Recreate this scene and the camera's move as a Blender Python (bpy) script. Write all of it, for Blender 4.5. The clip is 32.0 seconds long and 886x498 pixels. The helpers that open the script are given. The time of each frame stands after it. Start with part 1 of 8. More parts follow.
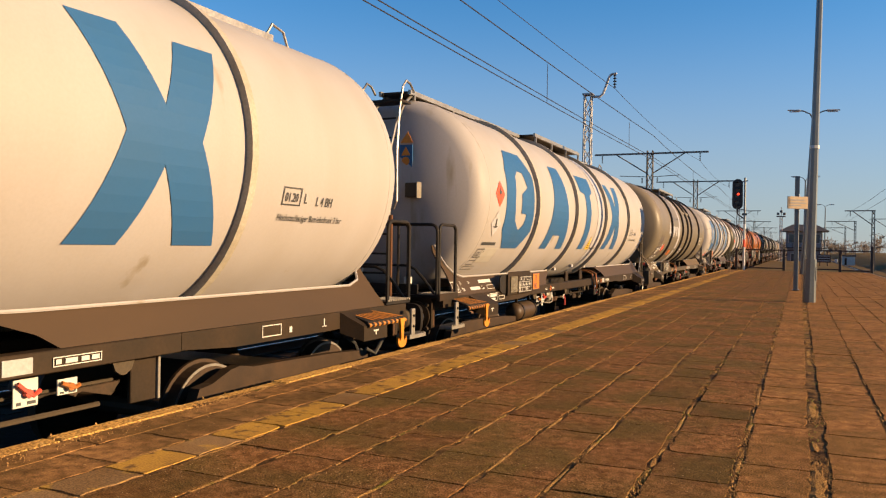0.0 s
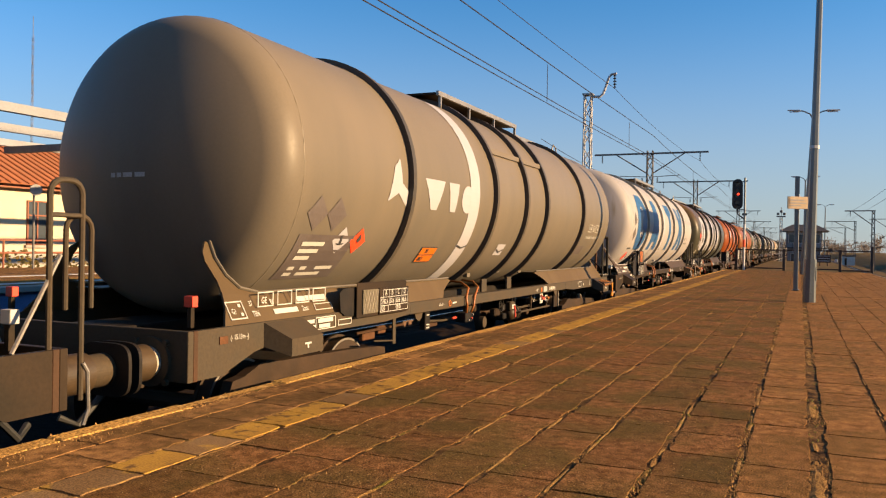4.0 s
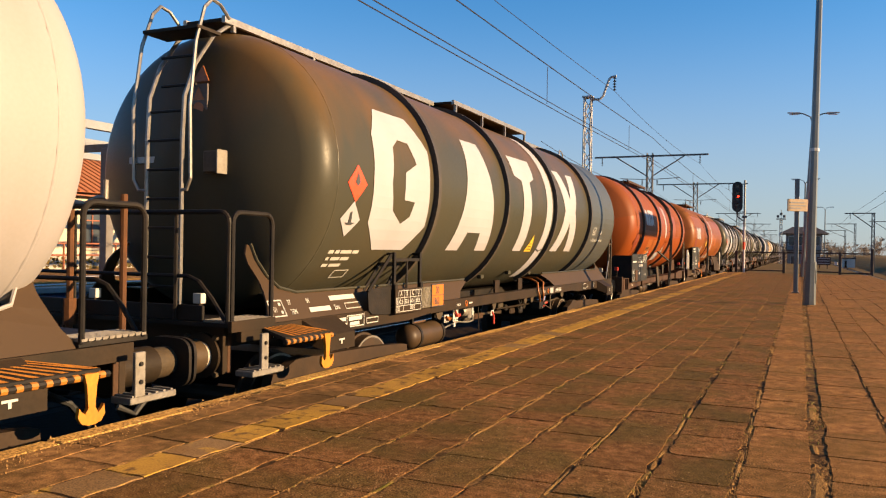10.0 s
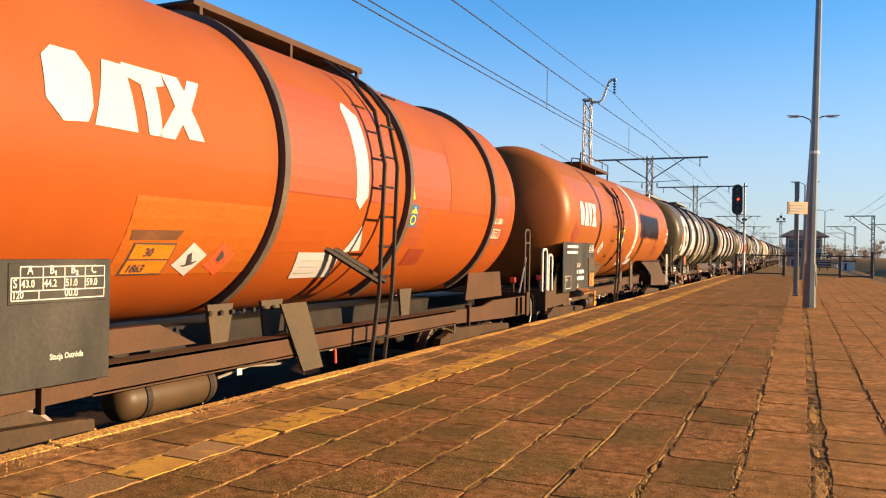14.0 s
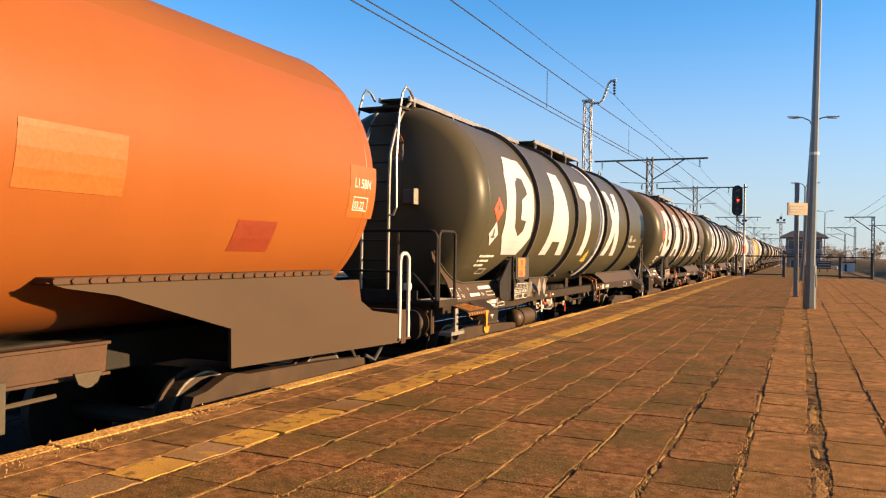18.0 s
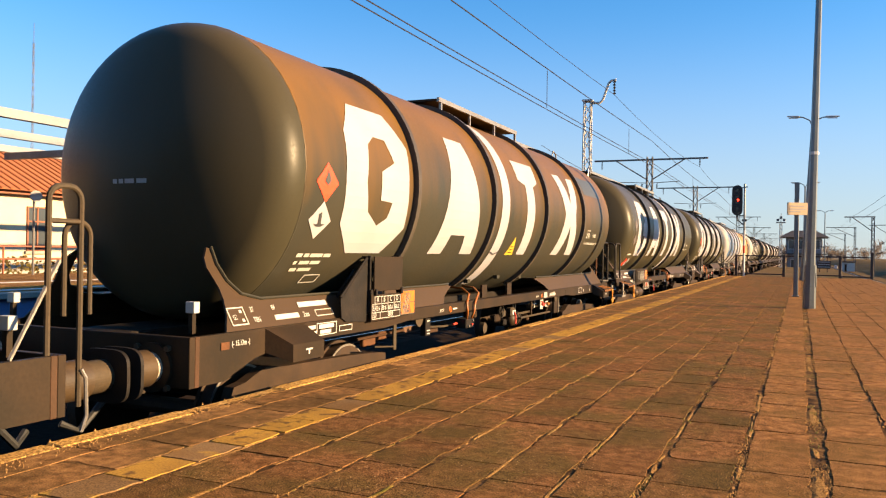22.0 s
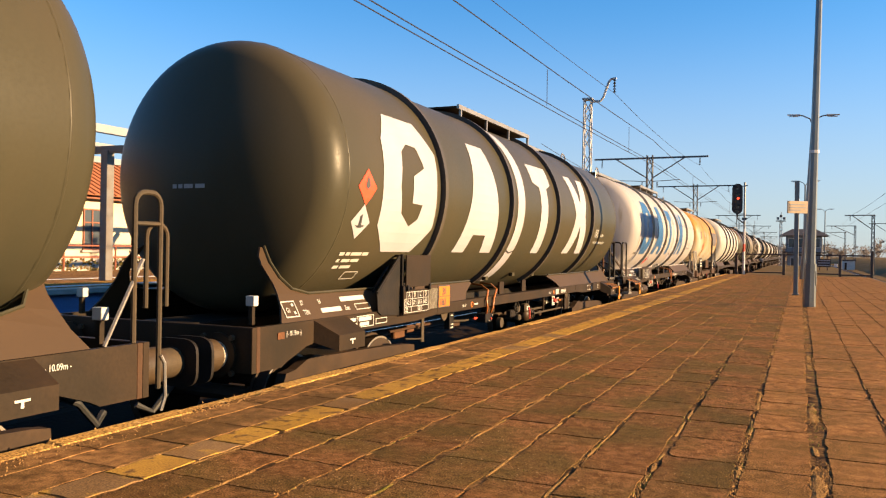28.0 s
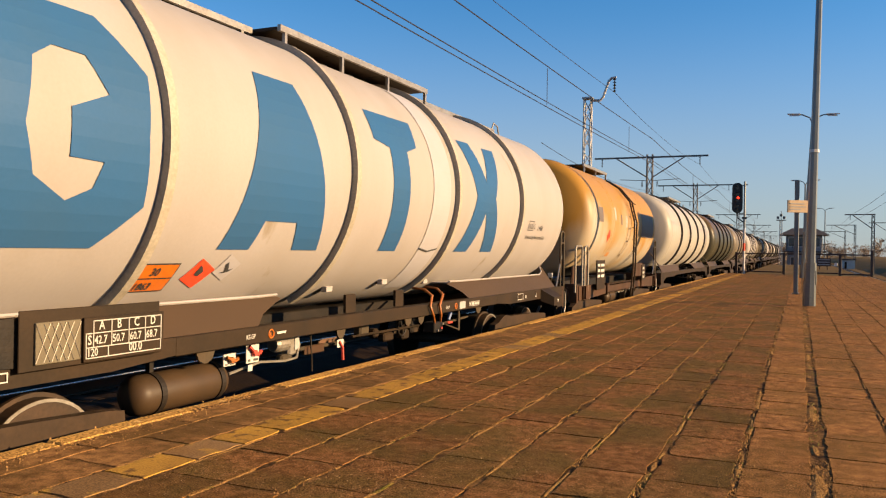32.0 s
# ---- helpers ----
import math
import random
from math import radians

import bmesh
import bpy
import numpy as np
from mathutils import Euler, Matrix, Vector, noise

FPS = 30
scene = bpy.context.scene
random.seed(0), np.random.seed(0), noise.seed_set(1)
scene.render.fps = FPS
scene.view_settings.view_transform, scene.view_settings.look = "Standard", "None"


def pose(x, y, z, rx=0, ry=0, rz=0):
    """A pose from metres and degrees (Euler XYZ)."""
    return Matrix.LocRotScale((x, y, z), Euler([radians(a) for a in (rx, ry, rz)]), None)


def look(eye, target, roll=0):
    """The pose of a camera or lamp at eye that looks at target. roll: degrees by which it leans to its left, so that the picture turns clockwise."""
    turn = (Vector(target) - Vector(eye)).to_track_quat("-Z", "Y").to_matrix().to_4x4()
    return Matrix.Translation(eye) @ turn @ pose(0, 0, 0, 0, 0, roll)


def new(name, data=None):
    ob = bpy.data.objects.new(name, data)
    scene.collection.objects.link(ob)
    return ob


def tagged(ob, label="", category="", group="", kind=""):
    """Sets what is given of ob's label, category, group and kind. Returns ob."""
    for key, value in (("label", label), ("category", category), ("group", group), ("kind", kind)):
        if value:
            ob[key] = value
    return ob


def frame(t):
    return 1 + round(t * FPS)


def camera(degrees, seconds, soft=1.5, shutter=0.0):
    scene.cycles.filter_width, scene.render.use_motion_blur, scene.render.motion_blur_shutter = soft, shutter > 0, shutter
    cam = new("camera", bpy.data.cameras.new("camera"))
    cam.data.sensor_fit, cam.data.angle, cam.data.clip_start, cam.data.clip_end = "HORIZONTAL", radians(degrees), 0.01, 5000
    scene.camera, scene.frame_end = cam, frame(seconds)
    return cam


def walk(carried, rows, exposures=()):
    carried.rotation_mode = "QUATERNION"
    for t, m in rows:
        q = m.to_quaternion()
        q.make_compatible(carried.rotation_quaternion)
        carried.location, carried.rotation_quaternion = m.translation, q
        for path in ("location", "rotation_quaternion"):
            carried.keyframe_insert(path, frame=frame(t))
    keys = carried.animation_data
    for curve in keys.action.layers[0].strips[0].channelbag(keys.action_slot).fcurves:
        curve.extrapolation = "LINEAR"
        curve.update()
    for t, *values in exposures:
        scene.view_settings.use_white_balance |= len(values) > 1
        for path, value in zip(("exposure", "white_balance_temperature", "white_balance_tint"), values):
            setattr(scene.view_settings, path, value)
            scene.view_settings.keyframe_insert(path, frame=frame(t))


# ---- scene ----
# The camera stands on a tripod on the platform; only its tilt drifts.
EYE = (0.0, 0.0, 1.069)
YAW, LEAN = 24.254, 0.924
TILT = ((0.0, -0.278), (3.5, -0.278), (5.5, -0.237), (7.0, -0.212), (9.0, -0.139), (11.0, -0.032), (12.0, 0.041),
        (13.0, 0.066), (14.0, 0.107), (16.5, 0.189), (19.0, 0.172), (22.0, 0.164), (24.0, 0.115), (25.0, 0.066),
        (28.0, 0.05), (30.0, 0.05), (32.0, -0.008))
EXPOSURE = ((0.0, 1.44), (1.0, 1.50), (2.0, 1.50), (3.0, 1.40), (3.5, 1.44), (6.0, 1.83), (7.0, 1.62), (8.0, 1.46), (9.0, 1.38), (11.0, 1.80), (12.0, 1.77), (13.0, 1.97), (14.0, 2.0), (16.5, 2.0), (17.0, 2.02), (18.0, 1.97), (19.0, 1.99), (20.2, 1.69), (22.0, 1.99), (23.0, 1.79), (25.0, 1.79), (28.0, 1.91), (29.0, 1.55), (30.0, 1.91), (31.0, 1.67), (32.0, 1.47))
cam = camera(58.498, 32.0, soft=1.2)


def aim(tilt):
    a, e = radians(YAW), radians(tilt)
    way = Vector((-math.sin(a) * math.cos(e), math.cos(a) * math.cos(e), math.sin(e)))
    return look(EYE, Vector(EYE) + way * 10, LEAN)


walk(cam, [(t, aim(e)) for t, e in TILT], EXPOSURE)

# ---- sky, sun ----
SUN_AZ, SUN_EL = 13.0, 15.0          # degrees: from +x towards +y, and above the horizon
sun_way = Vector((math.cos(radians(SUN_AZ)) * math.cos(radians(SUN_EL)), math.sin(radians(SUN_AZ)) * math.cos(radians(SUN_EL)), math.sin(radians(SUN_EL))))
world = bpy.data.worlds.new("world")
scene.world = world
world.use_nodes = True
wn, wl = world.node_tree.nodes, world.node_tree.links
sky = wn.new("ShaderNodeTexSky")
sky.sky_type, sky.sun_disc = "NISHITA", False
sky.sun_elevation, sky.sun_rotation = radians(SUN_EL), radians(90 - SUN_AZ)
sky.air_density, sky.dust_density, sky.ozone_density = 1.0, 0.2, 5.0
# thin pale haze low over the horizon, all round
geo, sep, low, hz = wn.new("ShaderNodeTexCoord"), wn.new("ShaderNodeSeparateXYZ"), wn.new("ShaderNodeMapRange"), wn.new("ShaderNodeMix")
hz.data_type = "RGBA"
wl.new(geo.outputs["Generated"], sep.inputs[0])
wl.new(sep.outputs[2], low.inputs[0])
low.interpolation_type = "SMOOTHSTEP"
low.inputs["From Min"].default_value, low.inputs["From Max"].default_value = -0.02, 0.32
low.inputs["To Min"].default_value, low.inputs["To Max"].default_value = 0.75, 0.0
wl.new(low.outputs[0], hz.inputs[0])
deep = wn.new("ShaderNodeMix")          # a clear, deep blue winter sky
deep.data_type, deep.blend_type = "RGBA", "MULTIPLY"
deep.inputs[0].default_value, deep.inputs[7].default_value = 1.0, (0.71, 1.20, 1.33, 1)
wl.new(sky.outputs[0], deep.inputs[6])
wl.new(deep.outputs[2], hz.inputs[6])
hz.inputs[7].default_value = (3.5, 3.25, 3.4, 1)
wl.new(hz.outputs[2], wn["Background"].inputs[0])
wn["Background"].inputs[1].default_value = 0.051
sun = new("sun", bpy.data.lights.new("sun", "SUN"))
sun.data.energy, sun.data.angle, sun.data.color = 5.0, radians(0.6), (1.0, 0.67, 0.35)
sun.matrix_world = look(sun_way * 50, (0, 0, 0))

# ---- materials ----


def surface(name, base, other=None, amount=0.5, scale=2.0, rough=0.6, metal=0.0, grain=40.0, bump=0.1, stretch=(1, 1, 1),
            spots=None, spot_level=0.62, spot_scale=4.0, vary=0.0, spec=0.4, coat=0.0, rub=(0.82, 1.14), mottle=None, grade=None, fixed=False):
    """A weathered surface: large stains, fine grain, optional spots, relief."""
    m = bpy.data.materials.new(name)
    m.use_nodes = True
    n, l = m.node_tree.nodes, m.node_tree.links
    b = n["Principled BSDF"]
    tc, mp = n.new("ShaderNodeTexCoord"), n.new("ShaderNodeMapping")
    mp.inputs["Scale"].default_value = stretch
    place = n.new("ShaderNodeNewGeometry").outputs["Position"] if fixed else tc.outputs["Object"]
    l.new(place, mp.inputs[0])

    def noise_tex(s, d, vec):
        t = n.new("ShaderNodeTexNoise")
        t.inputs["Scale"].default_value, t.inputs["Detail"].default_value = s, d
        l.new(vec, t.inputs["Vector"])
        return t.outputs[0]

    def ramp(fac, lo, hi, top=1.0):
        r = n.new("ShaderNodeMapRange")
        r.inputs["From Min"].default_value, r.inputs["From Max"].default_value, r.inputs["To Max"].default_value = lo, hi, top
        l.new(fac, r.inputs[0])
        return r.outputs[0]

    def mix(fac, a, c, kind="MIX"):
        x = n.new("ShaderNodeMix")
        x.data_type, x.blend_type = "RGBA", kind
        for k, v in ((0, fac), (6, a), (7, c)):
            if isinstance(v, (int, float)):
                x.inputs[k].default_value = v
            elif isinstance(v, tuple):
                x.inputs[k].default_value = (*v, 1)
            else:
                l.new(v, x.inputs[k])
        return x.outputs[2]

    col = tuple(base)
    if other is not None:
        col = mix(ramp(noise_tex(scale, 6, mp.outputs[0]), 0.35, 0.68, amount), tuple(base), tuple(other))
    fine = noise_tex(grain, 4, place)
    if grade is not None:
        # dust or stain that lies on the upper part, with a ragged lower edge: (colour, z0, z1, amount)
        sx, ad = n.new("ShaderNodeSeparateXYZ"), n.new("ShaderNodeMath")
        l.new(tc.outputs["Object"], sx.inputs[0])
        ad.operation = "MULTIPLY_ADD"
        l.new(noise_tex(1.1, 6, mp.outputs[0]), ad.inputs[0])
        ad.inputs[1].default_value = 2.6
        l.new(sx.outputs[2], ad.inputs[2])
        col = mix(ramp(ad.outputs[0], grade[1] + 1.3, grade[2] + 1.3, grade[3]), col, tuple(grade[0]))
    if mottle is not None:
        # patches of another tone, as wide as the given scale
        col = mix(ramp(noise_tex(mottle[1], 5, place), 0.42, 0.60, mottle[2]), col, tuple(mottle[0]))
    if spots is not None:
        col = mix(ramp(noise_tex(spot_scale, 8, mp.outputs[0]), spot_level, spot_level + 0.08), col, tuple(spots))
    v = ramp(fine, *(rub[2:] or (0.25, 0.75)))
    g = n.new("ShaderNodeMapRange")
    g.inputs["To Min"].default_value, g.inputs["To Max"].default_value = rub[:2]
    l.new(v, g.inputs[0])
    shade = g.outputs[0]
    if vary:
        oi, mr, mu = n.new("ShaderNodeObjectInfo"), n.new("ShaderNodeMapRange"), n.new("ShaderNodeMath")
        mr.inputs["To Min"].default_value, mr.inputs["To Max"].default_value = 1 - vary, 1 + vary
        mu.operation = "MULTIPLY"
        l.new(oi.outputs["Random"], mr.inputs[0])
        l.new(mr.outputs[0], mu.inputs[0])
        l.new(shade, mu.inputs[1])
        shade = mu.outputs[0]
    cc = n.new("ShaderNodeCombineColor")
    for k in range(3):
        l.new(shade, cc.inputs[k])
    l.new(mix(1.0, col, cc.outputs[0], "MULTIPLY"), b.inputs["Base Color"])
    rr = n.new("ShaderNodeMapRange")
    rr.inputs["To Min"].default_value, rr.inputs["To Max"].default_value = max(rough - 0.12, 0.05), min(rough + 0.12, 1)
    l.new(fine, rr.inputs[0])
    l.new(rr.outputs[0], b.inputs["Roughness"])
    b.inputs["Metallic"].default_value = metal
    b.inputs["Specular IOR Level"].default_value = spec
    b.inputs["Coat Weight"].default_value = coat
    if bump:
        bp = n.new("ShaderNodeBump")
        bp.inputs["Strength"].default_value, bp.inputs["Distance"].default_value = bump, 0.01
        l.new(fine, bp.inputs["Height"])
        l.new(bp.outputs[0], b.inputs["Normal"])
    return m


def plain(name, color, rough=0.5, metal=0.0, glow=0.0):
    m = bpy.data.materials.new(name)
    m.use_nodes = True
    b = m.node_tree.nodes["Principled BSDF"]
    b.inputs["Base Color"].default_value = (*color, 1)
    b.inputs["Roughness"].default_value, b.inputs["Metallic"].default_value = rough, metal
    if glow:
        b.inputs["Emission Color"].default_value, b.inputs["Emission Strength"].default_value = (*color, 1), glow
    return m


STREAK = (1.6, 1.6, 0.18)
M = {
    "cream": surface("cream_tank_paint", (0.286, 0.268, 0.262), (0.232, 0.208, 0.182), 0.5, 1.0, 0.50, stretch=STREAK, bump=0.01, rub=(0.96, 1.03), spots=(0.196, 0.166, 0.126), spot_level=0.64, spot_scale=1.6, spec=0.14),
    "white": surface("white_tank_paint", (0.313, 0.299, 0.272), (0.227, 0.206, 0.167), 0.5, 1.4, 0.42, stretch=STREAK, bump=0.01, rub=(0.96, 1.03), spec=0.14),
    "olive": surface("olive_grey_tank_paint", (0.040, 0.037, 0.023), (0.058, 0.046, 0.026), 0.6, 0.8, 0.37, stretch=STREAK, bump=0.01, rub=(0.96, 1.03), grade=((0.059, 0.044, 0.023), 2.8, 4.2, 0.4), spec=0.1),
    "dusty": surface("dusty_olive_tank_paint", (0.032, 0.032, 0.025), (0.050, 0.041, 0.024), 0.6, 0.7, 0.40, stretch=STREAK, bump=0.01, rub=(0.96, 1.03), grade=((0.130, 0.066, 0.016), 2.3, 3.6, 0.9), spec=0.1),
    "dusty_light": surface("lightly_dusty_olive_tank_paint", (0.042, 0.042, 0.031), (0.060, 0.047, 0.024), 0.6, 0.7, 0.36, stretch=STREAK, bump=0.01, rub=(0.96, 1.03), grade=((0.131, 0.064, 0.014), 2.9, 3.9, 0.6), spec=0.1),
    "grey": surface("grey_tank_paint", (0.100, 0.087, 0.068), (0.128, 0.106, 0.077), 0.7, 1.3, 0.42, stretch=STREAK, bump=0.01, rub=(0.95, 1.04), grade=((0.148, 0.120, 0.086), 2.0, 3.6, 0.85), spec=0.12),
    "red": surface("orange_red_tank_paint", (0.205, 0.046, 0.007), (0.168, 0.037, 0.007), 0.6, 1.0, 0.45, stretch=STREAK, bump=0.01, rub=(0.96, 1.03), spec=0.14),
    "red_top": surface("faded_salmon_tank_paint", (0.178, 0.049, 0.013), (0.140, 0.038, 0.010), 0.6, 1.0, 0.55, stretch=STREAK, bump=0.01, rub=(0.96, 1.03), spec=0.1),
    "orange_tank": surface("orange_tank_paint", (0.178, 0.054, 0.011), (0.150, 0.045, 0.010), 0.6, 0.8, 0.42, stretch=STREAK, bump=0.01, rub=(0.96, 1.03), spec=0.16),
    "orange_top": surface("brown_faded_tank_top", (0.150, 0.051, 0.012), (0.126, 0.043, 0.011), 0.6, 1.0, 0.6, stretch=STREAK, bump=0.01, rub=(0.96, 1.03), spec=0.1),
    "red_deep": surface("deep_red_paint_field", (0.172, 0.036, 0.007), (0.150, 0.031, 0.007), 0.5, 2.0, 0.5, bump=0.02),
    "stained": surface("white_tank_paint_with_orange_stains", (0.336, 0.314, 0.271), (0.292, 0.204, 0.095), 0.8, 0.9, 0.45, stretch=(1, 1, 0.5), bump=0.01, rub=(0.96, 1.03), grade=((0.278, 0.146, 0.025), 2.0, 2.9, 1.0), spec=0.14),
    "frame": surface("dark_underframe_paint", (0.018, 0.013, 0.008), (0.038, 0.022, 0.011), 0.7, 1.6, 0.55, bump=0.06, spots=(0.05, 0.024, 0.010), spot_level=0.70, spec=0.12),
    "frame_grey": surface("grey_underframe_paint", (0.046, 0.037, 0.025), (0.062, 0.041, 0.022), 0.6, 2.5, 0.6, bump=0.12, spec=0.15),
    "frame_brown": surface("brown_underframe_paint", (0.058, 0.028, 0.014), (0.033, 0.02, 0.011), 0.7, 2.0, 0.6, bump=0.15, spec=0.15),
    "black": surface("black_greasy_steel", (0.010, 0.009, 0.008), (0.025, 0.018, 0.013), 0.6, 4.0, 0.55, bump=0.2, spec=0.15),
    "wheel": surface("oily_wheel_steel", (0.030, 0.022, 0.016), (0.06, 0.034, 0.02), 0.6, 5.0, 0.6, bump=0.2, spec=0.15),
    "buffer_brown": surface("dusty_brown_buffer_steel", (0.060, 0.038, 0.019), (0.030, 0.021, 0.013), 0.7, 5.0, 0.5, bump=0.08, spec=0.25),
    "buffer_collar": surface("worn_pale_buffer_collar", (0.42, 0.37, 0.30), (0.12, 0.08, 0.05), 0.8, 16.0, 0.6, bump=0.1),
    "olive_clean": surface("clean_grey_olive_tank_paint", (0.050, 0.054, 0.052), (0.062, 0.065, 0.060), 0.5, 0.9, 0.42, bump=0.01, rub=(0.96, 1.04), spec=0.2),
    "bogie_brown": surface("rust_brown_bogie_steel", (0.044, 0.026, 0.014), (0.022, 0.015, 0.010), 0.8, 3.0, 0.6, bump=0.12, spots=(0.075, 0.036, 0.015), spot_level=0.62, spec=0.15),
    "rust": surface("rusty_steel", (0.10, 0.042, 0.017), (0.05, 0.026, 0.015), 0.7, 5.0, 0.75, bump=0.3, spec=0.15),
    "steel": surface("bare_steel", (0.30, 0.28, 0.25), (0.18, 0.15, 0.12), 0.5, 5.0, 0.40, metal=0.7, bump=0.08),
    "saddle_brown": surface("dusty_brown_saddle_plate", (0.048, 0.029, 0.015), (0.034, 0.022, 0.013), 0.6, 0.9, 0.6, bump=0.04, rub=(0.94, 1.05), stretch=(1, 0.6, 1.5), spec=0.15),
    "saddle_pale": surface("pale_dusty_saddle_plate", (0.088, 0.060, 0.031), (0.064, 0.041, 0.020), 0.7, 1.2, 0.65, stretch=(1, 2.5, 0.5), bump=0.05, rub=(0.92, 1.06), spec=0.12),
    "reservoir": surface("brown_air_reservoir_paint", (0.050, 0.030, 0.015), (0.030, 0.021, 0.013), 0.7, 3.0, 0.5, bump=0.04, rub=(0.93, 1.06), spec=0.2),
    "mesh_plate": surface("pale_dusty_mesh_plate", (0.105, 0.088, 0.055), (0.075, 0.06, 0.036), 0.6, 6.0, 0.7, bump=0.3, grain=90),
    "board_grey": surface("dull_grey_board", (0.040, 0.035, 0.030), (0.028, 0.024, 0.020), 0.6, 3.0, 0.6, bump=0.08, spec=0.15),
    "hose_blue": surface("blue_air_hose", (0.02, 0.07, 0.22), None, rough=0.5, bump=0.05),
    "sign_yellow": surface("yellow_warning_sticker", (0.50, 0.34, 0.03), (0.42, 0.27, 0.03), 0.5, 4, 0.5, bump=0.02),
    "band": surface("dark_tank_band", (0.045, 0.04, 0.034), (0.10, 0.075, 0.05), 0.6, 2.0, 0.5, bump=0.05, spec=0.2),
    "band_white": surface("cream_tank_band", (0.322, 0.292, 0.241), (0.204, 0.176, 0.124), 0.6, 2.0, 0.5, bump=0.05, spec=0.2),
    "letter_blue": surface("blue_marking_paint", (0.023, 0.082, 0.195), (0.030, 0.078, 0.158), 0.5, 1.5, 0.4, bump=0.01, rub=(0.97, 1.02), spec=0.15),
    "letter_white": surface("white_marking_paint", (0.325, 0.318, 0.339), (0.274, 0.259, 0.262), 0.5, 1.5, 0.42, bump=0.01, rub=(0.97, 1.02), spec=0.15),
    "ink_white": plain("white_stencil_paint", (0.399, 0.386, 0.346), 0.6),
    "ink_black": plain("black_stencil_paint", (0.03, 0.03, 0.03), 0.6),
    "orange": surface("orange_hazard_plate", (0.46, 0.115, 0.006), None, rough=0.5, bump=0.02),
    "hazard_red": surface("red_hazard_label", (0.75, 0.06, 0.02), None, rough=0.45, bump=0.02),
    "hazard_black": surface("weathered_dark_label", (0.07, 0.055, 0.05), (0.12, 0.10, 0.09), rough=0.6, bump=0.02),
    "patch_grey": surface("grey_label_patch", (0.30, 0.30, 0.29), (0.2, 0.2, 0.19), rough=0.6, bump=0.02),
    "yellow": surface("yellow_warning_paint", (0.46, 0.165, 0.008), (0.31, 0.11, 0.008), 0.6, 5, 0.5, bump=0.05),
    "stripe_orange": surface("worn_orange_stripe_paint", (0.34, 0.125, 0.010), (0.22, 0.08, 0.01), 0.7, 6, 0.6, bump=0.05),
    "grating": surface("galvanised_grating", (0.22, 0.20, 0.17), (0.13, 0.11, 0.085), 0.6, 8, 0.5, metal=0.4, bump=0.1),
    "rubber": surface("black_rubber_hose", (0.02, 0.02, 0.02), None, rough=0.6, bump=0.05),
    "rubber_red": surface("red_brake_hose", (0.5, 0.05, 0.03), None, rough=0.5, bump=0.05),
    "copper": surface("orange_earth_cable", (0.26, 0.085, 0.016), None, rough=0.4, bump=0.05),
    "orange_patch": surface("repainted_orange_patch", (0.236, 0.062, 0.006), (0.205, 0.052, 0.006), 0.5, 2.0, 0.45, bump=0.02),
    "red_patch": surface("dark_red_paint_patch", (0.150, 0.022, 0.006), (0.12, 0.020, 0.006), 0.5, 2.0, 0.5, bump=0.02),
    "black_board": surface("black_board_paint", (0.017, 0.017, 0.015), (0.050, 0.047, 0.041), 0.7, 1.6, 0.5, stretch=(1, 1.5, 0.5), bump=0.03, spec=0.15),
    "stain": surface("orange_stain", (0.45, 0.20, 0.05), (0.3, 0.14, 0.05), 0.6, 3.0, 0.6, bump=0.03),
    # place
    "slab": surface("brown_paving_slab", (0.099, 0.044, 0.014), (0.226, 0.107, 0.038), 1.0, 15.0, 0.9, grain=150, bump=0.42, vary=0.13, rub=(0.30, 1.68, 0.38, 0.62), spots=(0.46, 0.32, 0.15), spot_level=0.66, spot_scale=75, mottle=((0.080, 0.056, 0.016), 1.7, 0.75), spec=0.04, fixed=True),
    "slab_sandy": surface("sandy_paving_slab", (0.150, 0.068, 0.021), (0.320, 0.155, 0.053), 1.0, 13.0, 0.9, grain=150, bump=0.42, vary=0.10, rub=(0.32, 1.66, 0.38, 0.62), spots=(0.46, 0.32, 0.15), spot_level=0.67, spot_scale=75, mottle=((0.120, 0.068, 0.020), 1.6, 0.6), spec=0.04, fixed=True),
    "sand": surface("packed_joint_sand", (0.270, 0.150, 0.050), (0.150, 0.080, 0.028), 0.8, 7, 0.95, grain=120, bump=0.8, rub=(0.4, 1.5, 0.38, 0.62), spots=(0.085, 0.075, 0.012), spot_level=0.60, spot_scale=2.6, spec=0.04, fixed=True),
    "joint": surface("sandy_joint_soil", (0.190, 0.100, 0.034), (0.022, 0.013, 0.008), 1.0, 7, 0.95, grain=90, bump=0.6, rub=(0.45, 1.5, 0.40, 0.60), spots=(0.100, 0.082, 0.013), spot_level=0.62, spot_scale=2.2, spec=0.04, fixed=True),
    "coping": surface("worn_concrete_coping", (0.437, 0.248, 0.066), (0.302, 0.163, 0.048), 0.8, 4, 0.9, grain=55, bump=1.0, rub=(0.5, 1.5, 0.40, 0.60), spots=(0.504, 0.342, 0.132), spot_level=0.60, spot_scale=9, spec=0.04, fixed=True),
    "edge_slab": surface("weathered_edge_slab", (0.112, 0.056, 0.020), (0.295, 0.152, 0.055), 1.0, 12.0, 0.9, grain=150, bump=0.42, vary=0.20, rub=(0.6, 1.4, 0.36, 0.64), spots=(0.42, 0.29, 0.12), spot_level=0.67, spot_scale=40, mottle=((0.085, 0.050, 0.018), 2.0, 0.7), spec=0.04, fixed=True),
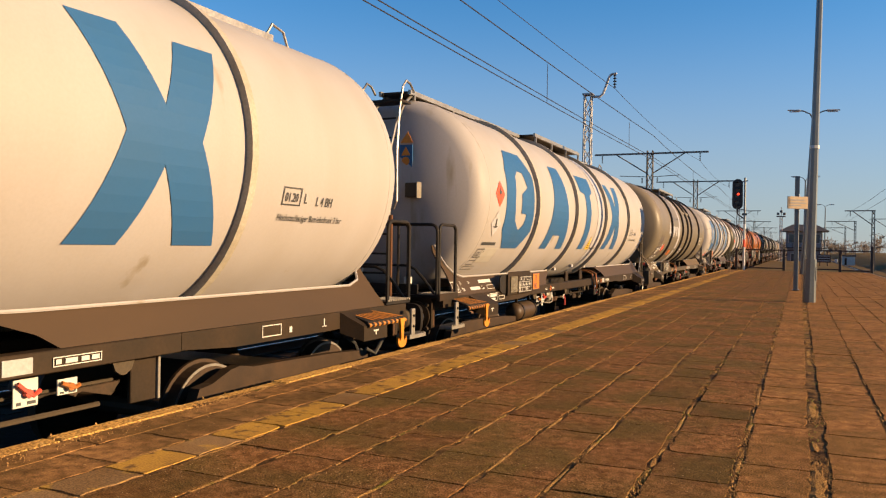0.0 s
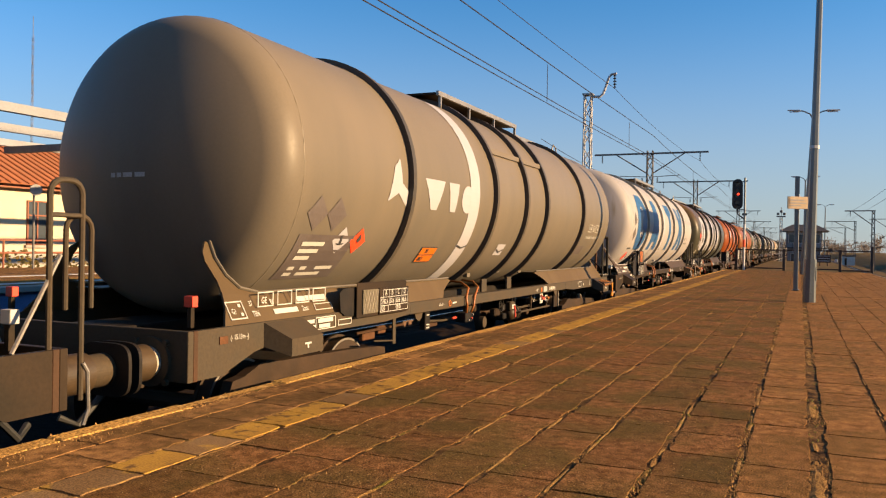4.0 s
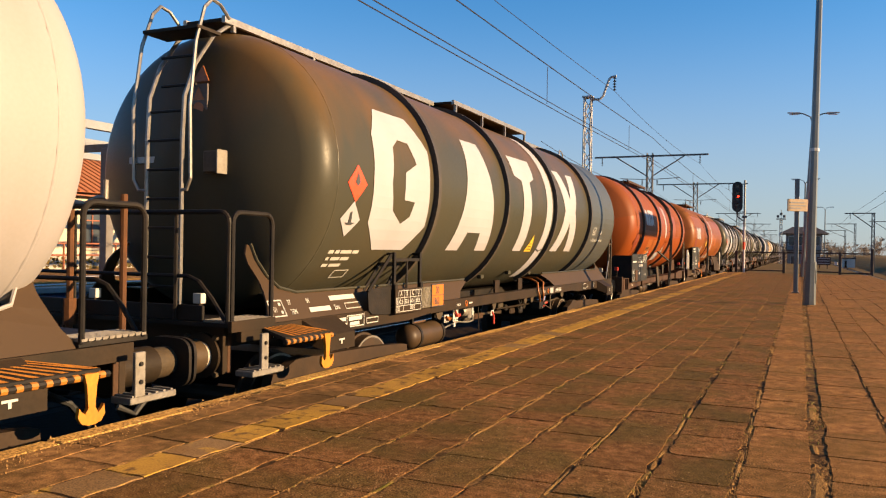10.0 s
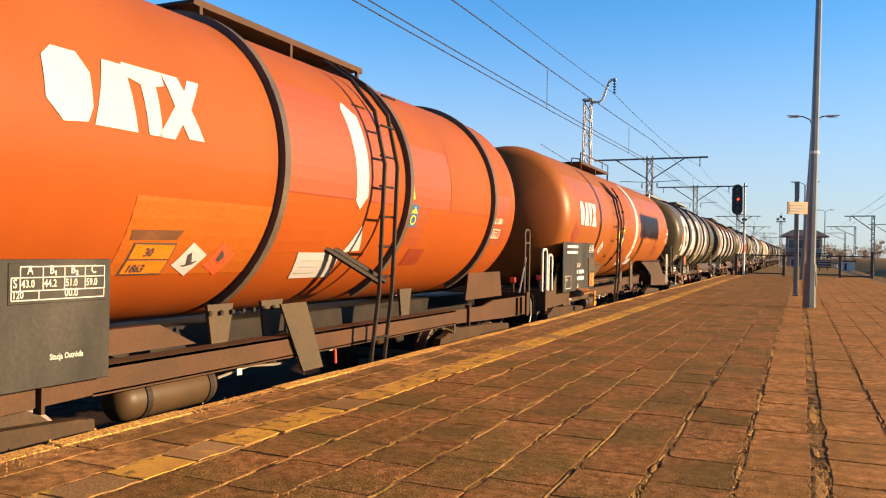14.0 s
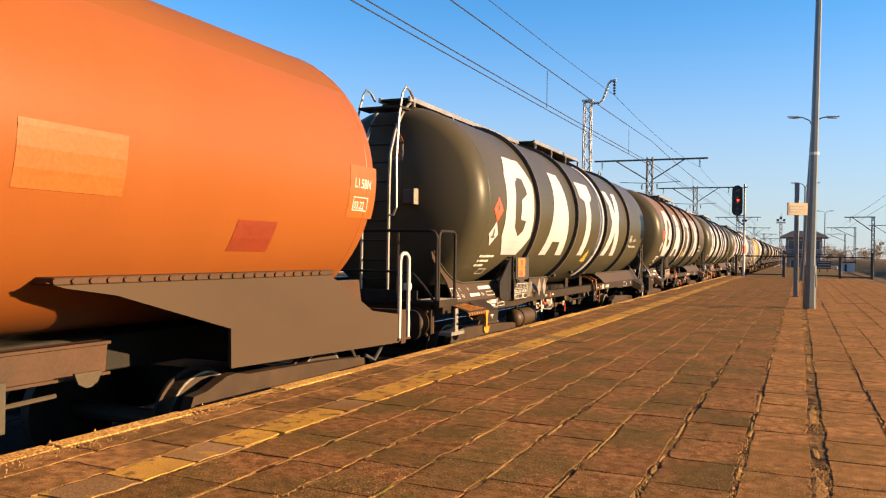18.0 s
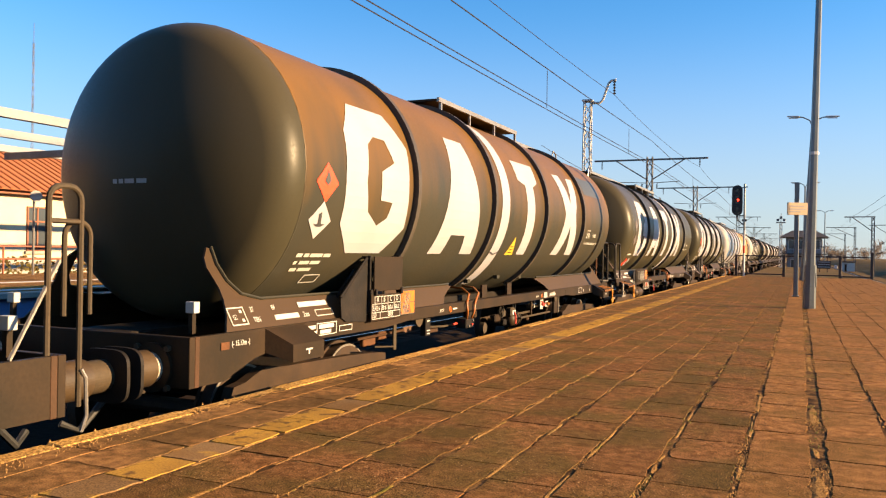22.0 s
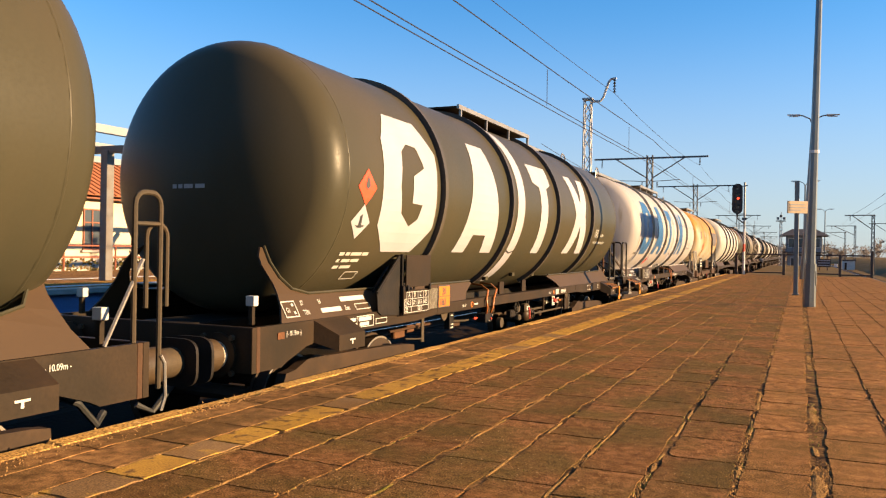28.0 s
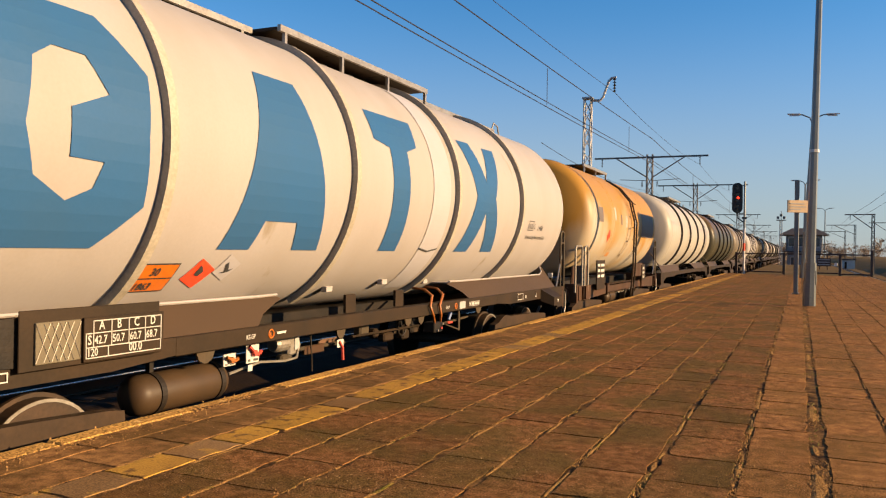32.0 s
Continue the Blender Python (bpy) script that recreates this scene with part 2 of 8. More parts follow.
    "line": surface("worn_yellow_safety_line", (0.360, 0.200, 0.036), (0.270, 0.145, 0.034), 0.9, 3, 0.88, grain=110, bump=0.5, vary=0.16, rub=(0.7, 1.28, 0.38, 0.62), spots=(0.130, 0.070, 0.027), spot_level=0.545, spot_scale=9, spec=0.04, fixed=True),
    "line_worn": surface("almost_worn_off_yellow_line", (0.185, 0.100, 0.036), (0.235, 0.150, 0.075), 0.8, 3, 0.9, grain=110, bump=0.5, vary=0.18, rub=(0.65, 1.3, 0.38, 0.62), spots=(0.350, 0.200, 0.040), spot_level=0.58, spot_scale=6, spec=0.04, fixed=True),
    "concrete": surface("grey_concrete", (0.36, 0.33, 0.29), (0.25, 0.22, 0.18), 0.6, 2, 0.9, bump=0.3, spec=0.04),
    # ballast colour lowered to near black, standing for the shade under the train
    "ballast": surface("shade_darkened_track_ballast", (0.016, 0.010, 0.006), (0.010, 0.007, 0.005), 0.7, 3, 0.95, grain=18, bump=1.0, spec=0.04),
    "soil": surface("dry_grass_and_soil", (0.13, 0.08, 0.035), (0.075, 0.06, 0.022), 0.8, 0.15, 0.95, grain=1.2, bump=0.5, spots=(0.17, 0.115, 0.055), spot_level=0.6, spot_scale=0.6, spec=0.04),
    "rail": surface("rusty_rail", (0.10, 0.05, 0.028), (0.07, 0.04, 0.025), 0.5, 6, 0.6, bump=0.1),
    "railhead": surface("polished_rail_head", (0.5, 0.48, 0.45), None, rough=0.25, metal=1.0, bump=0.02),
    "wood": surface("tarred_wooden_sleeper", (0.025, 0.017, 0.012), (0.045, 0.03, 0.02), 0.6, 4, 0.9, bump=0.4, spec=0.04),
    "post": surface("grey_painted_post", (0.105, 0.118, 0.120), (0.075, 0.080, 0.080), 0.6, 3, 0.32, bump=0.03, spec=0.7),
    "mast": surface("weathered_catenary_steel", (0.12, 0.115, 0.11), (0.09, 0.06, 0.04), 0.6, 4, 0.6, bump=0.1),
    "mast_light": surface("galvanised_lattice_steel", (0.45, 0.44, 0.42), (0.32, 0.30, 0.27), 0.6, 4, 0.5, metal=0.2, bump=0.1),
    "wire": plain("oxidised_copper_wire", (0.035, 0.03, 0.03), 0.5, 0.5),
    "signal": surface("black_signal_paint", (0.012, 0.012, 0.012), None, rough=0.5, bump=0.05),
    "lamp_red": plain("red_signal_lamp", (1.0, 0.03, 0.01), 0.3, 0, 2.0),
    "glass": plain("dark_lens_glass", (0.02, 0.02, 0.02), 0.15),
    "diffuser": plain("milky_lamp_cover", (0.55, 0.55, 0.52), 0.4),
    "sign": surface("faded_yellow_sign", (0.46, 0.33, 0.20), (0.40, 0.29, 0.18), 0.5, 4, 0.6, bump=0.05),
    "fence": surface("dark_fence_paint", (0.035, 0.025, 0.022), (0.07, 0.035, 0.02), 0.5, 4, 0.6, bump=0.1),
    "plaster": surface("cream_plaster", (0.526, 0.453, 0.322), (0.438, 0.365, 0.249), 0.5, 1.2, 0.9, bump=0.2),
    "plaster_grey": surface("grey_plaster", (0.24, 0.25, 0.27), (0.18, 0.18, 0.19), 0.5, 1.2, 0.9, bump=0.2),
    "tile": surface("orange_brown_roof_tile", (0.34, 0.115, 0.04), (0.24, 0.09, 0.035), 0.6, 1.5, 0.8, bump=0.3, vary=0.1),
    "roof_dark": surface("dark_roof_felt", (0.05, 0.045, 0.045), (0.08, 0.06, 0.05), 0.5, 2, 0.8, bump=0.2),
    "window_brown": surface("brown_window_frame", (0.20, 0.06, 0.025), None, rough=0.5, bump=0.05),
    "pane": plain("dark_window_glass", (0.05, 0.06, 0.07), 0.08),
    "blue_wall": surface("blue_painted_parapet", (0.085, 0.17, 0.36), (0.07, 0.13, 0.27), 0.5, 1.5, 0.7, bump=0.1),
    "white_wall": surface("white_painted_parapet", (0.526, 0.512, 0.482), (0.402, 0.38, 0.351), 0.5, 1.5, 0.7, bump=0.1),
    "leaf": surface("autumn_hedge_leaf", (0.10, 0.085, 0.02), (0.16, 0.09, 0.025), 0.8, 3, 0.8, bump=0.1),
    "twig": surface("bare_winter_twigs", (0.085, 0.06, 0.045), (0.06, 0.045, 0.035), 0.6, 2, 0.9, bump=0.1),
    "red_paint": surface("red_lamp_bracket_paint", (0.55, 0.05, 0.025), None, rough=0.5, bump=0.05),
    "moss": surface("yellow_green_moss", (0.16, 0.15, 0.02), (0.26, 0.19, 0.05), 0.8, 9, 0.95, bump=0.2),
    "gravel": surface("loose_grit", (0.330, 0.185, 0.066), (0.160, 0.088, 0.034), 0.8, 9, 0.9, bump=0.2, spec=0.04),
}

# ---- mesh helpers ----


def part(name, bm, material, parent=None, label="", smooth=False):
    """Links a bmesh as one mesh object, under a thing or a part."""
    me = bpy.data.meshes.new(name)
    bm.to_mesh(me)
    bm.free()
    if smooth:
        for p in me.polygons:
            p.use_smooth = True
    for m in material if isinstance(material, (list, tuple)) else [material]:
        me.materials.append(M[m] if isinstance(m, str) else m)
    ob = new(name, me)
    if parent is not None:
        ob.parent = parent
    if label:
        tagged(ob, label)
    return ob


def share(ob, m, parent):
    """Another object on the same mesh."""
    o = ob.copy()
    scene.collection.objects.link(o)
    o.parent = parent
    o.matrix_basis = m
    return o


def thing(name, label, category, group="", at=(0, 0, 0), kind=""):
    ob = new(name)
    ob.location = at
    return tagged(ob, label, category, group, kind)


def box(bm, x0, x1, y0, y1, z0, z1, bevel=0.0):
    g = bmesh.ops.create_cube(bm, size=1.0)
    bmesh.ops.transform(bm, verts=g["verts"], matrix=Matrix.Translation(((x0 + x1) / 2, (y0 + y1) / 2, (z0 + z1) / 2)) @ Matrix.Diagonal((x1 - x0, y1 - y0, z1 - z0, 1)))
    if bevel:
        es = list({e for v in g["verts"] for e in v.link_edges})
        bmesh.ops.bevel(bm, geom=es, offset=bevel, segments=1, affect="EDGES")
    return bm


def rod(bm, a, b, r, seg=8, r2=None):
    a, b = Vector(a), Vector(b)
    d = b - a
    m = Matrix.Translation((a + b) / 2) @ d.to_track_quat("Z", "Y").to_matrix().to_4x4()
    bmesh.ops.create_cone(bm, cap_ends=True, segments=seg, radius1=r, radius2=r if r2 is None else r2, depth=d.length, matrix=m)
    return bm


def pipe(bm, pts, r, seg=8):
    """A bent tube through points, swept in one skin."""
    pts = [Vector(p) for p in pts]
    rings = []
    up = Vector((0.123, 0.456, 0.88)).normalized()
    for i, p in enumerate(pts):
        d = (pts[min(i + 1, len(pts) - 1)] - pts[max(i - 1, 0)]).normalized()
        u = (up - d * up.dot(d))
        u = u.normalized() if u.length > 1e-3 else d.orthogonal().normalized()
        v = d.cross(u)
        up = u
        rings.append([bm.verts.new(p + (u * math.cos(a) + v * math.sin(a)) * r) for a in (math.tau * k / seg for k in range(seg))])
    for q, w in zip(rings, rings[1:]):
        for k in range(seg):
            bm.faces.new((q[k], q[(k + 1) % seg], w[(k + 1) % seg], w[k]))
    bm.faces.new(rings[0][::-1])
    bm.faces.new(rings[-1])
    return bm


def arc(c, r, a0, a1, n, u, v):
    """Points of an arc round c in the plane of u and v; degrees."""
    c, u, v = Vector(c), Vector(u), Vector(v)
    return [c + u * r * math.cos(radians(a0 + (a1 - a0) * k / n)) + v * r * math.sin(radians(a0 + (a1 - a0) * k / n)) for k in range(n + 1)]


def slab_yz(bm, outline, x0, x1, slope=None):
    """A plate from an outline in y and z, between x0 and x1; slope(y, z) shifts x."""
    s = slope or (lambda y, z: 0.0)
    lo = [bm.verts.new((x0 + s(y, z), y, z)) for y, z in outline]
    hi = [bm.verts.new((x1 + s(y, z), y, z)) for y, z in outline]
    bm.faces.new(lo)
    bm.faces.new(hi[::-1])
    n = len(lo)
    for k in range(n):
        bm.faces.new((lo[k], hi[k], hi[(k + 1) % n], lo[(k + 1) % n]))
    bmesh.ops.recalc_face_normals(bm, faces=bm.faces[:])
    return bm


def lathe_y(bm, profile, seg=64, cx=0.0, cz=0.0, a0=0.0, a1=360.0):
    """Turns a profile of (y, r) round an axis along y."""
    full = a1 - a0 >= 359.9
    n = seg if full else seg + 1
    rings = []
    for y, r in profile:
        if r < 1e-4:
            rings.append([bm.verts.new((cx, y, cz))])
        else:
            rings.append([bm.verts.new((cx + r * math.cos(a), y, cz + r * math.sin(a))) for a in (radians(a0 + (a1 - a0) * k / seg) for k in range(n))])
    for q, w in zip(rings, rings[1:]):
        for k in range(seg):
            k2 = (k + 1) % n
            if len(q) == 1:
                bm.faces.new((q[0], w[k2], w[k]))
            elif len(w) == 1:
                bm.faces.new((q[k], q[k2], w[0]))
            else:
                bm.faces.new((q[k], q[k2], w[k2], w[k]))
    bmesh.ops.recalc_face_normals(bm, faces=bm.faces[:])
    return bm


def new_bm():
    return bmesh.new()

# ---- ground, tracks, platform ----
XC, ZR = -5.36, -0.88               # centre of the train's track, top of its rails
EDGE = -3.69                        # platform edge


def build_ground():
    bm = new_bm()
    bmesh.ops.create_grid(bm, x_segments=60, y_segments=60, size=2500)
    for v in bm.verts:
        d = math.hypot(v.co.x, v.co.y)
        v.co.z = -1.22 + (noise.noise(v.co * 0.004) * 2.0 if d > 400 else 0)
    tagged(part("ground", bm, "soil"), "dry brown grass and bare soil beside the tracks", "ground", kind="structure")


def build_track(xc, y0, y1, near, name):
    t = thing(name, "railway track with rusty rails on wooden sleepers in brown ballast", "track", "railway tracks", kind="structure")
    bm = new_bm()
    vs = [(xc - 2.3, -1.21), (xc - 1.55, -1.06), (xc + 1.55, -1.06), (xc + 2.3, -1.21)]
    n = 40
    rows = [[bm.verts.new((x, y0 + (y1 - y0) * k / n, z)) for x, z in vs] for k in range(n + 1)]
    for a, b in zip(rows, rows[1:]):
        for k in range(3):
            bm.faces.new((a[k], a[k + 1], b[k + 1], b[k]))
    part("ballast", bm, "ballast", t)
    for s in (-1, 1):
        bm = new_bm()
        cx = xc + s * 0.7525
        for w, a, b in ((0.07, ZR - 0.17, ZR - 0.15), (0.012, ZR - 0.15, ZR - 0.035), (0.036, ZR - 0.035, ZR - 0.006)):
            box(bm, cx - w, cx + w, y0, y1, a, b)
        r = part("rail", bm, "rail", t)
        bm = new_bm()
        box(bm, cx - 0.03, cx + 0.03, y0, y1, ZR - 0.0055, ZR)
        part("rail_head", bm, "railhead", r)
    first = None
    bm = new_bm()
    for k in range(int((y1 - y0) / 0.62)):
        y = y0 + 0.3 + k * 0.62
        if not near:
            box(bm, xc - 1.3, xc + 1.3, y - 0.12, y + 0.12, ZR - 0.27, ZR - 0.171)
        elif first is None:
            b2 = new_bm()
            box(b2, -1.3, 1.3, -0.12, 0.12, -0.1, 0.0, 0.012)
            first = part("sleeper", b2, "wood", t)
            first.location = (xc, y, ZR - 0.171)
        else:
            share(first, Matrix.Translation((xc, y, ZR - 0.171)), t)
    if near:
        bm.free()
    else:
        tagged(part("sleepers", bm, "wood", t), kind="stuff")
    return t


COLUMNS = [-2.70, -2.36, -2.03, -1.68, -1.34, -1.0, -0.65, -0.26, 0.11, 0.5, 0.83, 1.17, 1.51, 1.85, 2.19, 2.53, 2.87, 3.2]
END_Y = 46.0


def chipped(w, h, rnd, n=6):
    """A slab with worn, uneven edges and broken corners."""
    edge = []
    for (ax, ay), (bx, by), inx, iny in (((-w, -h), (w, -h), 0, 1), ((w, -h), (w, h), -1, 0), ((w, h), (-w, h), 0, -1), ((-w, h), (-w, -h), 1, 0)):
        for k in range(n):
            u = (k + (rnd.uniform(-0.3, 0.3) if k else 0)) / n
            d = abs(rnd.gauss(0, 0.0035)) + (rnd.uniform(0.004, 0.018) if rnd.random() < (0.22 if k else 0.10) else 0)
            edge.append((ax + (bx - ax) * u + inx * d + (d if k == 0 and ax < 0 else -d if k == 0 else 0) * (inx == 0),
                         ay + (by - ay) * u + iny * d + (d if k == 0 and ay < 0 else -d if k == 0 else 0) * (iny == 0)))
    bm = new_bm()
    top = [bm.verts.new((x * 0.994, y * 0.996, 0.03)) for x, y in edge]
    rim = [bm.verts.new((x, y, 0.026)) for x, y in edge]
    low = [bm.verts.new((x, y, -0.03)) for x, y in edge]
    bm.faces.new(top)
    for k in range(len(edge)):
        j = (k + 1) % len(edge)
        bm.faces.new((rim[k], rim[j], top[j], top[k]))
        bm.faces.new((low[k], low[j], rim[j], rim[k]))
    return bm


def sand_seam(vs, fs, x, y0, y1, wide, seed):
    """Sand that fills a long joint unevenly and spills over its edges."""
    y, last = y0, None
    while y < y1:
        f = noise.noise(Vector((seed, y * 2.1, 1.0))) + 0.6 * noise.noise(Vector((seed, y * 9.0, 5.0)))
        if f < 0.02:
            last = None
        else:
            g = min(1.0, (f - 0.02) * 2.4)
            c = x + 0.008 * noise.noise(Vector((seed, y * 5.0, 9.0)))
            a, b = (wide * (0.35 + g * (0.8 + 0.6 * noise.noise(Vector((seed + k, y * 14.0, 3.0))))) for k in (20, 40))
            k = len(vs)
            top = 0.0012 * g + 0.0015 * noise.noise(Vector((seed, y * 25.0, 7.0)))
            vs.extend(((c - a, y, -0.004), (c - a * 0.3, y, top), (c + b * 0.4, y, top - 0.001), (c + b, y, -0.004)))
            if last is not None:
                fs.extend((last + j, last + j + 1, k + j + 1, k + j) for j in range(3))
            last = k
        y += 0.022 + 0.006 * max(0.0, y - 2.0)


def build_platform():
    p = thing("platform", "railway platform paved with worn brown slabs and sandy joints", "platform", kind="structure")
    bm = new_bm()
    box(bm, EDGE + 0.10, 3.3, -20, END_Y, -1.2, -0.0048)
    part("platform_body", bm, "joint", p, "sandy soil showing in the joints of the paving")
    bm = new_bm()
    box(bm, EDGE + 0.02, EDGE + 0.098, -20, END_Y, -1.2, -0.10)
    part("edge_wall", bm, "concrete", p, "concrete platform edge wall")
    bm = new_bm()
    box(bm, 3.302, 3.38, -20, END_Y, -1.2, -0.02)
    part("edge_wall", bm, "concrete", p)
    rnd = random.Random(7)
    # coping strip along the edge, in pieces
    y = -20.0
    shared = {}
    while y < END_Y - 0.9:
        w = 1.0
        if "c" not in shared:
            bm = new_bm()
            box(bm, EDGE, EDGE + 0.15, 0.006, w - 0.006, -0.098, 0.0, 0.012)
            shared["c"] = part("coping_stone", bm, "coping", p)
            shared["c"].location = (0, y, 0)
        else:
            share(shared["c"], pose(rnd.uniform(-0.006, 0.006), y, rnd.uniform(-0.006, 0.004), 0, 0, rnd.uniform(-0.15, 0.15)), p)
        y += w
    # slabs: near ones are pieces of their own, the rest one sheet
    strips = [(EDGE + 0.16, -3.32, "edge_slab", 0.7), (-3.31, -2.975, "edge_slab", 0.5), (-2.965, -2.715, "line", 0.36)]
    WIDE = {-0.26: 0.018, 0.11: 0.042, -0.65: 0.014}
    strips += [(a + WIDE.get(a, 0.009), b - WIDE.get(b, 0.009), "slab" if b < 0.0 else "slab_sandy", 0.5) for a, b in zip(COLUMNS, COLUMNS[1:])]
    rest = {}
    meshes = {}
    count = 0
    for i, (x0, x1, m, ln) in enumerate(strips):
        y = -20.0 + rnd.uniform(0, ln)
        while y < END_Y - 2 * ln:
            near = 1.6 < y < 8.2 and x0 < 1.6 and count < 300
            strip = m
            if m == "line" and rnd.random() < 0.36:
                m = "line_worn"
            dz, tx, ty = rnd.gauss(0, 0.0009), rnd.gauss(0, 0.06), rnd.gauss(0, 0.06)
            dx, rz = rnd.gauss(0, 0.005), rnd.gauss(0, 0.5)
            cx, cy = (x0 + x1) / 2 + dx, y + ln / 2
            pm = pose(cx, cy, -0.03 + dz - (0.002 if m[:4] == "slab" and rnd.random() < 0.06 else 0), tx, ty, rz)
            two = m[:4] == "slab" and rnd.random() < 0.16
            if two:
                pm = Matrix.Translation((0, ln / 2, 0)) @ pm
            w, h = (x1 - x0) / 2, ln * (1.0 if two else 0.5) - (0.003 if rnd.random() < 0.75 else 0.008)
            if near:
                count += 1
                key = (i, m, round(h, 4), rnd.randrange(3))
                if key not in meshes:
                    meshes[key] = part("paving_slab" if m[:4] != "line" else "painted_slab", chipped(w, h, rnd), m, p)
                    meshes[key].matrix_basis = pm
                else:
                    share(meshes[key], pm, p)
            else:
                vs, fs = rest.setdefault(m, ([], []))
                k = len(vs)
                e = rnd.uniform(0.001, 0.004)
                for sx, sy, z, q in ((-1, -1, -0.03, 0), (1, -1, -0.03, 0), (1, 1, -0.03, 0), (-1, 1, -0.03, 0), (-1, -1, 0.0285, 0), (1, -1, 0.0285, 0), (1, 1, 0.0285, 0), (-1, 1, 0.0285, 0),
                                     (-1, -1, 0.03, e), (1, -1, 0.03, e), (1, 1, 0.03, e), (-1, 1, 0.03, e)):
                    vs.append(pm @ Vector((sx * (w - q), sy * (h - q), z)))
                for a in range(4):
                    b = (a + 1) % 4
                    fs.append((k + a, k + b, k + 4 + b, k + 4 + a))
                    fs.append((k + 4 + a, k + 4 + b, k + 8 + b, k + 8 + a))
                fs.append((k + 8, k + 9, k + 10, k + 11))
            y += 2 * ln if two else ln
            m = strip
    for m, (vs, fs) in rest.items():
        me = bpy.data.meshes.new("paving")
        me.from_pydata(vs, [], fs)
        me.materials.append(M[m])
        ob = new("paving", me)
        ob.parent = p
        tagged(ob, kind="stuff")

    vs, fs = [], []
    for i, x in enumerate([-2.97] + COLUMNS[:16]):
        sand_seam(vs, fs, x - (0.018 if x == 0.11 else 0), 1.2, 24.0, {0.11: 0.030, -0.26: 0.018, -0.65: 0.016, 0.5: 0.010}.get(x, 0.012), 3.7 * i)
    me = bpy.data.meshes.new("joint_sand")
    me.from_pydata(vs, [], fs)
    me.materials.append(M["sand"])
    ob = new("joint_sand", me)
    ob.parent = p
    tagged(ob, kind="stuff")
    # loose sand, grit and moss lying in and beside the long joints
    for m, count, size in (("gravel", 34000, 0.009), ("moss", 2200, 0.010)):
        vs, fs = [], []
        for k in range(count):
            c = rnd.choice(COLUMNS[2:14] + [0.11] * 5 + [-0.26] * 3 + [-0.65] * 3 + [-1.0] * 2)
            y = 1.5 + 16 * rnd.random() ** 1.6
            if noise.noise(Vector((c * 7, y * 1.3, 3.0 if m == "moss" else 0.0))) < (0.18 if m == "moss" else 0.02):
                continue
            if m == "gravel" and k % 3 == 0:
                c = EDGE + 0.13 + abs(rnd.gauss(0, 0.05 + 0.05 * (k % 2)))
            x, r = c + rnd.gauss(0, 0.024 + (0.02 if c == 0.11 else 0) + (0.06 if k % 7 == 0 else 0)), size * rnd.uniform(0.4, 1.3)
            k0 = len(vs)
            a0 = rnd.uniform(0, 6)
            for j in range(4):
                vs.append((x + r * math.cos(a0 + j * 1.57) * rnd.uniform(0.7, 1.5), y + r * math.sin(a0 + j * 1.57) * rnd.uniform(0.7, 1.9), -0.014))
            vs.append((x, y, r * rnd.uniform(0.1, 0.7)))
            fs += [(k0 + j, k0 + (j + 1) % 4, k0 + 4) for j in range(4)]
        me = bpy.data.meshes.new("loose_grit")
        me.from_pydata(vs, [], fs)
        me.materials.append(M[m])
        ob = new("moss" if m == "moss" else "loose_grit", me)
        ob.parent = p
        tagged(ob, kind="stuff")


build_ground()
build_track(XC, -180, 420, True, "track_near")
build_track(XC - 4.6, -60, 420, False, "track_middle")
build_track(5.05, -30, 420, False, "track_side")
build_platform()

# ---- tank wagons ----
CZ, RT = 2.665, 1.40                # height of the tank's axis over the rails, its radius
BAR = 0.006


def on_tank(bm, r, cz=CZ):
    """Bends a flat drawing (x along the tank, y as height along its skin) round the near side of the tank."""
    for v in bm.verts:
        a = v.co.y / r
        v.co = Vector((r * math.cos(a), v.co.x, cz + r * math.sin(a)))
    return bm


def drawing(loops, step=0.12):
    """A flat sheet filled between closed outlines, cut into strips so that it can bend."""
    bm = new_bm()
    for pts in loops:
        vs = [bm.verts.new((a, b, 0)) for a, b in pts]
        for k in range(len(vs)):
            bm.edges.new((vs[k], vs[(k + 1) % len(vs)]))
    bmesh.ops.triangle_fill(bm, use_beauty=True, use_dissolve=False, edges=bm.edges[:])
    lo, hi = min(v.co.y for v in bm.verts), max(v.co.y for v in bm.verts)
    y = lo + step
    while y < hi - 0.01:
        bmesh.ops.bisect_plane(bm, geom=bm.verts[:] + bm.edges[:] + bm.faces[:], plane_co=(0, y, 0), plane_no=(0, 1, 0))
        y += step
    for f in bm.faces:
        if f.normal.z < 0:
            f.normal_flip()
    return bm


def rect(x0, x1, y0, y1):
    return [(x0, y0), (x1, y0), (x1, y1), (x0, y1)]


def oval(cx, cy, rx, ry, n=20):
    return [(cx + rx * math.cos(math.tau * k / n), cy + ry * math.sin(math.tau * k / n)) for k in range(n)]


def decal(name, loops, mat, parent, r=RT + BAR, label="", cz=CZ, step=0.12):
    return part(name, on_tank(drawing(loops, step), r, cz), mat, parent, label)


FONT_CACHE = {}


